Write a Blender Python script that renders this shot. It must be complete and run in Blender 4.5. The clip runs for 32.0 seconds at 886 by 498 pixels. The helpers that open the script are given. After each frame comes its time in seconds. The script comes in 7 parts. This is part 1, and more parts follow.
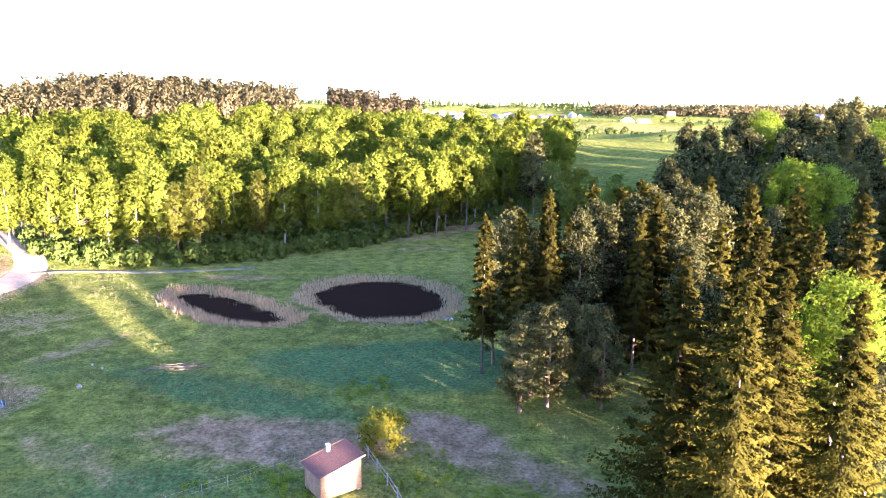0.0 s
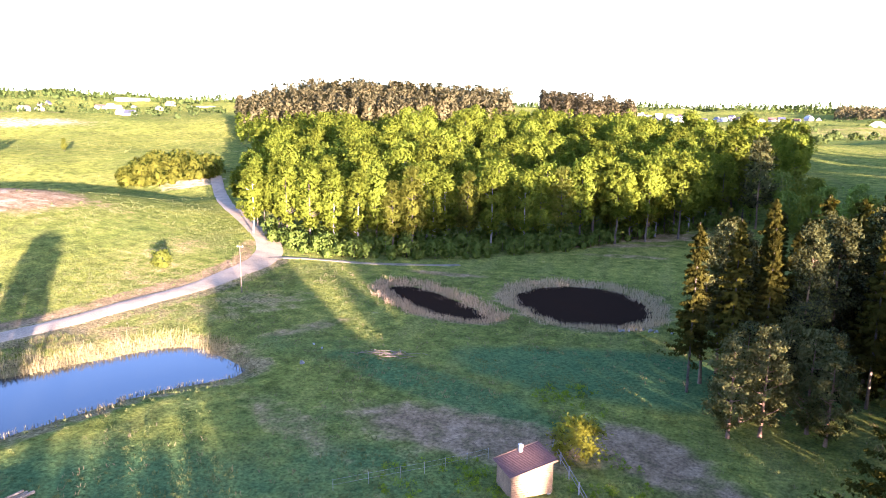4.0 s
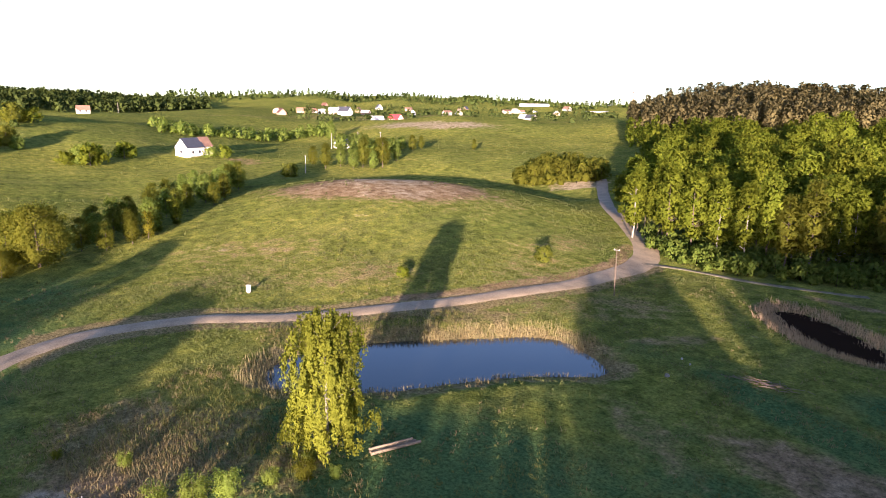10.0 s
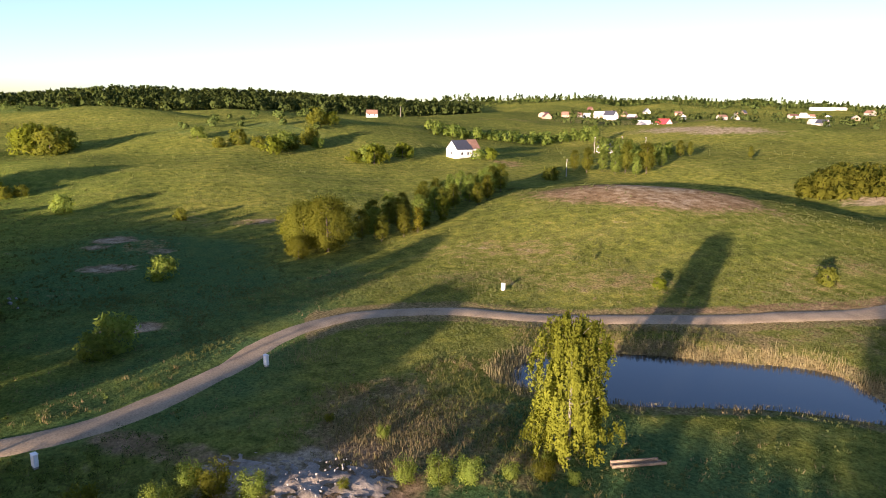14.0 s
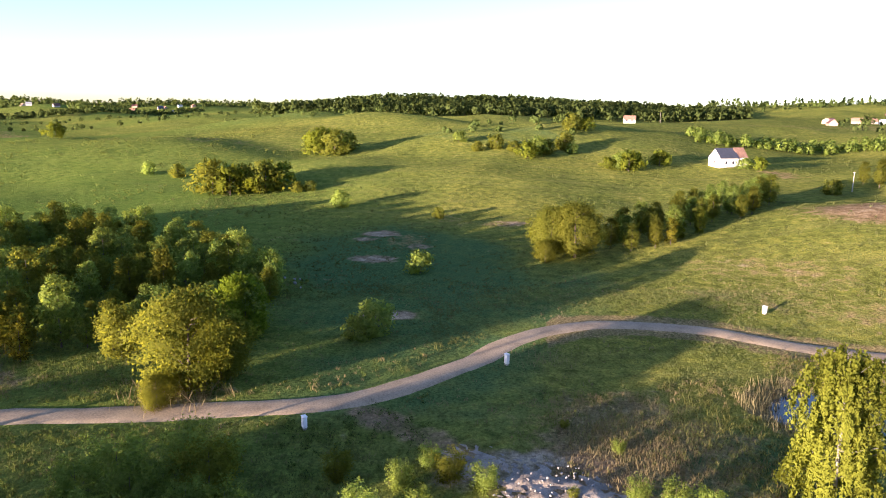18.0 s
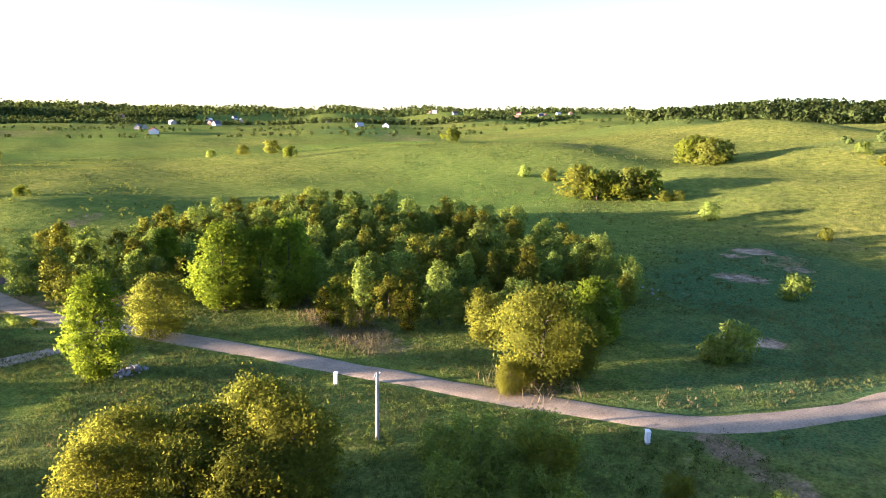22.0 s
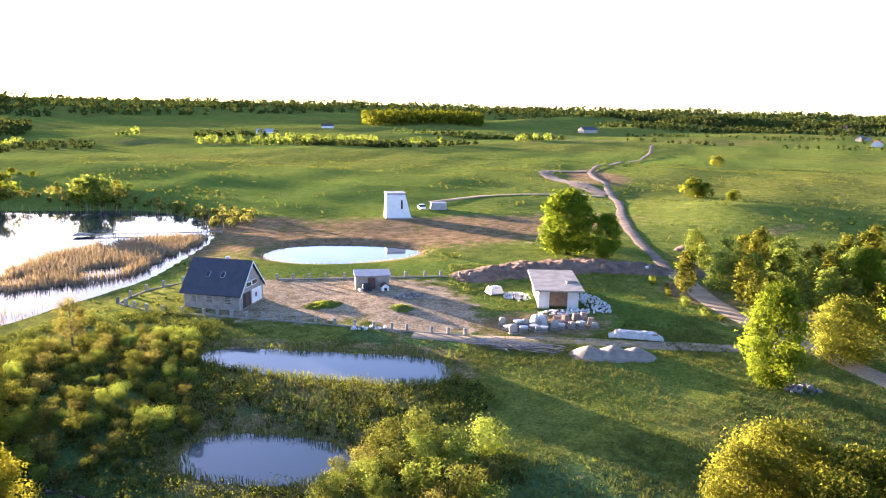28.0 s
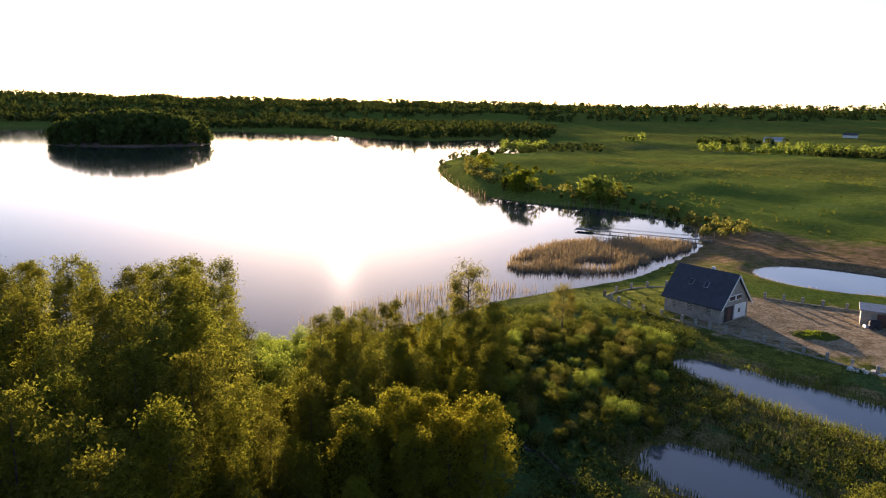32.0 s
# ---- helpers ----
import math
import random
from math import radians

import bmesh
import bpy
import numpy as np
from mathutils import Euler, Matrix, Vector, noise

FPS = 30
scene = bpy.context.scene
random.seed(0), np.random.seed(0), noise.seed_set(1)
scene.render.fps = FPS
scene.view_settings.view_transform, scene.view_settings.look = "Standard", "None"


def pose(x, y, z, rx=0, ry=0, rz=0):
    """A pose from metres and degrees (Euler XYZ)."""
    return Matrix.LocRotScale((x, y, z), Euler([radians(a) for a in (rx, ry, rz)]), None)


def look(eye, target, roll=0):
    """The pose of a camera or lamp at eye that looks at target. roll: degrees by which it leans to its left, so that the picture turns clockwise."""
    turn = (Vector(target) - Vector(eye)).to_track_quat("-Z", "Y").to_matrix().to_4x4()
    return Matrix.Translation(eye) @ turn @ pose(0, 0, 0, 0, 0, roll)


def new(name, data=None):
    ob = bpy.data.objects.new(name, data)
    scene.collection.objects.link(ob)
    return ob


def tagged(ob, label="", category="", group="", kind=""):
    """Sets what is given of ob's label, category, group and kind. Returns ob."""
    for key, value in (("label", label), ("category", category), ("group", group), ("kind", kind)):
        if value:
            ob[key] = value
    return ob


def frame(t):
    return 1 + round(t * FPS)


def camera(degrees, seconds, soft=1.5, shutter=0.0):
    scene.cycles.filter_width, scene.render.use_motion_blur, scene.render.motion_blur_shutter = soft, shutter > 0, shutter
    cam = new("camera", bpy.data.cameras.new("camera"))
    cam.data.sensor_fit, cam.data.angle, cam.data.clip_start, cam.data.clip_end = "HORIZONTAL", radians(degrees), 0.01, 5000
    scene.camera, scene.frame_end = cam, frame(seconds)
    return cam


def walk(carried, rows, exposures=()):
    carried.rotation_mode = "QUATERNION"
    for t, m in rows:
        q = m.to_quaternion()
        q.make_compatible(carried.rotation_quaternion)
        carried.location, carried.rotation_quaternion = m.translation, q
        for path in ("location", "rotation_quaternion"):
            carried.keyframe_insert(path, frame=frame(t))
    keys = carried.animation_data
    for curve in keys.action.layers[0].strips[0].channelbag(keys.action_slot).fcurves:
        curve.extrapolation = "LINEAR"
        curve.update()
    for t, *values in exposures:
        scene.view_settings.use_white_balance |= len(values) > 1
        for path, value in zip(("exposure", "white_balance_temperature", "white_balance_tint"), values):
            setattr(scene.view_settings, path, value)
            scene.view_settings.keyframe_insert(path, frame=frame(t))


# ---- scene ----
cam = camera(64.8, 32.0, 1.0)
EYE = (0.0, 0.0, 30.0)
EXPOSURES = [(0.0, 4.45, 5550, 43), (2.0, 4.38, 5600, 42), (6.0, 3.5, 5750, 38), (9.0, 2.8, 5950, 35), (13.0, 2.1, 6350, 30), (19.0, 2.8, 6000, 32), (23.0, 3.17, 5850, 30), (25.0, 3.23, 5900, 30), (28.0, 3.3, 6150, 34), (30.0, 3.02, 6200, 35), (31.0, 2.74, 6300, 34), (32.0, 1.75, 6550, 30)]
walk(cam, [
    (0.0, pose(*EYE, 78.91, -0.72, 0.00)),
    (0.5, pose(*EYE, 78.91, -0.74, 1.77)),
    (1.0, pose(*EYE, 78.92, -0.76, 3.78)),
    (1.5, pose(*EYE, 78.92, -0.75, 5.49)),
    (2.0, pose(*EYE, 78.94, -0.77, 7.90)),
    (2.5, pose(*EYE, 78.93, -0.77, 10.15)),
    (4.5, pose(*EYE, 78.96, -0.77, 19.51)),
    (5.0, pose(*EYE, 78.99, -0.85, 22.17)),
    (5.5, pose(*EYE, 78.99, -0.86, 24.65)),
    (6.0, pose(*EYE, 78.96, -0.84, 27.32)),
    (6.5, pose(*EYE, 78.95, -0.89, 29.82)),
    (7.0, pose(*EYE, 78.95, -0.87, 32.50)),
    (7.5, pose(*EYE, 78.93, -0.87, 34.95)),
    (8.0, pose(*EYE, 78.91, -0.91, 37.62)),
    (8.5, pose(*EYE, 78.89, -0.92, 40.07)),
    (9.0, pose(*EYE, 78.89, -0.96, 42.68)),
    (9.5, pose(*EYE, 78.89, -0.95, 45.11)),
    (10.0, pose(*EYE, 78.88, -0.95, 47.77)),
    (10.5, pose(*EYE, 78.88, -0.99, 50.23)),
    (11.0, pose(*EYE, 78.85, -1.01, 52.91)),
    (11.5, pose(*EYE, 78.84, -0.99, 55.43)),
    (12.0, pose(*EYE, 78.82, -1.01, 58.16)),
    (12.5, pose(*EYE, 78.80, -1.04, 60.68)),
    (13.0, pose(*EYE, 78.83, -0.96, 63.27)),
    (13.5, pose(*EYE, 78.85, -0.96, 65.88)),
    (14.0, pose(*EYE, 78.85, -0.98, 68.88)),
    (14.5, pose(*EYE, 78.84, -0.96, 71.55)),
    (16.5, pose(*EYE, 78.84, -0.97, 82.00)),
    (17.0, pose(*EYE, 78.85, -0.96, 84.97)),
    (17.5, pose(*EYE, 78.89, -1.01, 87.39)),
    (18.0, pose(*EYE, 78.94, -1.00, 89.32)),
    (18.5, pose(*EYE, 78.96, -0.97, 91.51)),
    (19.0, pose(*EYE, 78.97, -0.98, 95.09)),
    (19.5, pose(*EYE, 78.98, -0.99, 98.66)),
    (20.0, pose(*EYE, 78.97, -0.96, 102.69)),
    (20.5, pose(*EYE, 79.00, -0.90, 106.50)),
    (21.0, pose(*EYE, 78.99, -0.92, 110.71)),
    (21.5, pose(*EYE, 79.00, -0.89, 114.62)),
    (22.0, pose(*EYE, 78.99, -0.97, 118.80)),
    (22.5, pose(*EYE, 79.00, -0.92, 122.78)),
    (23.0, pose(*EYE, 79.00, -0.93, 127.14)),
    (23.5, pose(*EYE, 79.00, -0.91, 131.21)),
    (24.0, pose(*EYE, 78.99, -0.90, 135.60)),
    (24.5, pose(*EYE, 79.00, -0.93, 139.75)),
    (25.0, pose(*EYE, 78.96, -0.89, 144.33)),
    (25.5, pose(*EYE, 78.95, -0.87, 148.84)),
    (27.5, pose(*EYE, 78.96, -0.79, 167.92)),
    (28.0, pose(*EYE, 78.96, -0.80, 172.67)),
    (28.5, pose(*EYE, 78.94, -0.82, 177.17)),
    (29.0, pose(*EYE, 78.94, -0.79, 182.12)),
    (29.5, pose(*EYE, 78.92, -0.81, 186.83)),
    (30.0, pose(*EYE, 78.93, -0.77, 191.90)),
    (30.5, pose(*EYE, 78.92, -0.82, 196.63)),
    (31.0, pose(*EYE, 78.92, -0.79, 201.73)),
    (31.5, pose(*EYE, 78.90, -0.84, 206.55)),
    (32.0, pose(*EYE, 78.88, -0.95, 211.88)),
], exposures=EXPOSURES)

# -- light: a low evening sun over the lake and the sky round it --
SUN_AZ, SUN_EL = 220.0, 4.0
sx, sy = -math.sin(radians(SUN_AZ)), math.cos(radians(SUN_AZ))
world = bpy.data.worlds.new("sky")
scene.world = world
world.use_nodes = True
wn, wl = world.node_tree.nodes, world.node_tree.links
sky = wn.new("ShaderNodeTexSky")
sky.sky_type = "NISHITA"
sky.sun_disc = False
sky.sun_elevation = radians(SUN_EL)
sky.sun_rotation = math.atan2(sx, sy)
sky.air_density, sky.dust_density, sky.ozone_density = 0.6, 0.6, 1.5
wn["Background"].inputs["Strength"].default_value = 0.108
wl.new(sky.outputs["Color"], wn["Background"].inputs["Color"])
sun = new("sun", bpy.data.lights.new("sun", "SUN"))
sun.data.energy, sun.data.angle, sun.data.color = 4.8, radians(0.6), (1.0, 0.81, 0.54)
sun.matrix_world = look((sx * 900, sy * 900, 900 * math.tan(radians(SUN_EL))), (0, 0, 0))

# -- terrain --
def smooth(u):
    u = np.clip(u, 0.0, 1.0)
    return u * u * (3 - 2 * u)


def polar(az, d):
    """Place at a bearing (degrees, counter-clockwise from +y) and distance."""
    return -d * math.sin(radians(az)), d * math.cos(radians(az))


LAKE_Z, POND_Z = -1.0, -0.35
LAKE = [(150, 20), (78, -60), (60, -70), (54, -88), (52, -101), (46, -114), (38, -130), (36, -146), (33, -178), (46, -209),
        (66, -226), (110, -222), (147, -244), (230, -358), (256, -449), (236, -520), (318, -761), (400, -726),
        (403, -600), (646, -717), (773, -674), (1021, -578), (1060, -400), (800, -60), (450, 40)]
POND_A = [(-21.5, 111), (-18, 121), (-8, 123), (-2, 118), (1, 107), (-3, 100.5), (-12, 99.6), (-17, 105)]
POND_B = [(-43.2, 111), (-38, 112.4), (-27.5, 103.8), (-22.4, 98), (-28.7, 97), (-35.6, 101.3)]
POND_C = [(-66, 35), (-73.5, 41), (-71.5, 53), (-64, 64), (-58, 73.5), (-48.5, 69.5), (-44.5, 66.5), (-51, 60.5), (-55, 51.5), (-58, 44)]
POND_D = [(19.7, -148), (13, -160), (-2, -160), (-16, -152), (-8, -142.5), (9.6, -139.4)]
POND_E = [(19.5, -86), (15, -89), (2, -85.5), (-10, -83), (-10.5, -75.5), (-4.5, -75.3), (5, -78), (12, -80.5)]
POND_F = [(15.5, -58), (13.7, -64), (3.6, -62), (-0.5, -57), (4, -53.8), (10.7, -55)]
PONDS = {"a": POND_A, "b": POND_B, "c": POND_C, "d": POND_D, "e": POND_E, "f": POND_F}


def round_poly(pts, times=2):
    for _ in range(times):
        out = []
        for (ax, ay), (bx, by) in zip(pts, pts[1:] + pts[:1]):
            out += [(ax * 0.75 + bx * 0.25, ay * 0.75 + by * 0.25), (ax * 0.25 + bx * 0.75, ay * 0.25 + by * 0.75)]
        pts = out
    return pts


def signed(pts, x, y):
    """Distance to a closed outline, negative inside."""
    x, y = np.asarray(x, float), np.asarray(y, float)
    a = np.array(pts)
    b = np.roll(a, -1, 0)
    out = np.empty(x.size)
    fx, fy = x.ravel(), y.ravel()
    for k in range(0, x.size, 20000):
        px, py = fx[k:k + 20000, None], fy[k:k + 20000, None]
        e = b - a
        dx, dy = px - a[:, 0], py - a[:, 1]
        u = np.clip((dx * e[:, 0] + dy * e[:, 1]) / (e[:, 0] ** 2 + e[:, 1] ** 2 + 1e-9), 0, 1)
        best = np.sqrt(np.min((dx - u * e[:, 0]) ** 2 + (dy - u * e[:, 1]) ** 2, 1))
        crossing = ((a[:, 1] > py) != (b[:, 1] > py)) & (dx < e[:, 0] * dy / np.where(np.abs(e[:, 1]) < 1e-9, 1e-9, e[:, 1]))
        out[k:k + 20000] = np.where(crossing.sum(1) % 2 == 1, -best, best)
    return out.reshape(x.shape)


def signed_near(pts, x, y, margin):
    """The same, worked out only close to the outline; further off a large distance."""
    p = np.array(pts)
    lo, hi = p.min(0) - margin, p.max(0) + margin
    out = np.full(x.shape, 999.0)
    m = (x > lo[0]) & (x < hi[0]) & (y > lo[1]) & (y < hi[1])
    if m.any():
        out[m] = signed(pts, x[m], y[m])
    return out


LAKE_R = round_poly(LAKE, 2)
def grown(pts, k):
    cx, cy = np.mean(pts, 0)
    return [(cx + (x - cx) * k, cy + (y - cy) * k) for x, y in pts]


PONDS_R = {k: round_poly(grown(v, 1.16 if k == "b" else 1.06), 2) for k, v in PONDS.items()}
RISE_AZ = [0, 20, 45, 70, 85, 100, 115, 130, 145, 180, 215, 240, 300, 340, 360]
RISE = [0.8, 1, 1, 1, 0.95, 0.75, 0.45, 0.2, 0.12, 0.1, 0.05, 0.1, 0.6, 0.75, 0.8]
FAR_AZ = [0, 35, 45, 60, 70, 142, 156, 176, 200, 260, 300, 360]
FAR_RISE = [26, 26, 46, 46, 26, 26, 36, 46, 54, 54, 26, 26]
# rounded hills: bearing, distance, height, spread
HILLS = [(52, 188, 11, 41), (21, 450, 12, 80), (4, 520, 9, 60), (84, 1080, 17, 110), (92, 1050, 10, 60), (100, 900, 12, 120), (62, 1500, 8, 320),
         (118, 330, 4.5, 60), (150, 300, 3, 70), (178, 330, 3.5, 80), (205, 330, 4, 60), (92, 300, 3.5, 50), (106, 480, 5, 70),
         (74, 420, 4, 60), (326, 260, 13, 60), (338, 190, 3, 35), (160, 150, 1.2, 18), (140, 175, 2.2, 22), (149.5, 205, 4.5, 20),
         (97, 262, 4, 24), (88, 335, 5, 28), (101, 365, 5, 30), (80, 372, 5, 30), (109, 300, 4, 28), (92, 430, 6, 36), (85, 250, 3, 22), (75, 520, 6, 45), (98, 560, 7, 50),
         (112, 340, 6, 34), (105, 410, 3, 30), (119, 440, 4, 40), (96, 450, 3.5, 30), (126, 350, 4, 40), (42, 240, -4.5, 22), (51, 248, -4, 22)]


def height(x, y):
    x, y = np.asarray(x, float), np.asarray(y, float)
    d = np.hypot(x, y)
    az = np.degrees(np.arctan2(-x, y)) % 360
    r = np.interp(az, RISE_AZ, RISE)
    h = r * (20 * smooth((d - 160) / 330) + 6 * smooth((d - 500) / 900)) + np.interp(az, FAR_AZ, FAR_RISE) * smooth((d - 1000) / 1500)
    for a, dd, hh, s in HILLS:
        cx, cy = polar(a, dd)
        h = h + hh * np.exp(-((x - cx) ** 2 + (y - cy) ** 2) / (2 * s * s))
    roll = (np.sin(x / 61 + 1.3) * np.sin(y / 47 + 0.5) * 2.0 + np.sin((x + y) / 37 + 2) * 0.9 + np.sin((x - 1.4 * y) / 83) * 1.6)
    h = h + roll * 1.6 * smooth((d - 150) / 300) * (0.45 + 0.55 * r)
    h = h + smooth((d - 130) / 150) * (0.55 * np.sin(x / 13 + 0.6 * np.sin(y / 29)) * np.sin(y / 17 + 1.1) + 0.35 * np.sin((x * 0.6 + y) / 8.5)) + roll * 1.3 * smooth((d - 900) / 900)
    h = h + 0.18 * np.sin(x / 7.3 + y / 11) * np.sin(y / 6.1 - x / 17)
    h = np.maximum(h, 0.15 * np.sin(x / 13) * np.sin(y / 17) + 0.05)
    sd = signed_near(LAKE_R, x, y, 18)
    h = np.where(sd < 0, LAKE_Z - np.minimum(-sd * 0.25, 2.0), LAKE_Z + (h - LAKE_Z) * smooth(sd / 16 + 0.02))
    for pts in PONDS_R.values():
        sd = signed_near(pts, x, y, 6)
        h = np.where(sd < 0, POND_Z - np.minimum(-sd * 0.35, 1.0), POND_Z + (h - POND_Z) * smooth(sd / 4 + 0.03))
    return h


def ground_at(x, y):
    return float(height(np.array([x]), np.array([y]))[0])
# -- terrain end --

# -- materials --
def material(name, rough=0.8, metal=0.0, spec=0.3):
    m = bpy.data.materials.new(name)
    m.use_nodes = True
    p = m.node_tree.nodes["Principled BSDF"]
    p.inputs["Roughness"].default_value = rough
    p.inputs["Metallic"].default_value = metal
    p.inputs["Specular IOR Level"].default_value = spec
    return m, m.node_tree.nodes, m.node_tree.links, p


def ramp(n, stops):
    r = n.new("ShaderNodeValToRGB")
    e = r.color_ramp.elements
    while len(e) < len(stops):
        e.new(0.5)
    for k, (pos, col) in enumerate(stops):
        e[k].position = pos
        e[k].color = (*col, 1)
    return r


def tint(col, k):
    return tuple(min(1, max(0, c * k)) for c in col)


def surface(name, col, scale=1.0, vary=0.35, rough=0.85, bump=0.3, metal=0.0, spec=0.3, second=None, fine=6.0, random_object=0.0):
    """A plain surface with stains at one size and grain at a smaller one."""
    m, n, l, p = material(name, rough, metal, spec)
    co = n.new("ShaderNodeTexCoord")
    a = n.new("ShaderNodeTexNoise")
    a.inputs["Scale"].default_value = scale
    a.inputs["Detail"].default_value = 6
    l.new(co.outputs["Object"], a.inputs["Vector"])
    r = ramp(n, [(0.3, tint(col, 1 - vary)), (0.7, second or tint(col, 1 + vary))])
    l.new(a.outputs["Fac"], r.inputs["Fac"])
    b = n.new("ShaderNodeTexNoise")
    b.inputs["Scale"].default_value = scale * fine
    b.inputs["Detail"].default_value = 5
    l.new(co.outputs["Object"], b.inputs["Vector"])
    mix = n.new("ShaderNodeMix")
    mix.data_type, mix.blend_type = "RGBA", "OVERLAY"
    mix.inputs["Factor"].default_value = 0.6
    l.new(r.outputs["Color"], mix.inputs["A"])
    l.new(b.outputs["Fac"], mix.inputs["B"])
    out = mix.outputs["Result"]
    if random_object:
        o = n.new("ShaderNodeObjectInfo")
        hs = n.new("ShaderNodeHueSaturation")
        mr = n.new("ShaderNodeMapRange")
        mr.inputs["To Min"].default_value, mr.inputs["To Max"].default_value = 1 - random_object, 1 + random_object
        l.new(o.outputs["Random"], mr.inputs["Value"])
        l.new(mr.outputs["Result"], hs.inputs["Value"])
        l.new(out, hs.inputs["Color"])
        out = hs.outputs["Color"]
    l.new(out, p.inputs["Base Color"])
    bp = n.new("ShaderNodeBump")
    bp.inputs["Strength"].default_value = bump
    bp.inputs["Distance"].default_value = 0.05
    l.new(b.outputs["Fac"], bp.inputs["Height"])
    l.new(bp.outputs["Normal"], p.inputs["Normal"])
    return m


def leafage(name, dark, mid, light, through_light=0.45, gaps=0.0):
    """Leaves or needles: each leaf and each tree a little different, light shining through."""
    m = bpy.data.materials.new(name)
    m.use_nodes = True
    n, l = m.node_tree.nodes, m.node_tree.links
    n.remove(n["Principled BSDF"])
    g = n.new("ShaderNodeNewGeometry")
    o = n.new("ShaderNodeObjectInfo")
    r = ramp(n, [(0.0, dark), (0.5, mid), (1.0, light)])
    add = n.new("ShaderNodeMath")
    add.operation = "MULTIPLY_ADD"
    add.inputs[1].default_value = 0.4
    l.new(g.outputs["Random Per Island"], add.inputs[0])
    sc = n.new("ShaderNodeMath")
    sc.operation = "MULTIPLY_ADD"
    sc.inputs[1].default_value = 0.45
    sc.inputs[2].default_value = 0.08
    l.new(o.outputs["Random"], sc.inputs[0])
    l.new(sc.outputs[0], add.inputs[2])
    l.new(add.outputs[0], r.inputs["Fac"])
    hs = n.new("ShaderNodeHueSaturation")
    mr = n.new("ShaderNodeMapRange")
    mr.inputs["To Min"].default_value, mr.inputs["To Max"].default_value = 0.487, 0.516
    l.new(o.outputs["Random"], mr.inputs["Value"])
    l.new(mr.outputs["Result"], hs.inputs["Hue"])
    l.new(r.outputs["Color"], hs.inputs["Color"])
    d = n.new("ShaderNodeBsdfDiffuse")
    t = n.new("ShaderNodeBsdfTranslucent")
    mx = n.new("ShaderNodeMixShader")
    mx.inputs[0].default_value = through_light
    l.new(hs.outputs["Color"], d.inputs["Color"])
    vm = n.new("ShaderNodeVectorMath")
    vm.operation = "MULTIPLY"
    vm.inputs[1].default_value = (1.4, 1.32, 0.75)
    l.new(hs.outputs["Color"], vm.inputs[0])
    l.new(vm.outputs[0], t.inputs["Color"])
    l.new(d.outputs[0], mx.inputs[1])
    l.new(t.outputs[0], mx.inputs[2])
    out = mx.outputs[0]
    if gaps:
        # fine gaps between leaves too small to build
        tr = n.new("ShaderNodeBsdfTransparent")
        gx = n.new("ShaderNodeMixShader")
        gx.inputs[0].default_value = gaps
        l.new(out, gx.inputs[1])
        l.new(tr.outputs[0], gx.inputs[2])
        out = gx.outputs[0]
    l.new(out, n["Material Output"].inputs["Surface"])
    return m


M_BARK = surface("bark", (0.0902, 0.0697, 0.0533), 3, 0.4, 0.95, 0.8)
M_PINE_BARK = surface("pine bark", (0.164, 0.0984, 0.0615), 2, 0.45, 0.95, 0.8)
M_BIRCH_BARK = surface("birch bark", (0.205, 0.193, 0.164), 2.5, 0.5, 0.9, 0.5)
M_MAPLE = leafage("broad leaves", (0.0599, 0.0852, 0.0101), (0.122, 0.15, 0.0152), (0.195, 0.208, 0.0243), 0.5, 0.08)
M_OLIVE = leafage("young willow leaves", (0.085, 0.102, 0.0151), (0.142, 0.155, 0.0226), (0.205, 0.204, 0.0378), 0.64, 0.12)
M_ALDER = leafage("alder leaves", (0.0813, 0.129, 0.0271), (0.169, 0.225, 0.0452), (0.285, 0.329, 0.0725), 0.55, 0.22)
M_BIRCH = leafage("birch leaves", (0.115, 0.139, 0.017), (0.178, 0.201, 0.0255), (0.247, 0.264, 0.0469), 0.5, 0.08)
M_SPRUCE = leafage("spruce needles", (0.0315, 0.0365, 0.00716), (0.063, 0.0577, 0.00986), (0.102, 0.0817, 0.0144), 0.4)
M_PINE = leafage("pine needles", (0.0362, 0.0459, 0.018), (0.0747, 0.0787, 0.0274), (0.141, 0.122, 0.0443), 0.3, 0.15)
M_FAR = leafage("distant woodland leaves", (0.0273, 0.0468, 0.014), (0.0585, 0.0819, 0.0234), (0.101, 0.125, 0.0312), 0.3)
M_FARPINE = leafage("distant pine needles", (0.0565, 0.0527, 0.0264), (0.102, 0.0864, 0.0426), (0.152, 0.121, 0.0588), 0.3)
M_REED = leafage("dry reed", (0.156, 0.113, 0.0819), (0.265, 0.203, 0.148), (0.374, 0.296, 0.226), 0.3)
# copy of the dry reed, lighter and warmer to offset blue shade
M_SHADED_REED = leafage("dry reed brightened for shade", (0.234, 0.168, 0.101), (0.374, 0.281, 0.176), (0.499, 0.39, 0.265), 0.3)
M_RUSSET = leafage("brown-green budding leaves", (0.101, 0.105, 0.0312), (0.156, 0.156, 0.0468), (0.218, 0.207, 0.0663), 0.55, 0.3)
M_SEDGE = leafage("dark marsh herbs", (0.0415, 0.0643, 0.0165), (0.0745, 0.103, 0.0247), (0.124, 0.146, 0.037), 0.4, 0.2)
M_UNDER = leafage("undergrowth leaves", (0.045, 0.07, 0.014), (0.085, 0.12, 0.022), (0.14, 0.165, 0.032), 0.4)
M_GRASS = leafage("grass tufts", (0.0546, 0.0702, 0.0234), (0.0936, 0.109, 0.0351), (0.14, 0.14, 0.0546), 0.3)
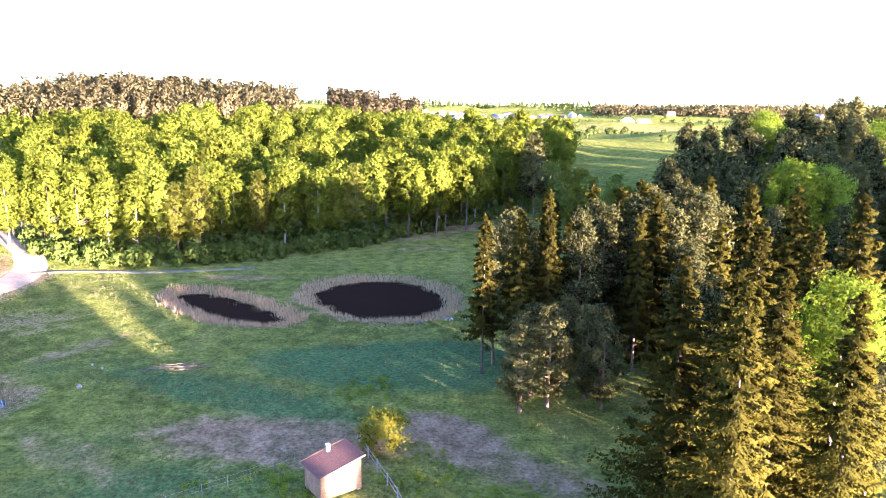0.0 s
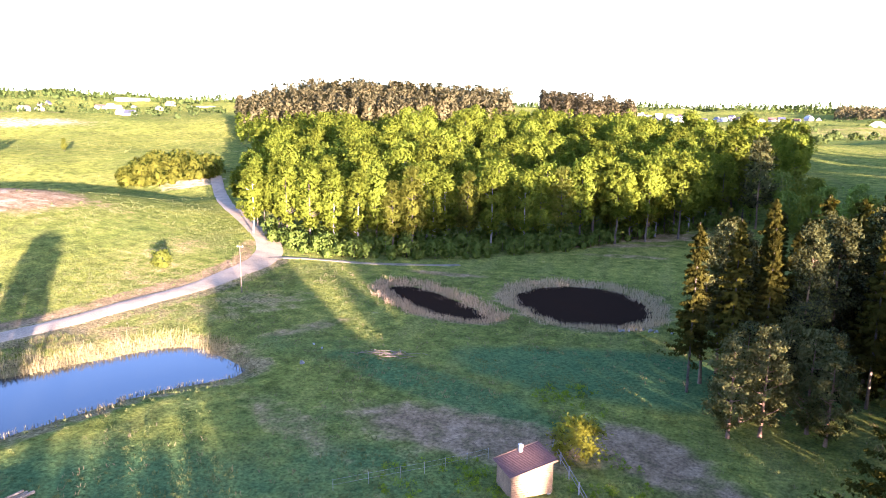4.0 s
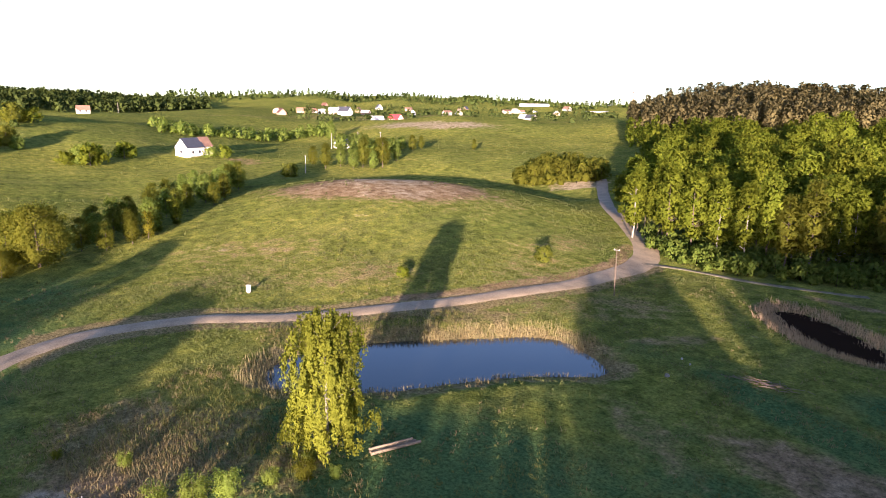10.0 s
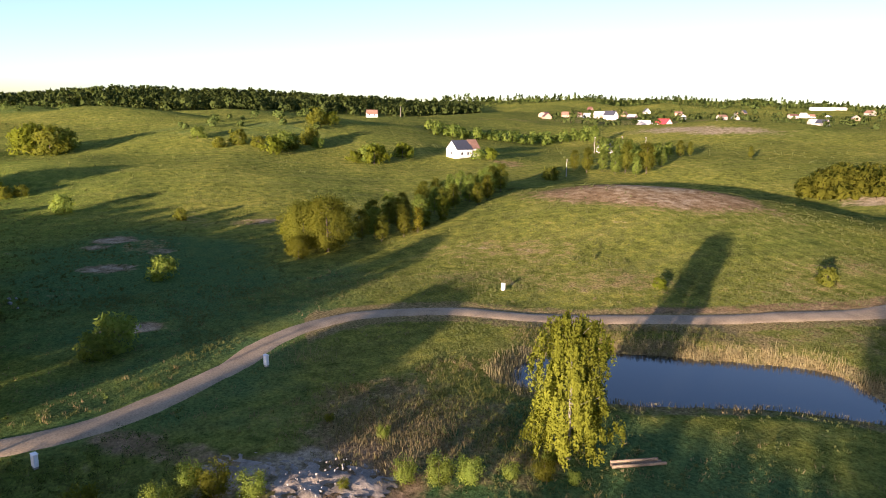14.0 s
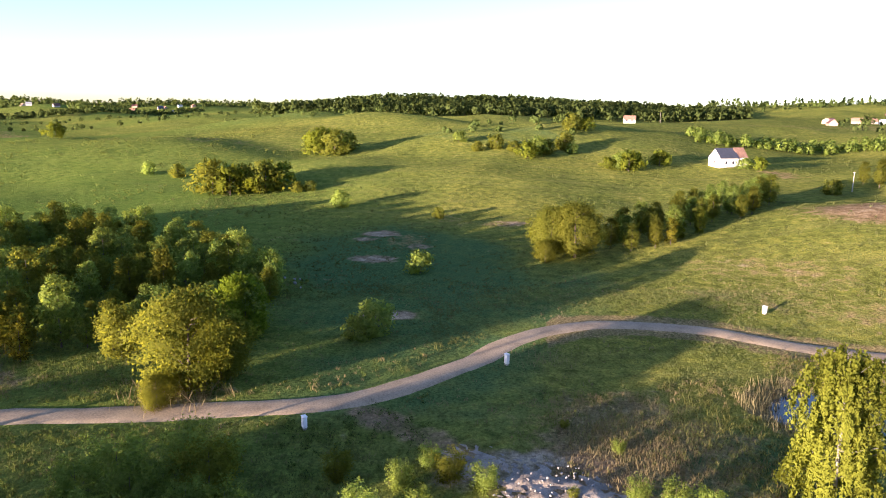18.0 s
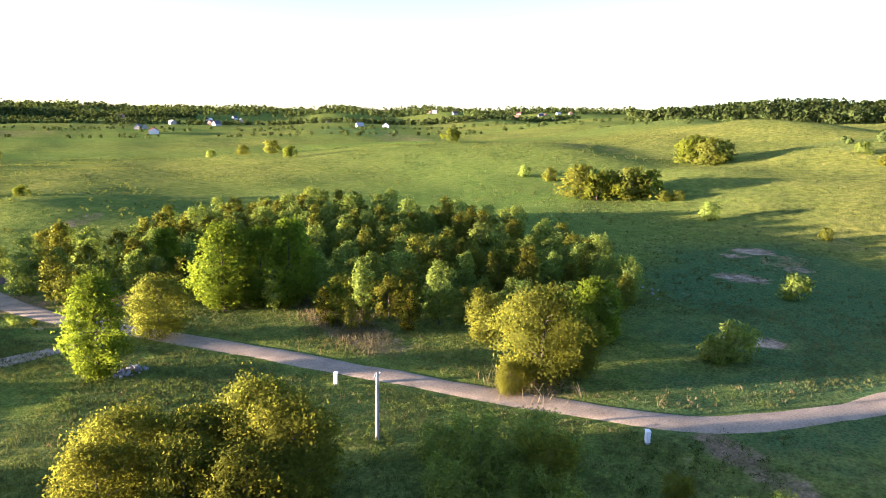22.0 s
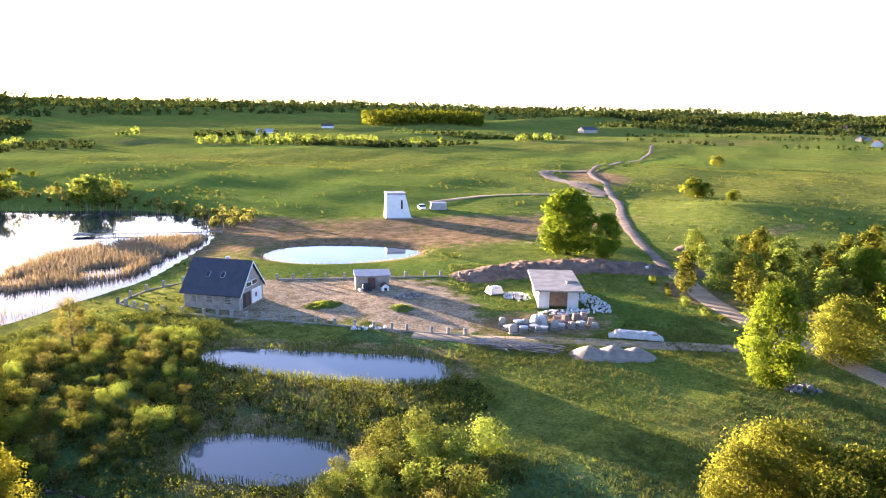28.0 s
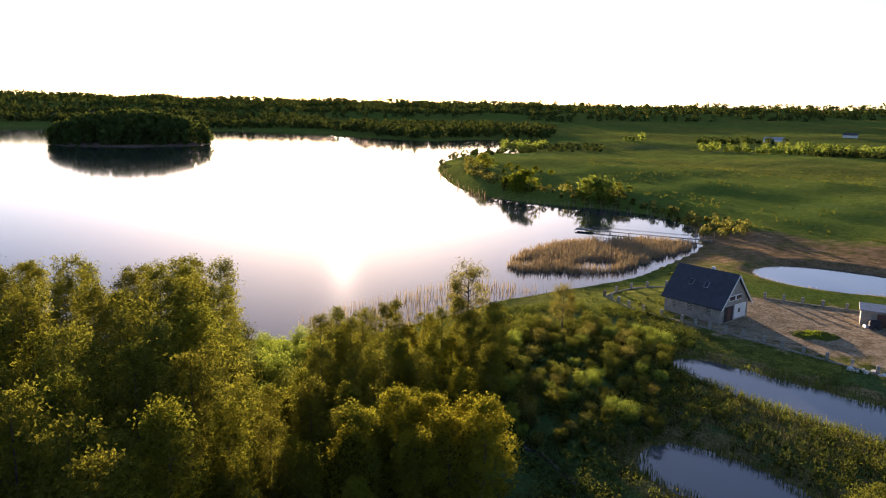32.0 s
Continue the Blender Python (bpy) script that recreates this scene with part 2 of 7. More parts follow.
M_RANK = leafage("rank grass", (0.0782, 0.105, 0.0234), (0.129, 0.157, 0.0351), (0.184, 0.193, 0.0507), 0.35)
M_STRAW = leafage("dry grass", (0.0936, 0.078, 0.039), (0.164, 0.133, 0.0702), (0.242, 0.203, 0.117), 0.3)


def ground_material():
    m, n, l, p = material("meadow", 0.95, 0, 0.0)
    co = n.new("ShaderNodeTexCoord")

    def noise_tex(scale, detail=6, rough=0.55, stretch=None):
        t = n.new("ShaderNodeTexNoise")
        t.inputs["Scale"].default_value = scale
        t.inputs["Detail"].default_value = detail
        t.inputs["Roughness"].default_value = rough
        if stretch:
            mp = n.new("ShaderNodeMapping")
            mp.inputs["Rotation"].default_value[2] = radians(stretch[0])
            mp.inputs["Scale"].default_value = (1, stretch[1], 1)
            l.new(co.outputs["Object"], mp.inputs["Vector"])
            l.new(mp.outputs["Vector"], t.inputs["Vector"])
        else:
            l.new(co.outputs["Object"], t.inputs["Vector"])
        return t.outputs["Fac"]

    def mixed(fac, a, b, kind="MIX"):
        x = n.new("ShaderNodeMix")
        x.data_type, x.blend_type = "RGBA", kind
        for sock, v in (("Factor", fac), ("A", a), ("B", b)):
            if isinstance(v, (int, float)):
                x.inputs[sock].default_value = v
            elif isinstance(v, tuple):
                x.inputs[sock].default_value = (*v, 1)
            else:
                l.new(v, x.inputs[sock])
        return x.outputs["Result"]

    def math2(op, a, b):
        x = n.new("ShaderNodeMath")
        x.operation = op
        for k, v in enumerate((a, b)):
            if isinstance(v, (int, float)):
                x.inputs[k].default_value = v
            else:
                l.new(v, x.inputs[k])
        return x.outputs[0]

    def step(v, lo, hi):
        x = n.new("ShaderNodeMapRange")
        x.interpolation_type = "SMOOTHSTEP"
        x.inputs["From Min"].default_value, x.inputs["From Max"].default_value = lo, hi
        l.new(v, x.inputs["Value"])
        return x.outputs["Result"]

    def attr(name):
        a = n.new("ShaderNodeAttribute")
        a.attribute_name = name
        return a.outputs["Fac"]

    big, mid, small, grain = noise_tex(0.012), noise_tex(0.07), noise_tex(0.45), noise_tex(2.6, 8, 0.7)
    mown = noise_tex(0.25, 4, 0.6, (35, 0.12))
    g1 = ramp(n, [(0.3, (0.078, 0.101, 0.0265)), (0.5, (0.13, 0.15, 0.03)), (0.7, (0.195, 0.195, 0.045))])
    l.new(mid, g1.inputs["Fac"])
    g2 = ramp(n, [(0.35, (0.0858, 0.111, 0.0296)), (0.65, (0.176, 0.173, 0.039))])
    l.new(big, g2.inputs["Fac"])
    col = mixed(0.5, g1.outputs["Color"], g2.outputs["Color"])
    sm = ramp(n, [(0.3, (0.2, 0.24, 0.22)), (0.5, (0.48, 0.5, 0.46)), (0.7, (0.86, 0.78, 0.66))])
    l.new(small, sm.inputs["Fac"])
    col = mixed(0.8, col, sm.outputs["Color"], "OVERLAY")
    col = mixed(math2("MULTIPLY", step(mown, 0.45, 0.7), 0.45), col, (0.168, 0.168, 0.05))
    # young spring grass
    col = mixed(math2("MULTIPLY", attr("fresh"), 0.68), col, (0.085, 0.15, 0.028))
    # damp grass, with the dark blue-green of shaded ground painted in
    lush_shade = step(math2("ADD", attr("lush_shade"), math2("MULTIPLY", math2("SUBTRACT", mid, 0.5), 0.9)), 0.25, 0.75)
    col = mixed(math2("MULTIPLY", lush_shade, 0.8), col, (0.044, 0.104, 0.042))
    # dry stalks
    sn = math2("ADD", math2("MULTIPLY", math2("SUBTRACT", small, 0.5), 1.6), math2("MULTIPLY", math2("SUBTRACT", mid, 0.5), 0.9))
    st = ramp(n, [(0.3, (0.133, 0.105, 0.0468)), (0.7, (0.265, 0.211, 0.101))])
    l.new(grain, st.inputs["Fac"])
    col = mixed(step(math2("ADD", attr("straw"), sn), 0.3, 0.8), col, st.outputs["Color"])
    # bare soil
    so = ramp(n, [(0.3, (0.122, 0.083, 0.047)), (0.55, (0.215, 0.15, 0.085)), (0.75, (0.305, 0.222, 0.132))])
    l.new(small, so.inputs["Fac"])
    col = mixed(step(math2("ADD", attr("dirt"), math2("MULTIPLY", sn, 0.8)), 0.25, 0.95), col, so.outputs["Color"])
    # pale gravel and bleached ground
    pg = ramp(n, [(0.28, (0.156, 0.121, 0.077)), (0.5, (0.273, 0.224, 0.152)), (0.75, (0.359, 0.301, 0.215))])
    l.new(small, pg.inputs["Fac"])
    col = mixed(step(math2("ADD", attr("gravel"), math2("MULTIPLY", sn, 1.1)), 0.3, 1.0), col, pg.outputs["Color"])
    gr = ramp(n, [(0.3, (0.12, 0.12, 0.12)), (0.68, (0.98, 0.96, 0.92))])
    l.new(grain, gr.inputs["Fac"])
    col = mixed(0.75, col, gr.outputs["Color"], "OVERLAY")
    l.new(col, p.inputs["Base Color"])
    bp = n.new("ShaderNodeBump")
    bp.inputs["Strength"].default_value = 1.0
    bp.inputs["Distance"].default_value = 0.3
    l.new(math2("ADD", grain, math2("MULTIPLY", small, 1.2)), bp.inputs["Height"])
    l.new(bp.outputs["Normal"], p.inputs["Normal"])
    return m


def water_material(name, col, ripple, rough=0.04, spec=0.5, ior=1.33):
    m, n, l, p = material(name, rough, 0, spec)
    p.inputs["Base Color"].default_value = (*col, 1)
    p.inputs["IOR"].default_value = ior
    co = n.new("ShaderNodeTexCoord")
    t = n.new("ShaderNodeTexNoise")
    t.inputs["Scale"].default_value = 0.9
    t.inputs["Detail"].default_value = 4
    l.new(co.outputs["Object"], t.inputs["Vector"])
    b = n.new("ShaderNodeBump")
    b.inputs["Strength"].default_value = ripple
    b.inputs["Distance"].default_value = 0.05
    l.new(t.outputs["Fac"], b.inputs["Height"])
    l.new(b.outputs["Normal"], p.inputs["Normal"])
    return m


M_BRIGHT = leafage("bright spring leaves", (0.079, 0.131, 0.0112), (0.147, 0.213, 0.0182), (0.232, 0.295, 0.0325), 0.55, 0.08)
M_MARSH = leafage("dark willow shoots", (0.0621, 0.0786, 0.0179), (0.106, 0.124, 0.027), (0.154, 0.165, 0.0412), 0.5, 0.2)
M_LOG = surface("peeled logs", (0.197, 0.156, 0.111), 1.5, 0.25, 0.9, 0.4)
M_LAKESIDE = leafage("lakeside leaves", (0.0832, 0.0973, 0.0174), (0.15, 0.156, 0.027), (0.221, 0.215, 0.0408), 0.55, 0.12)
M_GOLD = leafage("golden young leaves", (0.133, 0.14, 0.0156), (0.211, 0.211, 0.0234), (0.296, 0.281, 0.0468), 0.6, 0.3)
M_GROUND = ground_material()
M_LAKE = water_material("lake water", (0.02, 0.035, 0.04), 0.06, 0.06)
M_POND = water_material("pond water", (0.012, 0.016, 0.014), 0.03)
# mirror turned off; the shaded trees' reflection is painted as dark brown
M_TREE_REFLECTION = water_material("water coloured as the dark trees' reflection", (0.022, 0.013, 0.008), 0.1, 0.3, 0.0, 1.06)
# pale base colour paints in sky brightness that the mirror image lacks
M_SKY_REFLECTION = water_material("pond water paled for reflected sky", (0.09, 0.1, 0.105), 0.03, 0.04, 0.8, 1.45)
M_ROAD = surface("gravel", (0.31, 0.237, 0.152), 0.35, 0.22, 0.95, 0.5, fine=14)
M_FAINT = surface("trodden grass and mud", (0.164, 0.143, 0.0943), 0.5, 0.35, 0.95, 0.5, fine=10)
M_TRACK = surface("worn track", (0.155, 0.122, 0.09), 0.4, 0.35, 0.95, 0.5, fine=12)
M_RUBBLE = surface("pale dug rubble", (0.271, 0.23, 0.184), 0.7, 0.4, 0.95, 0.9, fine=9)
M_SOIL = surface("heaped soil", (0.164, 0.111, 0.0754), 0.6, 0.4, 0.95, 0.9, fine=9)
M_SAND = surface("sand", (0.254, 0.217, 0.172), 0.9, 0.2, 0.95, 0.5, fine=12)
M_STONE = surface("field stone", (0.221, 0.213, 0.201), 1.2, 0.35, 0.9, 0.6, random_object=0.3)
M_CONCRETE = surface("concrete", (0.303, 0.283, 0.246), 0.8, 0.25, 0.9, 0.3, fine=10)
M_PALE = surface("pale render", (0.62, 0.61, 0.58), 0.5, 0.12, 0.9, 0.2, fine=10)
M_WHITE = surface("white paint", (0.78, 0.77, 0.74), 0.7, 0.08, 0.7, 0.1)
M_LOGWALL = surface("grey weathered timber", (0.328, 0.295, 0.254), 1.2, 0.25, 0.85, 0.5)
M_SHEDWOOD = surface("fresh larch boards", (0.25, 0.155, 0.085), 1.3, 0.25, 0.8, 0.4)
M_POSTWOOD = surface("silvered wood", (0.254, 0.23, 0.197), 2.0, 0.3, 0.9, 0.5)
M_BROWNROOF = surface("brown metal roofing", (0.125, 0.062, 0.048), 1.0, 0.18, 0.6, 0.1, spec=0.25)
M_DARKROOF = surface("dark slate-blue roofing", (0.041, 0.0451, 0.0615), 1.0, 0.2, 0.55, 0.2, spec=0.5)
M_REDROOF = surface("red roofing", (0.377, 0.041, 0.0492), 0.6, 0.15, 0.6, 0.1)
M_TILEROOF = surface("worn brown tiles", (0.213, 0.123, 0.0902), 0.7, 0.25, 0.8, 0.2)
M_GREYROOF = surface("grey sheet roofing", (0.36, 0.36, 0.37), 0.7, 0.15, 0.6, 0.1)
# near-black for wheels and machine, and for plates that paint shade in openings
M_DARK = surface("near-black for dark parts and painted opening shade", (0.035, 0.035, 0.04), 1, 0.2, 0.6, 0.1)
M_BRICK = surface("red brick packs", (0.295, 0.205, 0.152), 1.5, 0.25, 0.9, 0.4, random_object=0.25)
M_PLASTIC = surface("white plastic sheeting", (0.46, 0.46, 0.44), 1.4, 0.15, 0.35, 0.5, spec=0.5)
M_TIMBER = surface("stacked timber", (0.271, 0.164, 0.0984), 1.5, 0.3, 0.85, 0.5)
M_OLDWOOD = surface("old tarred wood", (0.139, 0.111, 0.0861), 2.0, 0.3, 0.9, 0.4)
M_METAL = surface("dull metal", (0.32, 0.32, 0.33), 1.5, 0.2, 0.45, 0.1, metal=0.7)
M_GLASS, _n, _l, _p = material("window glass", 0.08, 0, 0.6)
_p.inputs["Base Color"].default_value = (0.03, 0.035, 0.045, 1)


# -- building helpers --
def np_mesh(name, verts, faces, mats, smooth_faces=False, slots=None):
    me = bpy.data.meshes.new(name)
    verts = np.asarray(verts, np.float32)
    faces = np.asarray(faces, np.int32)
    me.vertices.add(len(verts))
    me.vertices.foreach_set("co", verts.ravel())
    me.loops.add(faces.size)
    me.loops.foreach_set("vertex_index", faces.ravel())
    me.polygons.add(len(faces))
    me.polygons.foreach_set("loop_start", np.arange(0, faces.size, faces.shape[1], dtype=np.int32))
    if slots is not None:
        me.polygons.foreach_set("material_index", np.asarray(slots, np.int32))
    me.update(calc_edges=True)
    for m in (mats if isinstance(mats, (list, tuple)) else [mats]):
        me.materials.append(m)
    if smooth_faces:
        me.polygons.foreach_set("use_smooth", np.ones(len(faces), bool))
    return me


def joined(pieces):
    """One vertex and one face array out of several."""
    vs, fs, k = [], [], 0
    for v, f in pieces:
        vs.append(v)
        fs.append(f + k)
        k += len(v)
    return np.concatenate(vs), np.concatenate(fs)


def tube(points, radii, sides=6):
    pts = np.asarray(points, float)
    n = len(pts)
    along = np.gradient(pts, axis=0)
    along /= np.linalg.norm(along, axis=1)[:, None] + 1e-9
    ref = np.where(np.abs(along[:, 2:3]) < 0.9, np.array([[0, 0, 1.0]]), np.array([[1.0, 0, 0]]))
    a = np.cross(along, ref)
    a /= np.linalg.norm(a, axis=1)[:, None] + 1e-9
    b = np.cross(along, a)
    ang = np.linspace(0, 2 * np.pi, sides, endpoint=False)
    v = (pts[:, None] + (a[:, None] * np.cos(ang)[None, :, None] + b[:, None] * np.sin(ang)[None, :, None]) * np.asarray(radii)[:, None, None]).reshape(-1, 3)
    i = np.arange(n - 1)[:, None] * sides
    j = np.arange(sides)[None]
    f = np.stack([i + j, i + (j + 1) % sides, i + sides + (j + 1) % sides, i + sides + j], -1).reshape(-1, 4)
    return v, f


def leaves(rng, centres, size, droop=0.0, long=1.0, flat=0.0):
    """Small pointed leaves round the given centres. droop: how far they hang; flat: how level they lie."""
    n = len(centres)
    a = rng.normal(size=(n, 3))
    a[:, 2] = a[:, 2] * (1 - flat) - droop * 2.2
    a /= np.linalg.norm(a, axis=1)[:, None]
    b = np.cross(a, rng.normal(size=(n, 3)))
    b /= np.linalg.norm(b, axis=1)[:, None] + 1e-9
    s = size * rng.uniform(0.6, 1.35, (n, 1))
    a, b = a * s * long, b * s * 0.8
    v = np.stack([centres - a * 0.8 - b, centres - a * 0.6 + b, centres + a * 1.2], 1).reshape(-1, 3)
    return v, np.arange(n * 3).reshape(-1, 3)


def empty(name, x, y, z=None, turn=0.0, scale=1.0, sink=0.0):
    e = new(name)
    e.empty_display_size = 0.3
    e.location = (x, y, (ground_at(x, y) if z is None else z) - sink)
    e.rotation_euler = (0, 0, radians(turn))
    e.scale = (scale, scale, scale) if isinstance(scale, (int, float)) else scale
    return e


def link_part(name, mesh, parent, label=""):
    o = new(name, mesh)
    o.parent = parent
    if label:
        o["label"] = label
    return o


def part(name, bm, mat, parent, label=""):
    me = bpy.data.meshes.new(name)
    bm.to_mesh(me)
    bm.free()
    me.materials.append(mat)
    return link_part(name, me, parent, label)


def box(size, at=(0, 0, 0), bevel=0.02, turn=0.0, bm=None, taper=1.0):
    """A bevelled block standing on at."""
    own = bm is None
    b = bmesh.new()
    r = bmesh.ops.create_cube(b, size=1.0)
    for v in r["verts"]:
        k = taper if v.co.z > 0 else 1.0
        v.co = Vector((v.co.x * size[0] * k, v.co.y * size[1] * k, (v.co.z + 0.5) * size[2]))
    if bevel:
        bmesh.ops.bevel(b, geom=b.edges[:], offset=min(bevel, min(size) * 0.3), segments=1, affect="EDGES")
    b.transform(pose(*at, 0, 0, turn))
    if own:
        return b
    me = bpy.data.meshes.new("tmp")
    b.to_mesh(me)
    b.free()
    bm.from_mesh(me)
    bpy.data.meshes.remove(me)
    return bm


def prism(poly, depth, at=(0, 0, 0), axis="y"):
    """An outline in x and z, pushed along y (centred)."""
    b = bmesh.new()
    lo = [b.verts.new((x, -depth / 2, z)) for x, z in poly]
    hi = [b.verts.new((x, depth / 2, z)) for x, z in poly]
    b.faces.new(lo)
    b.faces.new(hi[::-1])
    for k in range(len(poly)):
        j = (k + 1) % len(poly)
        b.faces.new((lo[j], lo[k], hi[k], hi[j]))
    bmesh.ops.recalc_face_normals(b, faces=b.faces[:])
    b.transform(pose(*at, 0, 0, 90 if axis == "x" else 0))
    return b


def scatter(rng, pts, count, gap, tries=40, keep=None):
    """Up to count places in an outline, at least gap apart."""
    pa = np.array(pts)
    lo, hi = pa.min(0), pa.max(0)
    c = rng.uniform(lo, hi, (count * tries, 2))
    c = c[signed(pts, c[:, 0], c[:, 1]) < 0]
    if keep is not None:
        c = c[keep(c[:, 0], c[:, 1])]
    out = []
    cell = {}
    for x, y in c:
        k = (int(x // gap), int(y // gap))
        near = (q for i in (-1, 0, 1) for j in (-1, 0, 1) for q in cell.get((k[0] + i, k[1] + j), ()))
        if all((x - qx) ** 2 + (y - qy) ** 2 > gap * gap for qx, qy in near):
            cell.setdefault(k, []).append((x, y))
            out.append((x, y))
            if len(out) >= count:
                break
    return out


def sector(edge):
    """An outline from rows of bearing, near and far distance."""
    return [polar(a, d) for a, d, _ in edge] + [polar(a, d) for a, _, d in edge[::-1]]


# -- ground, water, roads --
# soil and dry-grass patches, and damp grass with painted shade: x, y, half-lengths, turn, strength
DIRT = [(-15, 60, 12, 4.5, -8, 0.9), (1, 61, 6, 4, -40, 1.0), (7, 55, 8, 3, -30, 0.8), (-52, 12, 7, 6, 10, 0.9), (-146, 111, 25, 16, 40, 1.25),
        (-152, 203, 14, 4, 38, 0.8), (-10, 160, 18, 2.0, 12, 0.7), (0, 172, 16, 5, 20, 0.7), (-18, -172, 50, 20, 6, 0.9), (28, -168, 16, 18, 0, 0.8), (25, -150, 8, 10, 0, 0.6), (-60, -180, 12, 14, 0, 0.6), (30, -186, 18, 9, 0, 1.0), (46, -200, 12, 7, 20, 0.8), (-58, -108, 5, 8, 10, 0.8), (-66, -96, 6, 5, 0, 0.7),
        (4, -112, 17, 12, 12, 1.1), (-10, -106, 8, 14, 8, 1.1), (12, -116, 8, 9, 10, 1.0), (-344, 300, 46, 14, 22, 0.6), (-100, -150, 9, 3, 20, 0.6), (-72, -110, 12, 5, 70, 0.7), (-104, -290, 12, 40, -15, 0.9),
        (-45, 84, 7, 2.0, 60, 0.6), (-36, 122, 8, 1.6, 5, 0.75), (-5, 150, 10, 2, 0, 0.6), (60, -205, 20, 4, 20, 0.5), (-171, -13, 4.5, 4.5, 0, 1.0), (-163, -16, 3, 3, 0, 0.8), (-141, -12, 3.6, 4.5, 0, 1.0), (-100.5, -6.3, 2.4, 4.0, 0, 1.0), (-185, 20, 4, 6, 0, 0.8), (-155, -3, 3, 3, 0, 0.7),
        (-270, 135, 10, 6, 20, 0.7), (95, -245, 18, 4, 10, 0.4), (-26, -95, 12, 6, 0, 0.75), (-33, 57, 9, 2.5, -30, 0.5), (-65, -5, 4, 2.2, 50, 0.85), (-60.5, 0, 5, 2.0, 50, 0.75), (-56, 5, 6, 2.6, 50, 0.8), (-137, -40, 5, 2, 0, 0.5)]
GRAVEL = [(4, -112, 17, 12, 12, 1.2), (-10, -106, 8, 14, 8, 1.2), (12, -116, 8, 9, 10, 1.1), (-144, 110, 22, 14, 40, 0.5), (-150, 116, 14, 9, 20, 0.7), (-152, 203, 14, 4, 38, 1.2), (-344, 300, 46, 14, 22, 0.95),
          (-171, -13, 4.5, 4.5, 0, 0.75), (-163, -16, 3, 3, 0, 0.6), (-141, -12, 3.6, 4.5, 0, 0.75), (-100.5, -6.3, 2.2, 3.6, 0, 0.9), (-185, 20, 4, 6, 0, 0.6), (-155, -3, 3, 3, 0, 0.55), (-55, 6, 2.6, 6, 20, 0.9), (-128, 55, 4, 2, 30, 0.4)]
STRAW = [(-100, 62, 26, 6, 60, 0.5), (-70, 68, 10, 4, 45, 0.6), (-60, 20, 11, 9, 0, 0.75), (-52, 26, 7, 5, 20, 0.6), (-78, -58, 14, 4, 60, 0.8), (-70, -27, 4, 5, 0, 0.6),
         (-60, 88, 14, 6, 50, 0.5), (8, -70, 14, 6, 10, 0.55), (-60, -90, 6, 14, 0, 0.4), (-130, 120, 30, 20, 0, 0.35), (-150, 112, 30, 19, 40, 0.6), (-26, 62, 18, 12, 0, 0.2), (-120, 60, 18, 10, 60, 0.4),
         (-600, 500, 160, 60, 45, 0.5), (-82, 105, 8, 20, 20, 0.4), (-500, -300, 160, 30, 40, 0.45), (-300, -700, 200, 40, 10, 0.45), (100, -620, 120, 25, 0, 0.4), (-420, 100, 70, 22, 60, 0.35), (-330, -120, 60, 18, 70, 0.35), (300, 700, 200, 60, 0, 0.5), (-500, 250, 60, 20, 45, 0.4), (-160, -5, 10, 5, 0, 0.4), (-190, 5, 12, 4, 0, 0.35)]
# damp grass; also darkens meadow and marsh that lie in shade
LUSH_SHADE = [(-44, 32, 22, 14, 40, 0.75), (-20, 48, 18, 8, -10, 0.5), (-80, 0, 12, 20, 40, 0.6), (20, -62, 26, 22, 20, 0.95), (0, -48, 30, 10, 0, 0.7), (38, -86, 16, 14, 30, 0.8), (-8, -90, 10, 7, 0, 0.6), (-105, 0, 20, 25, 0, 0.6), (-70, 5, 12, 10, 0, 0.4), (-140, -5, 45, 24, 10, 0.7), (0, 80, 22, 8, 0, 0.85), (-22, 70, 18, 4, -25, 0.7), (-40, 58, 16, 6, 0, 0.4), (-38, -66, 16, 10, 0, 0.25), (-120, 18, 22, 14, 0, 0.5),
        (-30, 75, 30, 6, -10, 0.4), (-90, -200, 60, 18, 10, 0.35), (40, -240, 60, 16, 0, 0.3), (-8, 56, 9, 4, 0, 0.2), (-700, -500, 200, 60, 40, 0.5), (-120, -900, 260, 60, 0, 0.5), (150, -420, 70, 20, 20, 0.4), (-330, 30, 50, 24, 70, 0.4), (-520, -120, 90, 40, 60, 0.4), (160, 520, 90, 40, 20, 0.4)]


FRESH = [(-34, -103, 13, 11, 0, 1.4), (-45, -98, 10, 9, 0, 1.2), (5, -132, 40, 4, 5, 0.9), (-20, -130, 16, 5, 0, 0.9), (-20, -185, 40, 4, 3, 0.8), (-45, -72, 22, 9, 0, 0.7), (60, -300, 90, 40, 10, 0.8)]


def patch(rows, x, y):
    v = np.zeros(x.shape)
    for cx, cy, a, b, turn, k in rows:
        c, s = math.cos(radians(turn)), math.sin(radians(turn))
        u, w = (x - cx) * c + (y - cy) * s, -(x - cx) * s + (y - cy) * c
        v = np.maximum(v, k * smooth(1.6 - np.sqrt((u / a) ** 2 + (w / b) ** 2)))
    return v


ROAD = [(-150, 215), (-120.5, 176), (-109, 161.5), (-89, 141), (-77, 128), (-71, 115), (-70, 102), (-72, 86), (-78.8, 63), (-86, 48), (-93.5, 37), (-96.5, 27), (-94, 18), (-88, 10), (-80, 4), (-69, -9),
        (-66, -26), (-64, -46), (-62, -64), (-60, -79), (-58, -97), (-60, -122), (-63, -142), (-72, -178), (-82, -208), (-95, -255), (-112, -320), (-150, -380), (-205, -470), (-270, -610)]


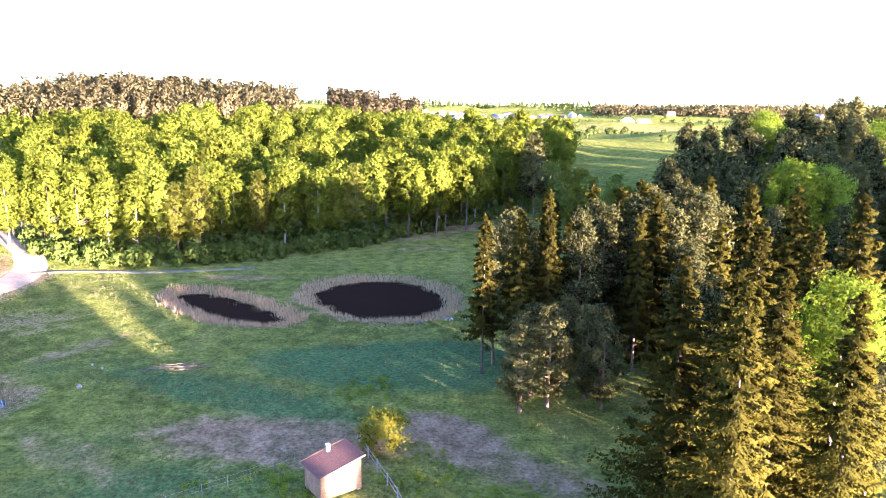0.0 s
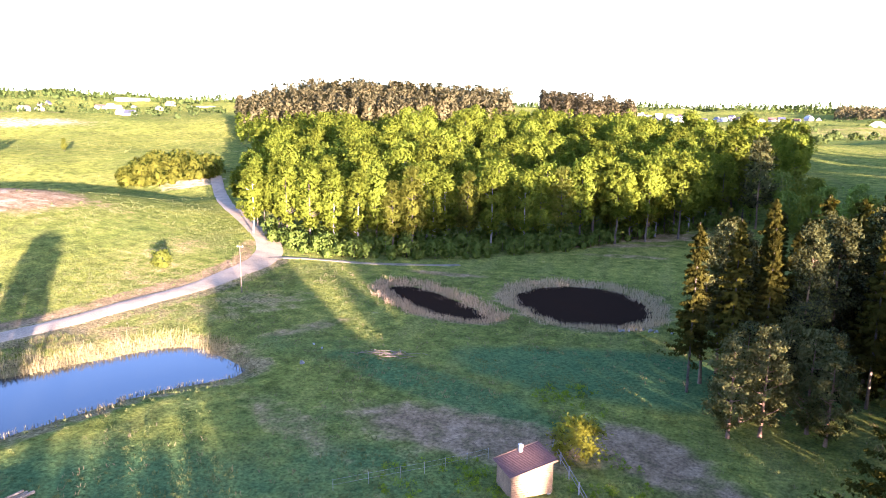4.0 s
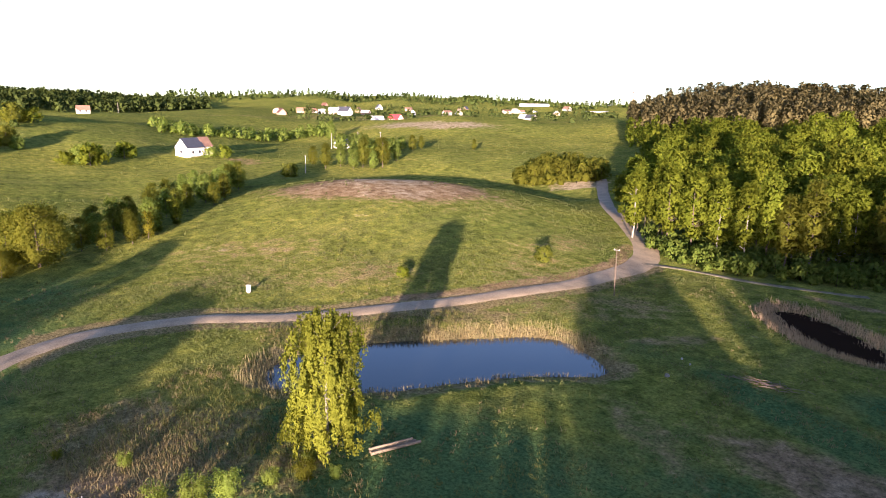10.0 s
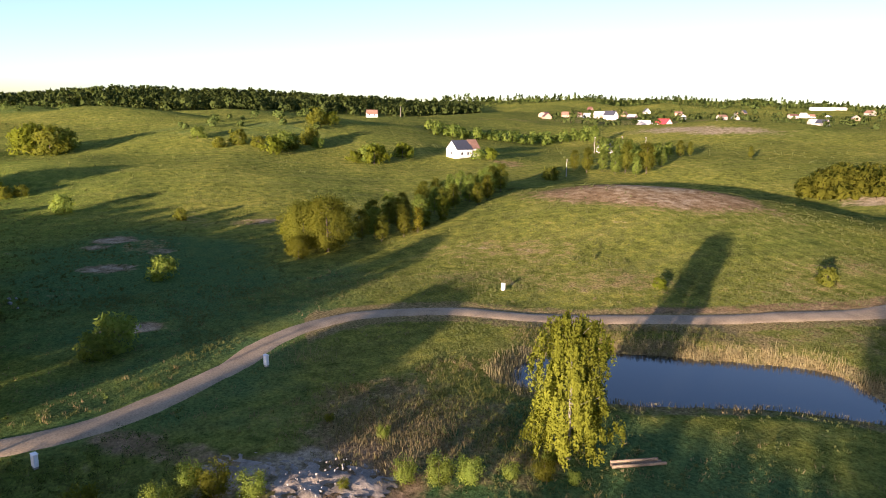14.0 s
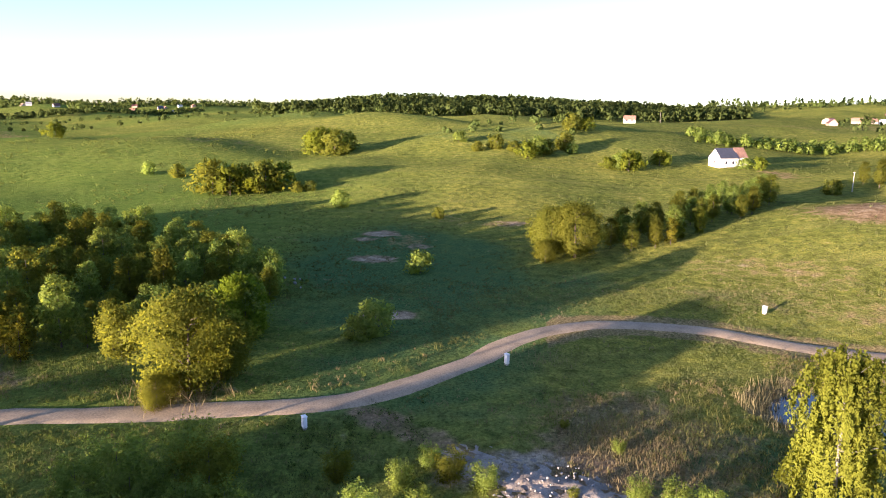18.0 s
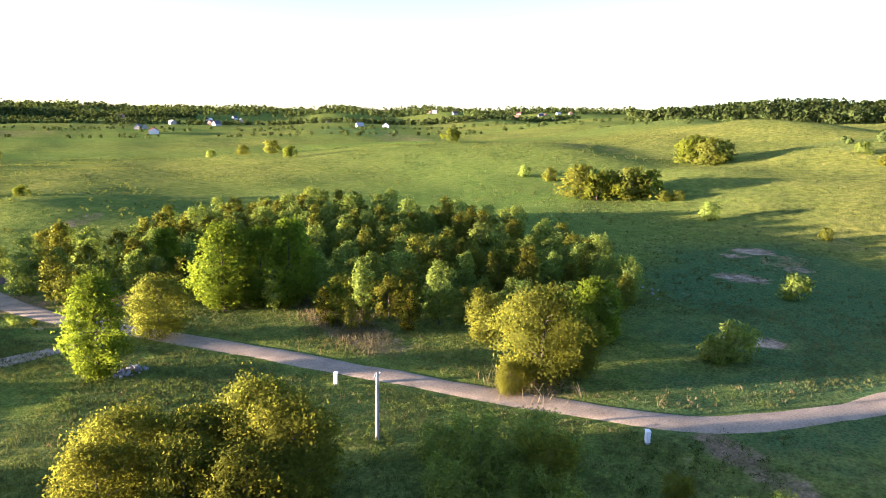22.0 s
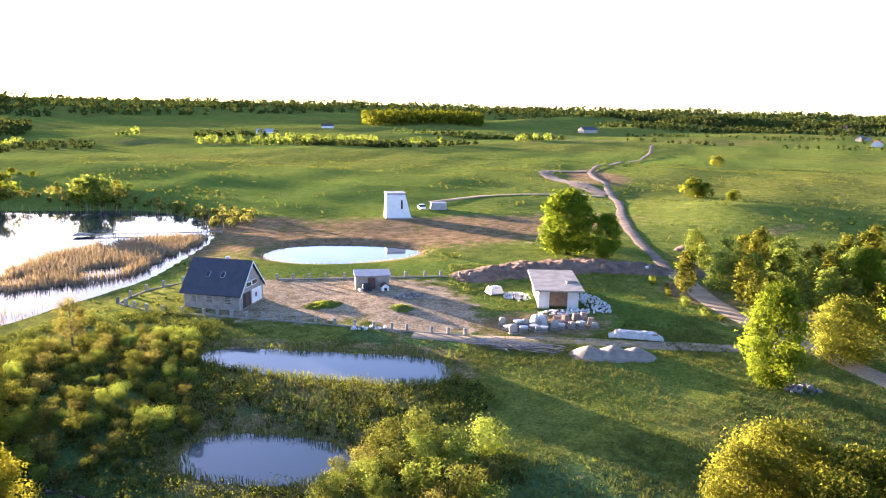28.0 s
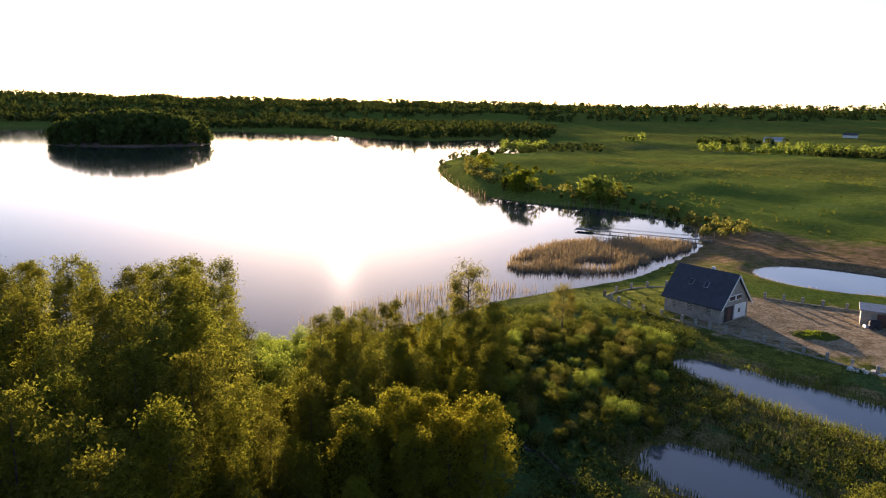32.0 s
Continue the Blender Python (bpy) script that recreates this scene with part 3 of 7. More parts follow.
def spline(pts, step=1.5):
    p = np.array(pts, float)
    p = np.vstack([2 * p[0] - p[1], p, 2 * p[-1] - p[-2]])
    out = []
    for k in range(1, len(p) - 2):
        a, b, c, d = p[k - 1:k + 3]
        n = max(2, int(np.linalg.norm(c - b) / step))
        for t in np.linspace(0, 1, n, endpoint=False):
            out.append(0.5 * (2 * b + (c - a) * t + (2 * a - 5 * b + 4 * c - d) * t * t + (3 * b - a - 3 * c + d) * t ** 3))
    out.append(p[-2])
    return np.array(out)


def build_ground():
    ds = np.concatenate([[0.01, 8, 16, 23], np.arange(28, 250, 1.2), 250 * 1.029 ** np.arange(0, 102)])
    az = np.linspace(0, 2 * np.pi, 640, endpoint=False)
    d, a = np.meshgrid(ds, az, indexing="ij")
    x, y = (-d * np.sin(a)).ravel(), (d * np.cos(a)).ravel()
    v = np.stack([x, y, height(x, y)], 1)
    i = np.arange(len(ds) - 1)[:, None] * len(az)
    j = np.arange(len(az))[None]
    jn = (j + 1) % len(az)
    f = np.stack([i + j, i + jn, i + len(az) + jn, i + len(az) + j], -1).reshape(-1, 4)[:, ::-1]
    me = np_mesh("ground", v, f, M_GROUND, True)
    for name, rows in (("dirt", DIRT), ("straw", STRAW), ("lush_shade", LUSH_SHADE), ("gravel", GRAVEL), ("fresh", [])):
        at = me.attributes.new(name, "FLOAT", "POINT")
        k = patch(rows, x, y)
        if name == "straw":
            for pts in PONDS_R.values():
                k = np.maximum(k, 0.7 * smooth(1.4 - np.abs(signed_near(pts, x, y, 8) - 1) / 3))
        if name == "straw":
            c = spline(ROAD[5:18], 3)
            c = c[(c[:, 1] < 120)]
            q = (np.hypot(x, y) < 190) & (np.hypot(x, y) > 55)
            dist = np.full(x.shape, 99.0)
            dist[q] = np.min(np.hypot(x[q][:, None] - c[None, :, 0], y[q][:, None] - c[None, :, 1]), 1)
            k = np.maximum(k, 1.25 * smooth(1.8 - dist / 3.6) * (np.abs(np.degrees(np.arctan2(-x, y)) - 52) < 28))
        if name == "fresh":
            k = smooth((np.degrees(np.arctan2(-x, y)) % 360 - 78) / 35) * smooth((330 - np.degrees(np.arctan2(-x, y)) % 360) / 30) * (0.55 + 0.45 * np.sin(x / 70 + 1) * np.sin(y / 53))
            k = np.maximum(k, patch(FRESH, x, y))
        if name == "dirt":
            c = spline(ROAD[4:9], 2)
            t = np.gradient(c, axis=0)
            t /= np.linalg.norm(t, axis=1)[:, None]
            c = c + np.stack([t[:, 1], -t[:, 0]], 1) * 4.0
            q = (np.hypot(x, y) < 190) & (np.hypot(x, y) > 55)
            dist = np.full(x.shape, 99.0)
            dist[q] = np.min(np.hypot(x[q][:, None] - c[None, :, 0], y[q][:, None] - c[None, :, 1]), 1)
            k = np.maximum(k, 0.85 * smooth(1.7 - dist / 1.5))
        at.data.foreach_set("value", k.astype(np.float32))
    return tagged(new("ground", me), "rolling meadow of spring grass with bare and dry patches", "ground", kind="structure")


build_ground()


def water(name, pts, z, mat, label, grow=1.5):
    c = np.mean(pts, 0)
    p = np.array(pts)
    out = p + (p - c) / np.linalg.norm(p - c, axis=1)[:, None] * grow
    bm = bmesh.new()
    bm.faces.new([bm.verts.new((x, y, z)) for x, y in out])
    bmesh.ops.triangulate(bm, faces=bm.faces[:])
    bmesh.ops.recalc_face_normals(bm, faces=bm.faces[:])
    me = bpy.data.meshes.new(name)
    bm.to_mesh(me)
    bm.free()
    me.materials.append(mat)
    o = new(name, me)
    if me.polygons[0].normal.z < 0:
        me.flip_normals()
    return tagged(o, label, "water", kind="structure")


lake_sheet = [(10, -1400), (1700, -1400), (1700, 200), (30, 200)]
water("water_lake", lake_sheet, LAKE_Z, M_LAKE, "calm open lake reflecting the evening sky", 0.0)
for key, text in (("a", "dark oval pond ringed with dry reed"), ("b", "dark narrow pond edged with pale reed"), ("c", "long pond reflecting blue sky beside the gravel road"),
                  ("d", "bright new pond in bare soil"), ("e", "long marsh pond below the fence"), ("f", "small ragged marsh pool")):
    water("water_pond_" + key, PONDS_R[key], POND_Z, M_TREE_REFLECTION if key in "ab" else M_SKY_REFLECTION if key in "def" else M_POND, text)


def road(name, pts, width, mat, label, lift=0.1, ragged=0.25, seed=1, step=1.5):
    rng = np.random.default_rng(seed)
    c = spline(pts, step)
    t = np.gradient(c, axis=0)
    t /= np.linalg.norm(t, axis=1)[:, None]
    side = np.stack([-t[:, 1], t[:, 0]], 1)
    jig = np.convolve(rng.normal(size=len(c) + 6), np.ones(4) / 4, "same")[:len(c)] * ragged
    jig2 = np.convolve(rng.normal(size=len(c) + 6), np.ones(4) / 4, "same")[:len(c)] * ragged
    wide = np.array([width(px, py) for px, py in c]) if callable(width) else np.full(len(c), float(width))
    rows = []
    for k, lie in ((-1.0, -0.12), (-0.8, 0.0), (-0.35, -0.03), (0.0, 0.03), (0.35, -0.03), (0.8, 0.0), (1.0, -0.12)):
        j = jig if k < 0 else jig2
        q = c + side * (k * wide / 2 + np.sign(k) * j * (abs(k) > 0.7))[:, None]
        rows.append(np.column_stack([q, height(q[:, 0], q[:, 1]) + lift + lie + 0.0018 * np.maximum(0, np.hypot(q[:, 0], q[:, 1]) - 140)]))
    v = np.stack(rows, 1).reshape(-1, 3)
    m = len(rows)
    i = np.arange(len(c) - 1)[:, None] * m
    j = np.arange(m - 1)[None]
    f = np.stack([i + j, i + j + 1, i + m + j + 1, i + m + j], -1).reshape(-1, 4)[:, ::-1]
    return tagged(new(name, np_mesh(name, v, f, mat, True)), label, "road", kind="structure")


def road_width(x, y):
    """Wider round the bend by the wood."""
    return 3.9 + 1.7 * math.exp(-((x + 73) ** 2 + (y - 120) ** 2) / 700)


road("road", ROAD[:22], road_width, M_ROAD, "pale gravel road winding between meadow and ponds")
road("road_far", ROAD[21:], 2.5, M_TRACK, "rutted earth road across the plain", 0.1, 0.5, seed=2)
road("road_branch", [(-60, -79.5), (-50, -81.8), (-40, -84.2), (-30, -86.6), (-22, -88.2), (-15, -89.4), (-8, -91.3)], 3.0, M_ROAD, "narrow earth track past the building plot", 0.12, seed=3)
road("road_track", [(-72, 117), (-65, 121.5), (-50, 124), (-40, 128.5), (-36, 131)], 1.5, M_FAINT, "faint worn track along the wood's edge", 0.1, 0.35, seed=4)
road("road_loop", [(-84, -225), (-70, -232), (-45, -226), (-24, -219)], 2.6, M_ROAD, "pale path to the tower", 0.12, seed=6)
road("road_bend", [(-112, -322), (-92, -318), (-84, -296), (-84, -262), (-86, -228)], 7, M_TRACK, "bare earth bend beside the road", 0.08, 1.2, seed=7)


road("water_ditch", [(29.5, -60), (28.4, -58.8), (25.7, -56.4), (24.2, -54.2), (22.6, -54.0), (19.8, -51.9), (17.9, -50.6), (17.7, -49.0), (16.3, -47.5)], 0.55, M_POND, "narrow winding ditch with shallow water in the marsh", 0.1, 0.12, seed=9, step=0.5)

# -- trees --
def limbed_trunk(rng, h, r, crown_from, spread, limbs=8, bend=0.04, sides=7):
    z = np.linspace(-0.3, h * 0.93, 8)
    sway = np.cumsum(rng.normal(size=(8, 2)) * bend * h / 8, 0)
    pts = np.column_stack([sway, z])
    rad = r * (1 - 0.9 * np.clip(z / h, 0, 1)) * np.where(z < 0.2, 1.35, 1)
    got = [tube(pts, rad, sides)]
    tips = []
    for k in range(limbs):
        u = rng.uniform(crown_from, 0.85)
        base = np.array([np.interp(u * h, z, pts[:, c]) for c in range(3)])
        a = k * 2.4 + rng.uniform(-0.5, 0.5)
        reach = spread * rng.uniform(0.55, 0.95) * (1.15 - 0.6 * u)
        tip = base + np.array([math.cos(a) * reach, math.sin(a) * reach, reach * rng.uniform(0.35, 0.9)])
        mid = (base + tip) / 2 + np.array([0, 0, -0.08 * reach])
        lr = r * (1 - 0.85 * u) * 0.55
        got.append(tube([base, mid, tip], [lr, lr * 0.6, lr * 0.2], 4))
        tips.append(tip)
    return joined(got), np.array(tips)


def crown_points(rng, n, h, low, rx, clumps, shape, clump_r, tips=None):
    """Leaf places: clumps on an uneven crown, denser outside."""
    u = rng.uniform(0, 1, clumps)
    z = low + (h - low) * u
    prof = {"round": np.sqrt(np.clip(1 - (2 * u - 0.9) ** 2 / 1.25, 0.02, 1)), "cone": 1.08 - 0.92 * u, "egg": np.sqrt(np.clip(u * 3.2, 0, 1)) * np.sqrt(np.clip(1.06 - u, 0, 1)) * 1.05,
            "column": 0.55 + 0.45 * np.sin(np.pi * u), "fan": 0.45 + 0.55 * np.sqrt(u)}[shape]
    a = rng.uniform(0, 2 * np.pi, clumps)
    lobes = 1 + 0.18 * np.sin(a * 3 + rng.uniform(0, 6)) + 0.12 * np.sin(a * 5 + z)
    rr = rx * prof * lobes * np.sqrt(rng.uniform(0.25, 1, clumps))
    c = np.column_stack([np.cos(a) * rr, np.sin(a) * rr, z])
    if tips is not None and len(tips):
        c[: len(tips)] = tips
    which = rng.integers(0, clumps, n)
    size = clump_r * rng.uniform(0.6, 1.3, clumps)
    off = rng.normal(size=(n, 3)) * 0.62 * size[which][:, None]
    off[:, 2] *= 0.8
    return c[which] + off


def outward(v, f, centre, stretch, share):
    """Turns leaves to face away from the crown's heart; gives the corner normals, blended with each leaf's own."""
    mid = v[f].mean(1)
    out = (mid - centre) / stretch
    out /= np.linalg.norm(out, axis=1)[:, None] + 1e-6
    own = np.cross(v[f[:, 1]] - v[f[:, 0]], v[f[:, 2]] - v[f[:, 0]])
    own /= np.linalg.norm(own, axis=1)[:, None] + 1e-9
    back = (own * out).sum(1) < 0
    f = f.copy()
    f[back] = f[back][:, ::-1]
    own[back] *= -1
    nrm = out * share + own * (1 - share)
    nrm /= np.linalg.norm(nrm, axis=1)[:, None] + 1e-9
    return f, np.repeat(nrm, 3, 0)


def rounded_crown(v, f, mat, heart, h, share=0.62):
    f, nrm = outward(v, f, np.array([0, 0, heart]), np.array([1, 1, 1.5]), share)
    me = np_mesh("crown", v, f, mat)
    me.normals_split_custom_set(nrm.tolist())
    return me


def broadleaf(seed, h, rx, low, n, leaf, shape, clumps, clump_r, mat, bark, droop=0.0, limbs=9, r=0.22):
    rng = np.random.default_rng(seed)
    (tv, tf), tips = limbed_trunk(rng, h, r, low / h * 0.8, rx, limbs)
    p = crown_points(rng, n, h, low, rx, clumps, shape, clump_r, tips)
    lv, lf = leaves(rng, p, leaf, droop, 1.25)
    return np_mesh("trunk", tv, tf, bark, True), rounded_crown(lv, lf, mat, low + 0.35 * (h - low), h)


def weeping_birch(seed, h, rx, n, leaf):
    rng = np.random.default_rng(seed)
    (tv, tf), tips = limbed_trunk(rng, h, 0.2, 0.2, rx, 22, 0.03)
    strands = 520
    u = rng.uniform(0.12, 1.0, strands) ** 0.85
    a = rng.uniform(0, 2 * np.pi, strands)
    prof = np.interp(u, [0, 0.12, 0.3, 0.55, 0.8, 0.93, 1], [0.7, 1.0, 1.0, 0.92, 0.78, 0.6, 0.3]) * (1 + 0.1 * np.sin(u * 21 + a * 3))
    lob = 1 + 0.25 * np.sin(a * 2 + u * 7) + 0.15 * np.sin(a * 5)
    rr = rx * prof * lob * rng.uniform(0.35, 1.0, strands)
    top = np.column_stack([np.cos(a) * rr, np.sin(a) * rr, u * h])
    length = rng.uniform(0.9, 2.6, strands)
    w = rng.integers(0, strands, n)
    k = rng.uniform(0, 1, n) ** 0.8
    p = top[w] + np.column_stack([np.cos(a[w]) * 0.2 * k, np.sin(a[w]) * 0.2 * k, -k * length[w]]) + rng.normal(size=(n, 3)) * 0.14
    p[:, 2] = np.maximum(p[:, 2], 0.35)
    lv, lf = leaves(rng, p, leaf, 0.8, 1.4)
    return np_mesh("trunk", tv, tf, M_BIRCH_BARK, True), rounded_crown(lv, lf, M_BIRCH, 0.4 * h, h)


def spruce(seed, h, rx, whorls, per, sprays, leaf, low=0.06, full=0.8):
    """Drooping fronds in ragged whorls, longer below."""
    rng = np.random.default_rng(seed)
    z = np.linspace(-0.3, h, 7)
    got = [tube(np.column_stack([z * 0, z * 0, z]), 0.17 * (1.03 - z / h) + 0.012, 6)]
    cs, dirs = [], []
    for k in range(whorls):
        u = min(0.99, low + (1 - low) * (k + rng.uniform(-0.4, 0.4)) / whorls)
        reach = rx * (1.02 - u) ** full * rng.uniform(0.9, 1.05) + 0.1
        for b in range(per):
            a = 2 * np.pi * (b + rng.uniform(-0.4, 0.4)) / per + k * 1.9
            L = reach * rng.uniform(0.5, 1.2) * (1 + 0.16 * math.sin(2 * a + k * 0.25 + seed))
            u_b = u + rng.normal() * 0.02
            s = 0.08 + 0.92 * rng.uniform(0, 1, sprays) ** 0.75
            off = rng.uniform(-1, 1, sprays) * L * 0.34 * s * (1.15 - 0.75 * s)
            rad = L * s
            sag = -0.42 * L * s + 0.26 * L * s ** 3 - 0.5 * np.abs(off) * 0.5
            q = np.column_stack([np.cos(a) * rad - np.sin(a) * off, np.sin(a) * rad + np.cos(a) * off, u_b * h + sag])
            cs.append(q + rng.normal(size=(sprays, 3)) * [0.06, 0.06, 0.05])
            dirs.append(np.column_stack([np.cos(a) - np.sin(a) * np.sign(off) * 0.6, np.sin(a) + np.cos(a) * np.sign(off) * 0.6, off * 0 - 0.35]))
    c, d = np.concatenate(cs), np.concatenate(dirs)
    n = len(c)
    d = d + rng.normal(size=(n, 3)) * 0.3
    d /= np.linalg.norm(d, axis=1)[:, None]
    up = np.tile([0, 0, 1.0], (n, 1)) + rng.normal(size=(n, 3)) * 0.45
    b = np.cross(d, up)
    b /= np.linalg.norm(b, axis=1)[:, None]
    hang = np.cross(b, d)
    s = leaf * rng.uniform(0.7, 1.3, (n, 1))
    drop = np.abs(hang) * [0.15, 0.15, 1] * s
    v1 = np.stack([c - d * s * 0.7 - b * s * 0.5, c - d * s * 0.6 + b * s * 0.5, c + d * s * 1.2], 1)
    v2 = np.stack([c - d * s * 0.7, c + d * s * 0.9, c + d * s * 0.1 - drop * 1.5], 1)
    v = np.concatenate([v1, v2]).reshape(-1, 3)
    tv, tf = joined(got)
    f, nrm = outward(v, np.arange(len(v)).reshape(-1, 3), np.array([0, 0, h * 0.3]), np.array([1, 1, 6]), 0.72)
    crown = np_mesh("crown", v, f, M_SPRUCE)
    crown.normals_split_custom_set(nrm.tolist())
    return np_mesh("trunk", tv, tf, M_BARK, True), crown


def pine(seed, h, rx, low, n, leaf, clumps=34, clump_r=0.75):
    rng = np.random.default_rng(seed)
    (tv, tf), tips = limbed_trunk(rng, h, 0.19, low / h, rx, 16, 0.025)
    p = crown_points(rng, n, h + 0.3, low, rx, clumps, "egg", clump_r, tips)
    lv, lf = leaves(rng, p, leaf, -0.15, 1.3)
    return np_mesh("trunk", tv, tf, M_PINE_BARK, True), rounded_crown(lv, lf, M_PINE, low + 0.35 * (h - low), h)


def bare_crown(seed, h, rx):
    """A nearly leafless tree with fine twigs."""
    rng = np.random.default_rng(seed)
    (tv, tf), tips = limbed_trunk(rng, h, 0.2, 0.28, rx, 44, 0.03)
    p = crown_points(rng, 4200, h, h * 0.3, rx, 90, "round", 0.55, tips)
    lv, lf = leaves(rng, p, 0.1, 0, 1.4)
    return np_mesh("trunk", tv, tf, M_BARK, True), np_mesh("crown", lv, lf, M_RUSSET)


def plant(kinds, x, y, rng, label, name="tree", category="tree", group="", size=(0.85, 1.15), tall=1.0, sink=0.05):
    trunk, crown = kinds[rng.integers(0, len(kinds))]
    s = rng.uniform(*size)
    e = empty(name, x, y, None, rng.uniform(0, 360), (s * rng.uniform(0.93, 1.07), s * rng.uniform(0.93, 1.07), s * tall * rng.uniform(0.93, 1.07)), sink)
    link_part("trunk", trunk, e)
    link_part("crown", crown, e)
    return tagged(e, label, category, group)


MAPLES = [broadleaf(11 + k, 17, 4.2, 6.3, 4000, 0.3, s, 110, 0.9, M_MAPLE, M_BARK) for k, s in enumerate(("round", "egg", "round", "egg"))]
MAPLE_EDGE = [broadleaf(21 + k, 16, 3.0, 4.0, 3000, 0.29, "egg", 100, 0.72, M_OLIVE if k == 1 else M_MAPLE, M_BIRCH_BARK if k == 2 else M_BARK) for k in range(3)]
ALDERS = [broadleaf(31 + k, 9, 2.2, 1.4, 2400, 0.19, s, 140, 0.6, m, M_BARK, limbs=7, r=0.12) for k, (s, m) in enumerate((("egg", M_ALDER), ("round", M_ALDER), ("egg", M_OLIVE), ("round", M_OLIVE), ("egg", M_OLIVE), ("column", M_ALDER)))]
SHRUB_ALDERS = [broadleaf(37 + k, 7, 2.6, 0.5, 2200, 0.19, "round", 110, 0.6, m, M_BARK, limbs=8, r=0.1) for k, m in enumerate((M_OLIVE, M_ALDER, M_ALDER))]
WILLOWS = [broadleaf(41 + k, 8.5, 4.0, 0.9, 15000, 0.12, "round", 320, 0.75, M_OLIVE, M_BARK, 0.1, 12, 0.2) for k in range(2)]
LAKESIDE = [broadleaf(51 + k, 13, 2.5, 2.0, 9500, 0.092, s, 200, 0.6, m, M_BARK, 0.05, 14, 0.14) for k, (s, m) in enumerate((("egg", M_LAKESIDE), ("column", M_LAKESIDE), ("egg", M_OLIVE), ("round", M_LAKESIDE)))]
ROUND_TREES = [broadleaf(61 + k, 10, 3.9, 0.6, 12000, 0.2, "round", 240, 0.75, M_BRIGHT, M_BARK, 0.0, 12, 0.2) for k in range(2)]
EGG_TREES = [broadleaf(58 + k, 11.5, 4.0, 0.7, 12000, 0.16, "egg", 200, 0.75, M_BRIGHT, M_BARK, 0.0, 12, 0.2) for k in range(2)]
GREEN_TREE = [broadleaf(64, 17, 4.2, 4.0, 15000, 0.13, "round", 190, 0.75, M_BRIGHT, M_BARK, 0.0, 12, 0.24)]
GOLDEN = [broadleaf(66 + k, 9, 2.8, 1.0, 12000, 0.095, "egg", 220, 0.5, M_GOLD, M_BARK, 0.0, 12, 0.14) for k in range(2)]
GOLD_BUSH = [broadleaf(69, 3.2, 2.0, 0.25, 2600, 0.12, "round", 60, 0.5, M_GOLD, M_BARK, 0, 8, 0.05)]
BUSHES = [broadleaf(74 + k, 4.2, 2.1, 0.2, 3600, 0.12, "fan", 60, 0.75, m, M_BARK, 0, 8, 0.06) for k, m in enumerate((M_ALDER, M_OLIVE, M_ALDER))]
MARSH_BUSHES = [broadleaf(78 + k, 4.2, 2.1, 0.2, 3600, 0.11, "fan", 60, 0.8, m, M_BARK, 0, 8, 0.06) for k, m in enumerate((M_MARSH, M_MARSH, M_RUSSET, M_ALDER))]
SHRUBS = [broadleaf(71 + k, 2.6, 1.7, 0.25, 950, 0.175, "round", 46, 0.48, m, M_BARK, 0, 6, 0.05) for k, m in enumerate((M_OLIVE, M_ALDER, M_MAPLE))]
SLIM = [broadleaf(81 + k, 6, 1.1, 0.4, 1600, 0.14, "column", 50, 0.4, M_GOLD if k else M_MAPLE, M_BARK, 0, 6, 0.07) for k in range(2)]
SPRUCES = [spruce(91 + k, 19.5, 5.2, 44, 7, 84, 0.125, 0.04, 0.9) for k in range(4)]
SPRUCES_FAR = [spruce(95 + k, 19, 4.5, 32, 7, 34, 0.21, 0.08, 0.8) for k in range(3)]
SPRUCES_CHEAP = [spruce(87, 19, 4.0, 16, 7, 7, 0.55, 0.1, 0.7)]
PINES = [pine(101 + k, 17, 2.3, 5.0, 9000, 0.13, 90, 0.55) for k in range(3)] + [spruce(98 + k, 18, 2.9, 30, 7, 30, 0.18, 0.25, 0.75) for k in range(2)]
DEEP_PINES = [pine(111 + k, 17, 3.0, 4.0, 3800, 0.25, 70, 0.8) for k in range(2)]
PINES_LOW = [pine(105 + k, 10.5, 2.6, 1.3, 9000, 0.1, 100, 0.5) for k in range(3)]


def plant_all(seed, outline, count, gap, kinds, label, keep=None, **more):
    rng = np.random.default_rng(seed)
    for x, y in scatter(rng, outline, count, gap, keep=keep):
        plant(kinds, x, y, rng, label, **more)


def clear(x, y):
    """Off the roads and out of the water."""
    ok = signed(LAKE_R, x, y) > 0.5
    for pts in PONDS_R.values():
        ok &= signed(pts, x, y) > 1
    c = spline(ROAD, 4)
    ok &= np.min(np.hypot(x[:, None] - c[None, :, 0], y[:, None] - c[None, :, 1]), 1) > 3.4
    return ok


# the maple wood beyond the ponds
WOOD = sector([(33, 172, 205), (30, 158, 260), (26, 152, 300), (20, 158, 320), (12, 160, 330), (4, 166, 330), (-3, 186, 320), (-8, 215, 310), (-11, 245, 290)])
plant_all(1, WOOD, 225, 6.4, MAPLES, "tall broad-leaved tree in fresh green leaf in the wood", name="maple_tree", group="trees of the broad-leaved wood", size=(0.68, 1.26))
WOOD_EDGE = sector([(32.5, 160, 172), (29, 148, 158), (24, 146, 154), (16, 150, 160), (8, 155, 164), (0, 170, 182), (-7, 200, 212)])
plant_all(2, WOOD_EDGE, 42, 4.2, MAPLE_EDGE, "slender tree at the sunny edge of the wood", name="edge_tree", group="trees at the wood's edge")

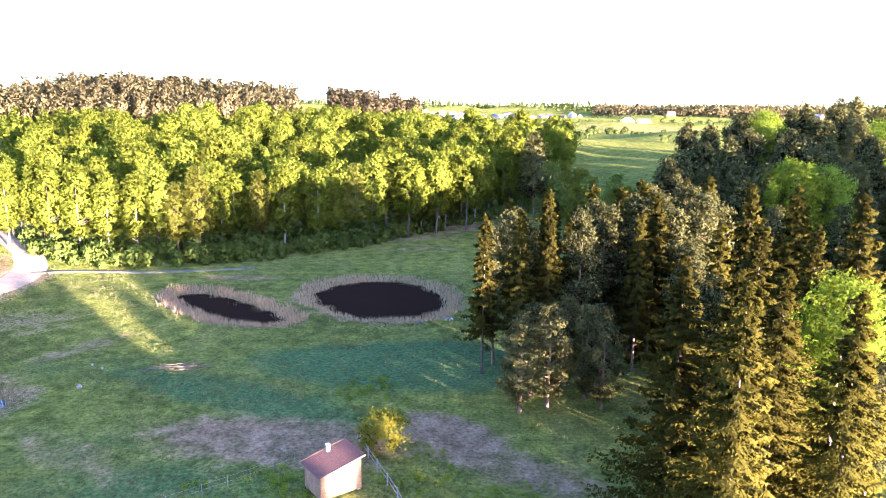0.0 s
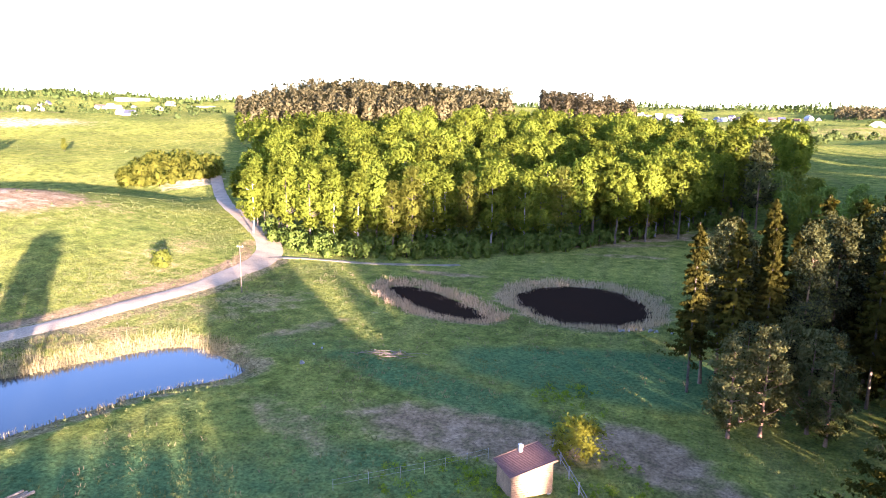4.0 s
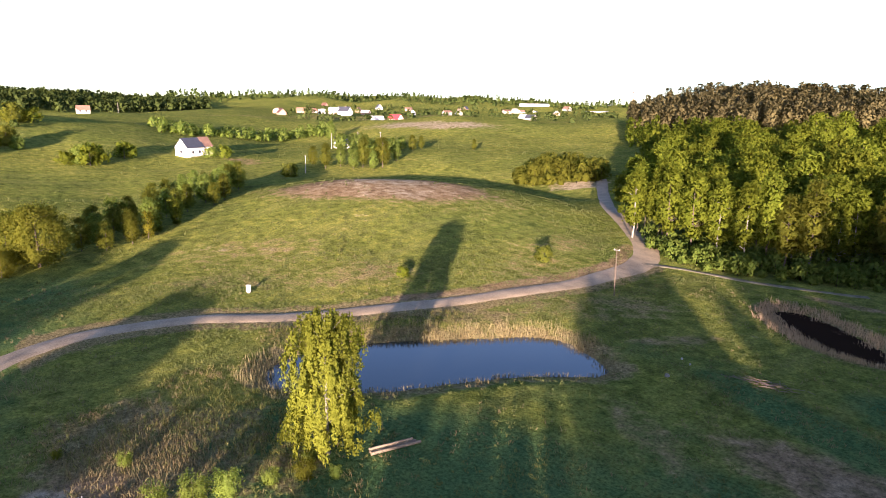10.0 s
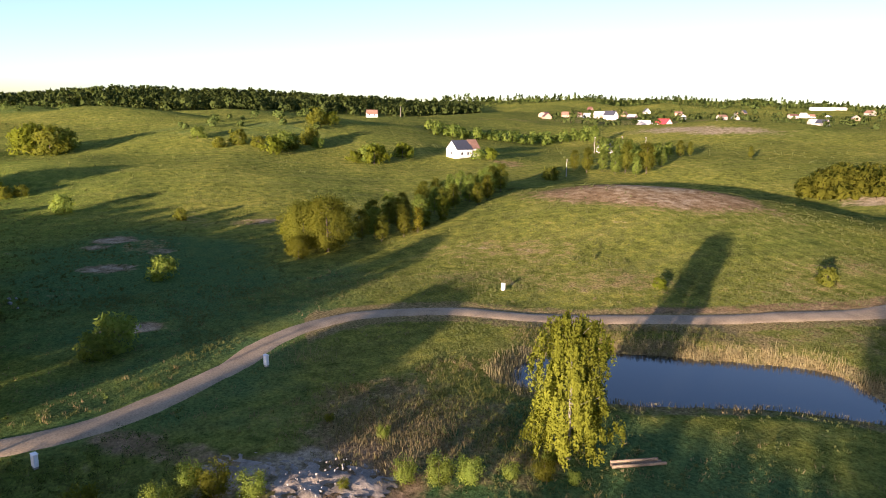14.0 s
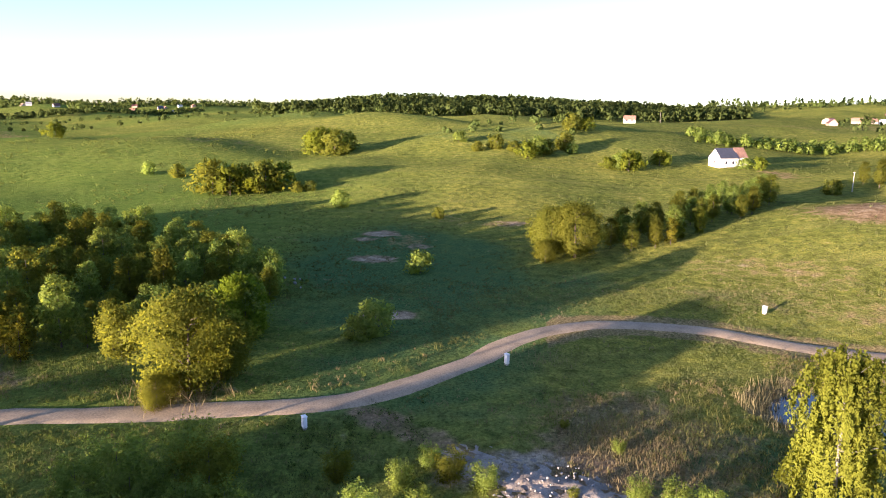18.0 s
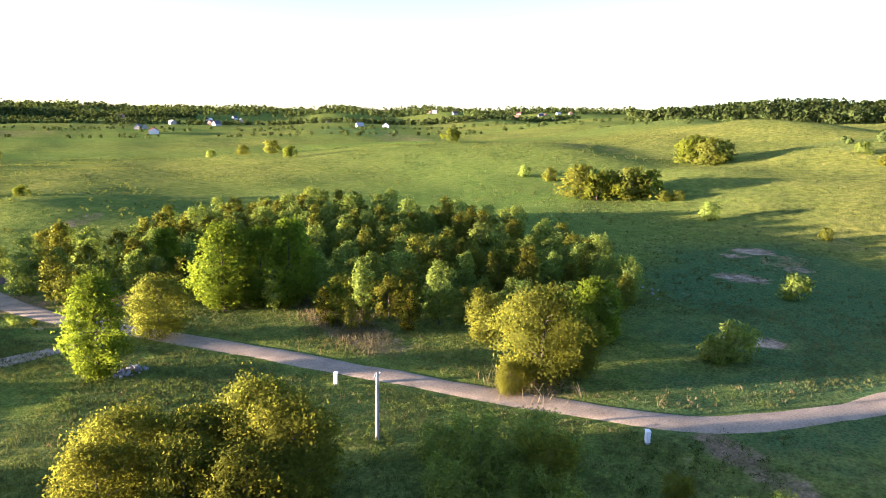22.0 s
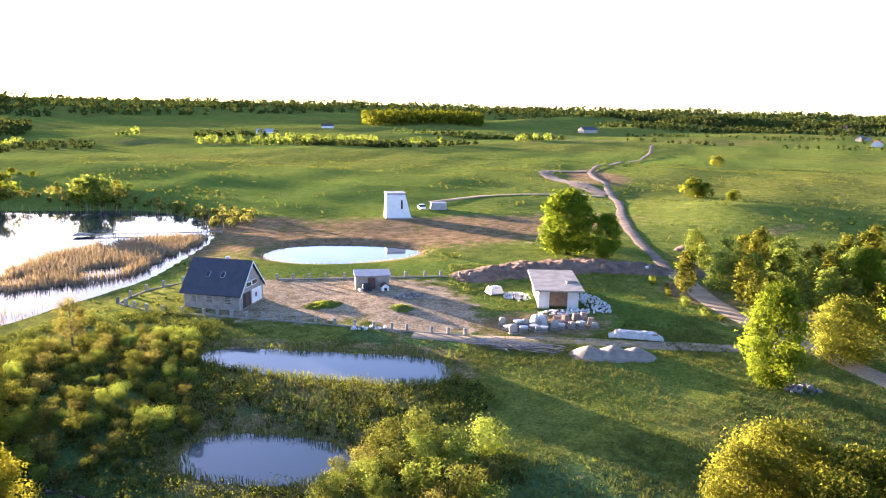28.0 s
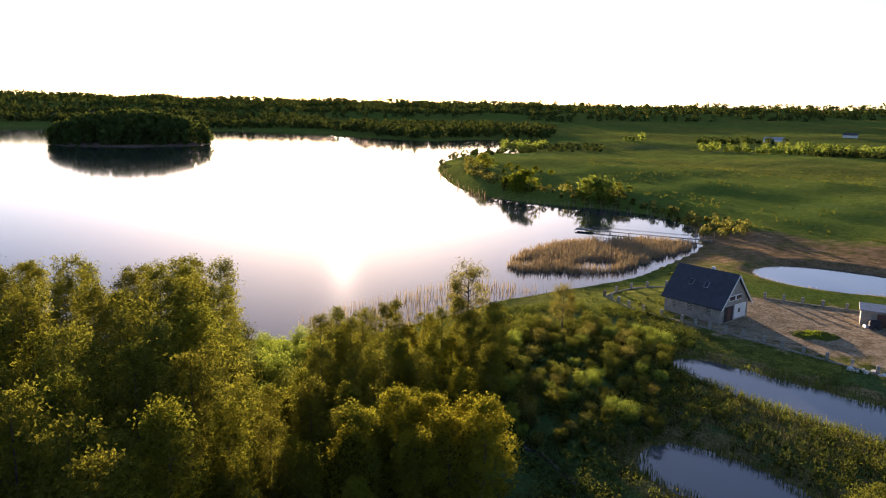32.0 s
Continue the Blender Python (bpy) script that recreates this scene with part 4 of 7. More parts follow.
# conifers
rng_c = np.random.default_rng(44)
NEAR_SPRUCES = [(16.8, 46.9), (19.0, 43.2), (26.6, 57), (39.8, 76.7), (24.6, 48.3), (17.5, 38.5), (25.5, 40.8), (34, 62)]
MID_SPRUCES = [(22.8, 88.3), (20.4, 94), (25.0, 80.6), (36.2, 103.4), (40.0, 104.1), (29.9, 73.6), (26.3, 91.5), (38.8, 86.8), (45.0, 88), (44, 72)]
CORNER_PINES = [(4.9, 77.4), (8.4, 84.0), (10.4, 85.3), (13.3, 86.4), (15.5, 83.1), (6.5, 80.4), (12.4, 78.3), (9, 78), (16, 78)]
LOW_PINES = [(9.8, 71.2), (14.2, 74.3), (15.6, 70.4), (17.5, 72.1), (8.2, 67.0), (11.2, 68.1), (12.6, 71.5), (16.8, 68)]
for x, y in NEAR_SPRUCES:
    plant(SPRUCES, x, y, rng_c, "tall spruce with drooping branches lit by evening sun", "spruce", "spruce", "spruces", (0.97, 1.05))
for x, y in MID_SPRUCES:
    plant(SPRUCES_FAR, x, y, rng_c, "tall spruce with a pale sunlit top", "spruce", "spruce", "spruces", (1.02, 1.14))
for az, d in ((-13.4, 86), (-14.6, 92), (-15.8, 87), (-17, 93), (-18.2, 87), (-19.4, 94), (-20.6, 88), (-21.8, 95), (-16.4, 100), (-19, 102)):
    plant(PINES[:3], *polar(az, d), rng_c, "tall pine with a broad pale sunlit crown", "pine", "pine", "pines", (1.12, 1.2))
for x, y in CORNER_PINES:
    plant(PINES, x, y, rng_c, "tall pine with a bare stem at the wood's corner", "pine", "pine", "pines", (1.0, 1.1))
for x, y in LOW_PINES:
    plant(PINES_LOW, x, y, rng_c, "bushy pine in front of the conifer stand", "pine", "pine", "pines", (0.92, 1.02))
plant_all(5, sector([(-18.5, 72, 92), (-22, 62, 104), (-25, 60, 125), (-33, 56, 160), (-44, 50, 140)]), 40, 7.4, SPRUCES_FAR + PINES[:3], "dark spruce in the conifer stand", name="spruce", category="spruce", group="spruces", size=(0.8, 1.0))
plant_all(6, sector([(-5, 88, 100), (-9, 90, 108), (-14, 84, 100), (-18, 78, 96)]), 20, 4.6, PINES + SPRUCES_FAR[:1], "tall pine in the conifer stand", name="pine", category="pine", group="pines", size=(0.9, 1.05))
for az, d, size in ((-26.8, 132, 1.3), (-28.6, 136, 1.2), (-31.0, 66, 0.98), (-24.4, 205, 1.2), (-32, 190, 1.3)):
    plant(GREEN_TREE, *polar(az, d), rng_c, "bright broad-leaved tree among the conifers", size=(size, size))
plant_all(7, sector([(-16.5, 135, 150), (-19, 122, 190), (-24, 128, 235), (-30, 140, 270), (-38, 150, 280)]), 105, 6.4, DEEP_PINES, "dark pine in the shaded depth of the conifer stand", name="pine", category="pine", group="pines", size=(0.95, 1.2))
plant_all(9, sector([(-7, 190, 235), (-11, 165, 205), (-15, 150, 175)]), 24, 6, ALDERS + DEEP_PINES[:1], "dark young tree beside the far meadow", size=(0.9, 1.4))

# alder and willow grove beyond the road
GROVE = sector([(103, 100, 118), (106, 88, 140), (112, 86, 168), (118, 92, 182), (126, 100, 195), (133, 104, 190), (139, 112, 172), (143, 116, 150)])
plant_all(10, GROVE, 330, 3.15, ALDERS + SHRUB_ALDERS, "young alder in the grove beyond the road", clear, name="alder_tree", group="alder grove", size=(0.52, 1.0))
rng_t = np.random.default_rng(5)
for az, d, kinds, size, label in (
        (110, 76.5, WILLOWS, 1.28, "broad willow in olive leaf beside the road"), (107.5, 79, WILLOWS, 0.85, "broad willow in olive leaf beside the road"), (112.5, 72.5, WILLOWS, 0.42, "low willow at the road's edge"),
        (106, 92, ROUND_TREES, 0.85, "bright green tree behind the willow"), (146, 83.5, EGG_TREES, 0.95, "bright green tree beside a cairn of stones"), (141.5, 96, WILLOWS, 0.95, "pale green willow by the fork"),
        (136.4, 107, EGG_TREES, 1.18, "bright green tree in the grove"), (133.5, 108, EGG_TREES, 1.08, "bright green tree in the grove"), (131.3, 107, EGG_TREES, 1.1, "bright green tree in the grove"), (140.6, 124, EGG_TREES, 0.85, "bright green tree in the grove"),
        (127.5, 96, SLIM, 1.1, "young tree before the grove"), (126.3, 94, SLIM, 0.8, "young tree before the grove"), (125, 95, SLIM, 0.6, "young tree before the grove"), (121.5, 93, SLIM, 0.95, "young tree before the grove"), (128.4, 97, SLIM, 0.95, "young tree before the grove"),
        (162.3, 145, ROUND_TREES, 1.3, "round bright green tree behind the building plot"), (159.2, 143, EGG_TREES, 0.78, "young bright green tree behind the building plot"),
        (78.2, 143, WILLOWS, 1.3, "large round bush tree at the foot of the mound"), (80.2, 146, WILLOWS, 1.2, "large round bush tree at the foot of the mound"), (80.6, 139, WILLOWS, 0.55, "low willow bush at the foot of the mound"),
        (57.4, 58, None, 1.0, ""), (209.5, 88, None, 1.2, "bare"), (201.5, 94, None, 0.8, "bare"), (5.0, 58.5, GOLD_BUSH, 1.15, "golden green bush behind the shed")):
    x, y = polar(az, d)
    if kinds is None:
        if label == "bare":
            plant([bare_crown(7, 9, 2.4)], x, y, rng_t, "slender tree with a see-through crown by the lake", size=(size, size))
        else:
            plant([weeping_birch(3, 13.6, 3.9, 34000, 0.105)], x, y, rng_t, "weeping birch in yellow-green leaf beside the pond", "birch", "birch", size=(1, 1))
    else:
        plant(kinds, x, y, rng_t, label, size=(size, size))

def glade(x, y):
    """Clear ground, and lanes through which the low sun falls on the shed and the pines."""
    across = (x + 5) * 0.766 + (y - 58) * 0.643
    return clear(x, y) & (np.abs(across + 6.5) > 2.6) & (np.abs(across) > 2.2) & (np.abs(across - 17) > 10)


# farmstead trees behind the mound, bushes on the slopes
for az, d, size in ((57.2, 278, 1.1), (56, 282, 0.9), (55, 279, 0.8), (54.2, 284, 1.2), (53.4, 280, 0.8), (52.6, 286, 1.25), (51.5, 300, 0.7), (58.2, 284, 0.8), (50.2, 330, 0.8), (49.5, 336, 0.7), (53, 330, 0.8), (54, 345, 0.9), (56.8, 420, 1.2), (45.2, 330, 0.6)):
    plant(ALDERS, *polar(az, d), rng_t, "leafy tree round the farmstead behind the mound", "farm_tree", "tree", "farmstead trees", (size, size * 1.1))
for az, d, size in ((82.4, 290, 2.2), (81.7, 294, 2.6), (80.9, 300, 2.0), (79.5, 312, 2.4), (78.8, 308, 1.6), (75.2, 282, 2.0), (74.4, 281, 2.6), (76, 280, 1.5), (83.5, 298, 1.6), (85, 300, 2.0), (86.5, 296, 1.4), (79, 345, 2.6), (77.8, 350, 2.2), (88, 310, 1.8)):
    plant(SHRUBS, *polar(az, d), rng_t, "rounded green shrub on the open meadow", "shrub", "shrub", "meadow shrubs", (size, size * 1.05))

def dry_land(x, y):
    return signed(LAKE_R, x, y) > 2


# bushes on the peninsula's bank
plant_all(30, sector([(192, 196, 215), (197, 232, 262), (202, 255, 300), (206, 275, 330), (209, 330, 400)]), 30, 5, SHRUBS, "rounded bush near the lake's bank", dry_land, name="shrub", category="shrub", group="bushes on the lake's bank", size=(0.4, 0.95))

# willows just below the camera's way, and lakeside wood
plant_all(11, sector([(131, 46, 54), (137, 45, 56), (143, 46, 56), (147, 48, 54)]), 7, 4.6, WILLOWS, "spreading willow with fresh olive-green leaves", size=(0.78, 0.95))
plant_all(12, sector([(107, 48, 60), (112, 46, 60), (119, 47, 58)]), 15, 3.2, BUSHES, "dense green shrub below the road", name="shrub", category="shrub", size=(0.6, 1.0))
plant_all(13, sector([(229.5, 40, 84), (232, 38, 93), (236, 36, 98), (244, 36, 106), (252, 38, 108)]), 92, 4.1, LAKESIDE, "slender lakeside tree in young leaf", glade, name="lakeside_tree", group="lakeside wood", size=(0.84, 1.14))
plant_all(14, sector([(207, 66, 82), (212, 50, 84), (217, 44, 84), (221, 42, 78), (224, 41, 62), (229.5, 40, 60)]), 74, 3.0, LAKESIDE + GOLDEN, "slender lakeside tree in young leaf", clear, name="lakeside_tree", group="lakeside wood", size=(0.48, 0.7))
plant_all(34, sector([(219, 78, 90), (223, 62, 90), (229.5, 60, 88)]), 30, 3.0, MARSH_BUSHES + BUSHES, "willow shrub on the lake's low bank", clear, name="shrub", category="shrub", group="lakeside shrubs", size=(0.5, 1.0))
plant_all(15, sector([(207.5, 47, 52), (210, 46, 53), (214, 46, 53), (221, 44, 50)]), 8, 2.6, GOLDEN, "sunlit yellow-green tree at the edge of the marsh", name="golden_tree", size=(0.8, 1.0))
# spruces added out of view, sized to shade the wood and conifers
plant_all(16, [(82, -8), (104, 4), (122, 15), (115, 45), (88, 22)], 24, 6.0, SPRUCES_CHEAP, "unseen spruce near the lake, added to cast shade", lambda x, y: (x + 5) * 0.766 + (y - 58) * 0.643 > 54, name="spruce", category="spruce", group="spruces", size=(1.25, 1.4))
plant_all(27, [(126, 18), (150, 34), (168, 62), (150, 84), (125, 54)], 36, 5.0, SPRUCES_CHEAP, "unseen spruce near the lake, added to cast shade", name="spruce", category="spruce", group="spruces", size=(1.7, 1.85))
# more spruces added out of view, to shade the far meadow
plant_all(28, [(150, 88), (200, 70), (262, 110), (232, 172), (170, 150)], 46, 8.0, SPRUCES_CHEAP, "unseen spruce added to shade the far meadow", name="spruce", category="spruce", group="spruces", size=(1.4, 1.6))
plant_all(29, sector([(4.5, 160, 174), (1, 164, 184), (-3, 172, 190)]), 12, 4.5, MAPLES, "tall broad-leaved tree in fresh green leaf in the wood", name="maple_tree", group="trees of the broad-leaved wood", size=(1.05, 1.2))
plant_all(17, sector([(168, 46, 58), (174, 47, 60), (180, 47, 56), (184, 45, 52)]), 26, 2.4, BUSHES + MARSH_BUSHES, "willow shrub in the marsh", clear, name="shrub", category="shrub", group="marsh shrubs", size=(0.45, 0.75))
plant_all(18, sector([(193, 66, 96), (198, 60, 100), (204, 60, 98), (208, 70, 98)]), 120, 1.9, MARSH_BUSHES, "willow shrub in the marsh", clear, name="shrub", category="shrub", group="marsh shrubs", size=(0.22, 0.5))
plant_all(19, sector([(84, 48, 54), (90, 47, 56), (99, 47, 54)]), 7, 3, BUSHES, "small shrub by the rubble heap", clear, name="shrub", category="shrub", size=(0.4, 0.6))
plant_all(20, sector([(64, 190, 240), (68, 172, 205), (72, 150, 180), (76, 148, 165)]), 46, 3.6, ALDERS, "tree of the shaded hedgerow behind the mound", name="hedgerow_tree", group="hedgerow", size=(0.6, 0.9))
plant_all(21, sector([(68, 170, 178), (71.5, 148, 156)]), 3, 6, SLIM, "young tree on the mound's flank", size=(0.9, 1.2))
plant_all(22, sector([(140, 118, 150), (147, 112, 150), (153, 118, 152)]), 30, 4.2, ALDERS + SHRUB_ALDERS, "shrubby alder beside the road", clear, size=(0.6, 1.0))

# shrubs at the birch's foot and in the rough ground
for x, y, size in ((-50, 16.5, 0.42), (-48.8, 19, 0.5), (-48.2, 21.5, 0.45), (-48.7, 29.3, 0.3), (-46.5, 27.5, 0.36), (-45, 29.5, 0.25), (-47.5, 25, 0.3), (-58, 17, 0.25), (-63, 13, 0.2), (-50.5, 11.5, 0.2)):
    plant(BUSHES, x, y, rng_t, "fresh green willow shrub at the birch's foot", "shrub", "shrub", "shrubs near the birch", (size, size * 1.1))
for k in range(12):
    x, y = -57.0 + 0.9 * math.sin(k * 2.1), -117 + k * 2.1
    plant(BUSHES, x + 3.4, y, rng_t, "small sapling in a row beside the road", "sapling", "shrub", "roadside saplings", (0.18, 0.3))
# single shrubs on the meadows
for az, d, s in ((107.5, 232, 3.5), (106.2, 228, 3.0), (105, 236, 2.6), (103.5, 232, 3.3), (102.3, 236, 2.8), (101, 230, 1.2), (100, 231, 1.1), (97.5, 207, 1.6), (89.5, 194, 1.0), (99.2, 312, 3.6), (98, 308, 3.7), (97, 318, 2.9),
                 (152.8, 249, 2.0), (152, 247, 1.6), (149.9, 235, 1.2), (151.3, 405, 1.8), (134.6, 400, 1.9), (132.4, 366, 2.2), (131, 337, 1.8), (137, 395, 1.4), (118, 420, 2.6), (91, 128, 1.5), (94.5, 92, 1.6), (96, 90, 1.2), (110, 260, 1.6), (112, 265, 1.5),
                 (74.8, 288, 2.2), (74, 290, 2.0), (72.1, 299, 2.2), (66, 305, 1.6), (65, 308, 1.8), (51, 116, 0.6), (39.2, 130, 1.0), (60, 255, 1.6), (199, 246, 2.9), (199.8, 250, 2.4), (205.2, 262, 2.9), (206.5, 270, 1.6), (208.5, 330, 2.2)):
    x, y = polar(az, d)
    plant(SHRUBS, x, y, rng_t, "rounded green shrub on the open meadow", "shrub", "shrub", "meadow shrubs", (s, s * 1.05))


def ragged(x, y):
    """Drifts and gaps."""
    return np.sin(x / 31 + 1) * np.sin(y / 23) + 0.7 * np.sin((x + y) / 57) > 0.35


def drifts(x, y):
    """Long broken strips."""
    return np.sin(x / 140 + 1) + 0.8 * np.sin(y / 90 + 2) > -0.2


# far woods: one mesh for each stretch
def far_wood(name, label, seed, edge, count, gap, mat, h, rx, n=26, conic=False, keep=None, fine=1.0, least=0.75):
    rng = np.random.default_rng(seed)
    spots = np.array(scatter(rng, sector(edge), count, gap, 14, keep))
    m = len(spots)
    s = rng.uniform(least, 1.25, m)
    u = rng.uniform(0.15, 1.0, (m, n))
    a = rng.uniform(0, 2 * np.pi, (m, n))
    prof = (1.05 - u) if conic else np.sqrt(np.clip(1 - (2 * u - 1) ** 2 * 0.85, 0.05, 1))
    r = rx * prof * rng.uniform(0.4, 1, (m, n)) * s[:, None]
    z = height(spots[:, 0], spots[:, 1])
    p = np.stack([spots[:, 0:1] + np.cos(a) * r, spots[:, 1:2] + np.sin(a) * r, z[:, None] + u * h * s[:, None]], -1).reshape(-1, 3)
    v, f = leaves(rng, p, rx * 0.36 * fine, 0.1, 1.15)
    t = np.column_stack([spots, z])
    k = h * 0.8 * s
    w = rx * 0.06
    top = t + np.column_stack([k * 0, k * 0, k])
    tv = np.stack([t + [w, 0, 0], t + [-w, 0, 0], top, t + [0, w, 0], t + [0, -w, 0], top], 1).reshape(-1, 3)
    tf = np.arange(len(tv)).reshape(-1, 3)
    heart = np.repeat(np.column_stack([spots, z + h * 0.4 * s]), n, 0)
    f, nrm = outward(v, f, heart, np.array([1, 1, 1.6]), 0.82)
    av, af = joined([(v, f), (tv, tf)])
    me = np_mesh(name, av, af, [mat, M_PINE_BARK], False, np.concatenate([np.zeros(len(f)), np.ones(len(tf))]))
    me.normals_split_custom_set(np.concatenate([nrm, np.tile([0.6, -0.75, 0.2], (len(tf) * 3, 1))]).tolist())
    return tagged(new(name, me), label, "woodland", kind="stuff")


far_wood("pine_wood", "pine wood on the hill behind the broad-leaved trees", 31, [(33, 400, 450), (28, 390, 520), (21, 390, 540), (14, 405, 530), (11.5, 430, 500)], 420, 5.5, M_FARPINE, 15, 3.0, 230, fine=0.62)
far_wood("pine_wood", "pine stand on a knoll", 32, [(9, 480, 560), (6, 465, 570), (2, 485, 555)], 130, 6, M_FARPINE, 14.5, 3.0, 230, fine=0.62)
far_wood("undergrowth", "dense leafy undergrowth along the wood's edge", 55, [(31, 146, 162), (26, 138, 154), (21, 137, 158), (14, 142, 164), (7, 152, 174), (0, 172, 192), (-6, 190, 212)], 420, 1.9, M_UNDER, 3.3, 1.9, 130, fine=0.5, least=0.3)
far_wood("wood_interior", "tree tops in the depth of the broad-leaved wood", 30, [(32, 240, 330), (26, 295, 345), (18, 315, 345), (8, 325, 355), (0, 325, 375), (-9, 295, 370)], 200, 6.0, M_MAPLE, 13, 4.0, 170, fine=0.55)
far_wood("young_wood", "light green young trees before the pine hill", 33, [(33, 370, 400), (29, 372, 395), (25, 375, 392)], 60, 5, M_MAPLE, 11, 2.5, 110, fine=0.7)
far_wood("young_wood", "light green young trees between the pine stands", 50, [(15, 392, 408), (10, 415, 440), (4, 440, 460), (1, 460, 480)], 70, 5, M_MAPLE, 10, 2.6, 110, fine=0.7, least=0.5)
far_wood("hill_wood", "dark wood on the far hill", 34, [(104, 850, 1000), (95, 820, 1250), (85, 820, 1350), (74, 900, 1350), (66, 1000, 1300)], 1500, 11, M_FAR, 14, 5.5, 44)
far_wood("skyline_wood", "belt of woodland along the skyline", 35, [(70, 1500, 1750), (60, 1550, 1850), (45, 1600, 1900), (30, 1700, 1900), (10, 1900, 2200), (-10, 1900, 2200), (-36, 1700, 2200)], 1500, 14, M_FAR, 15, 6, 28, True)
far_wood("skyline_wood", "belt of woodland along the skyline", 36, [(104, 1900, 2300), (125, 1700, 2300), (150, 1600, 2300), (180, 1800, 2400), (205, 1500, 2200)], 1900, 15, M_FAR, 13, 7, 24)
far_wood("skyline_wood", "woodland on the hills beyond the lake", 58, [(204, 1650, 2300), (215, 1500, 2300), (228, 1500, 2300), (250, 1600, 2300)], 1500, 15, M_FAR, 14, 7, 24)
far_wood("far_shore_wood", "wooded far shore of the lake", 37, [(203, 830, 1100), (209, 850, 1200), (214, 760, 1200), (222, 1000, 1300), (230, 1060, 1400), (242, 1200, 1500), (250, 1200, 1500)], 900, 13, M_FAR, 12, 6, 30)
far_wood("copse", "round-topped copse in the plain", 38, [(179, 1250, 1420), (175, 1240, 1450), (169.5, 1260, 1420)], 300, 9, M_MAPLE, 20, 6, 30)
far_wood("bush_belt", "belt of bushes across the meadows", 39, [(190, 500, 580), (184, 500, 570), (176, 520, 590), (170, 540, 590)], 150, 5, M_FAR, 4.5, 2.6, 60, keep=ragged, fine=0.8, least=0.35)
far_wood("bush_belt", "belt of bushes round distant farms", 40, [(192, 760, 830), (184, 790, 880), (172, 780, 880), (163, 800, 860)], 300, 7, M_FAR, 6, 3.4, 50, keep=ragged, fine=0.8, least=0.4)
far_wood("bush_belt", "broken belt of trees and bushes before the farms", 56, [(207, 640, 720), (198, 640, 740), (188, 620, 720), (176, 640, 730), (164, 660, 730)], 340, 6, M_ALDER, 6.5, 3.4, 60, keep=ragged, fine=0.8, least=0.35)
far_wood("bank_scrub", "low brown scrub along the lake's bank", 57, [(188, 186, 206), (192, 196, 220), (197, 228, 250), (202, 250, 275), (207, 268, 310), (210, 320, 400)], 420, 2.6, M_RUSSET, 2.6, 1.6, 60, fine=0.7, least=0.3, keep=lambda x, y: (signed(LAKE_R, x, y) > 1) & (signed(LAKE_R, x, y) < 16))
far_wood("hedge", "hedge across the fields", 41, [(70, 375, 400), (64, 385, 415), (59, 430, 450), (57, 440, 470)], 110, 4.5, M_ALDER, 5.5, 2.6, 90, fine=0.7, least=0.5)
far_wood("farm_trees", "trees round a farmstead", 42, [(56.5, 330, 365), (54, 300, 350), (51, 330, 360)], 34, 5, M_ALDER, 7, 2.4, 130, fine=0.65, least=0.3)
far_wood("bush_belt", "scattered bushes in the plain", 43, [(104, 600, 1000), (120, 650, 1100), (140, 700, 1200), (158, 700, 1100)], 240, 12, M_FAR, 4, 2.8, 40, keep=ragged, fine=0.8, least=0.35)
far_wood("bush_belt", "scattered bushes on the slopes", 44, [(104, 330, 640), (95, 330, 620), (85, 330, 640), (76, 340, 640)], 80, 9, M_FAR, 3.8, 2.2, 70, keep=ragged, fine=0.7, least=0.35)
far_wood("wood_strip", "dark strip of woodland across the plain", 49, [(112, 1230, 1300), (124, 1180, 1290), (136, 1220, 1300), (150, 1250, 1340), (163, 1300, 1400)], 420, 10, M_FAR, 9, 5, 26, keep=drifts)
far_wood("wood_strip", "dark strip of woodland across the plain", 51, [(138, 1480, 1640), (148, 1460, 1640), (158, 1500, 1700), (170, 1600, 1750)], 520, 9, M_FAR, 10, 6, 24, keep=drifts)
far_wood("wood_strip", "dark strip of woodland across the plain", 52, [(108, 1450, 1560), (120, 1420, 1560), (134, 1450, 1600)], 420, 10, M_FAR, 9, 6, 24, keep=drifts)
far_wood("wood_strip", "dark strip of woodland beyond the town", 53, [(-12, 1500, 1750), (-20, 1400, 1750), (-31, 1350, 1700)], 800, 10, M_FARPINE, 17, 6, 26)
far_wood("hedge", "hedges across the far meadow", 54, [(-8, 420, 470), (-13, 560, 585), (-19, 640, 660), (-26, 560, 580)], 60, 6, M_FAR, 5, 3, 50, least=0.4)
far_wood("town_trees", "trees among distant houses", 45, [(60, 560, 1200), (50, 620, 1200), (40, 700, 1300), (34, 800, 1400)], 170, 16, M_FAR, 7, 4, 24)
far_wood("field_trees", "bushes in the far meadow", 46, [(-10, 450, 1300), (-18, 400, 1300), (-34, 420, 1300)], 90, 16, M_FAR, 5, 3, 40, keep=ragged)
far_wood("willow_belt", "golden willow thicket behind the mound", 47, [(41.5, 258, 278), (38, 256, 284), (34.8, 258, 278)], 110, 3.0, M_OLIVE, 5.5, 3.2, 150, fine=0.5, least=0.3)
far_wood("shore_bushes", "bushes along the lake's bank", 48, [(212, 395, 430), (208, 440, 560), (203.5, 560, 640), (199, 590, 680)], 70, 7, M_FAR, 3.6, 2.4, 70, fine=0.75, least=0.3, keep=lambda x, y: signed(LAKE_R, x, y) > 1)


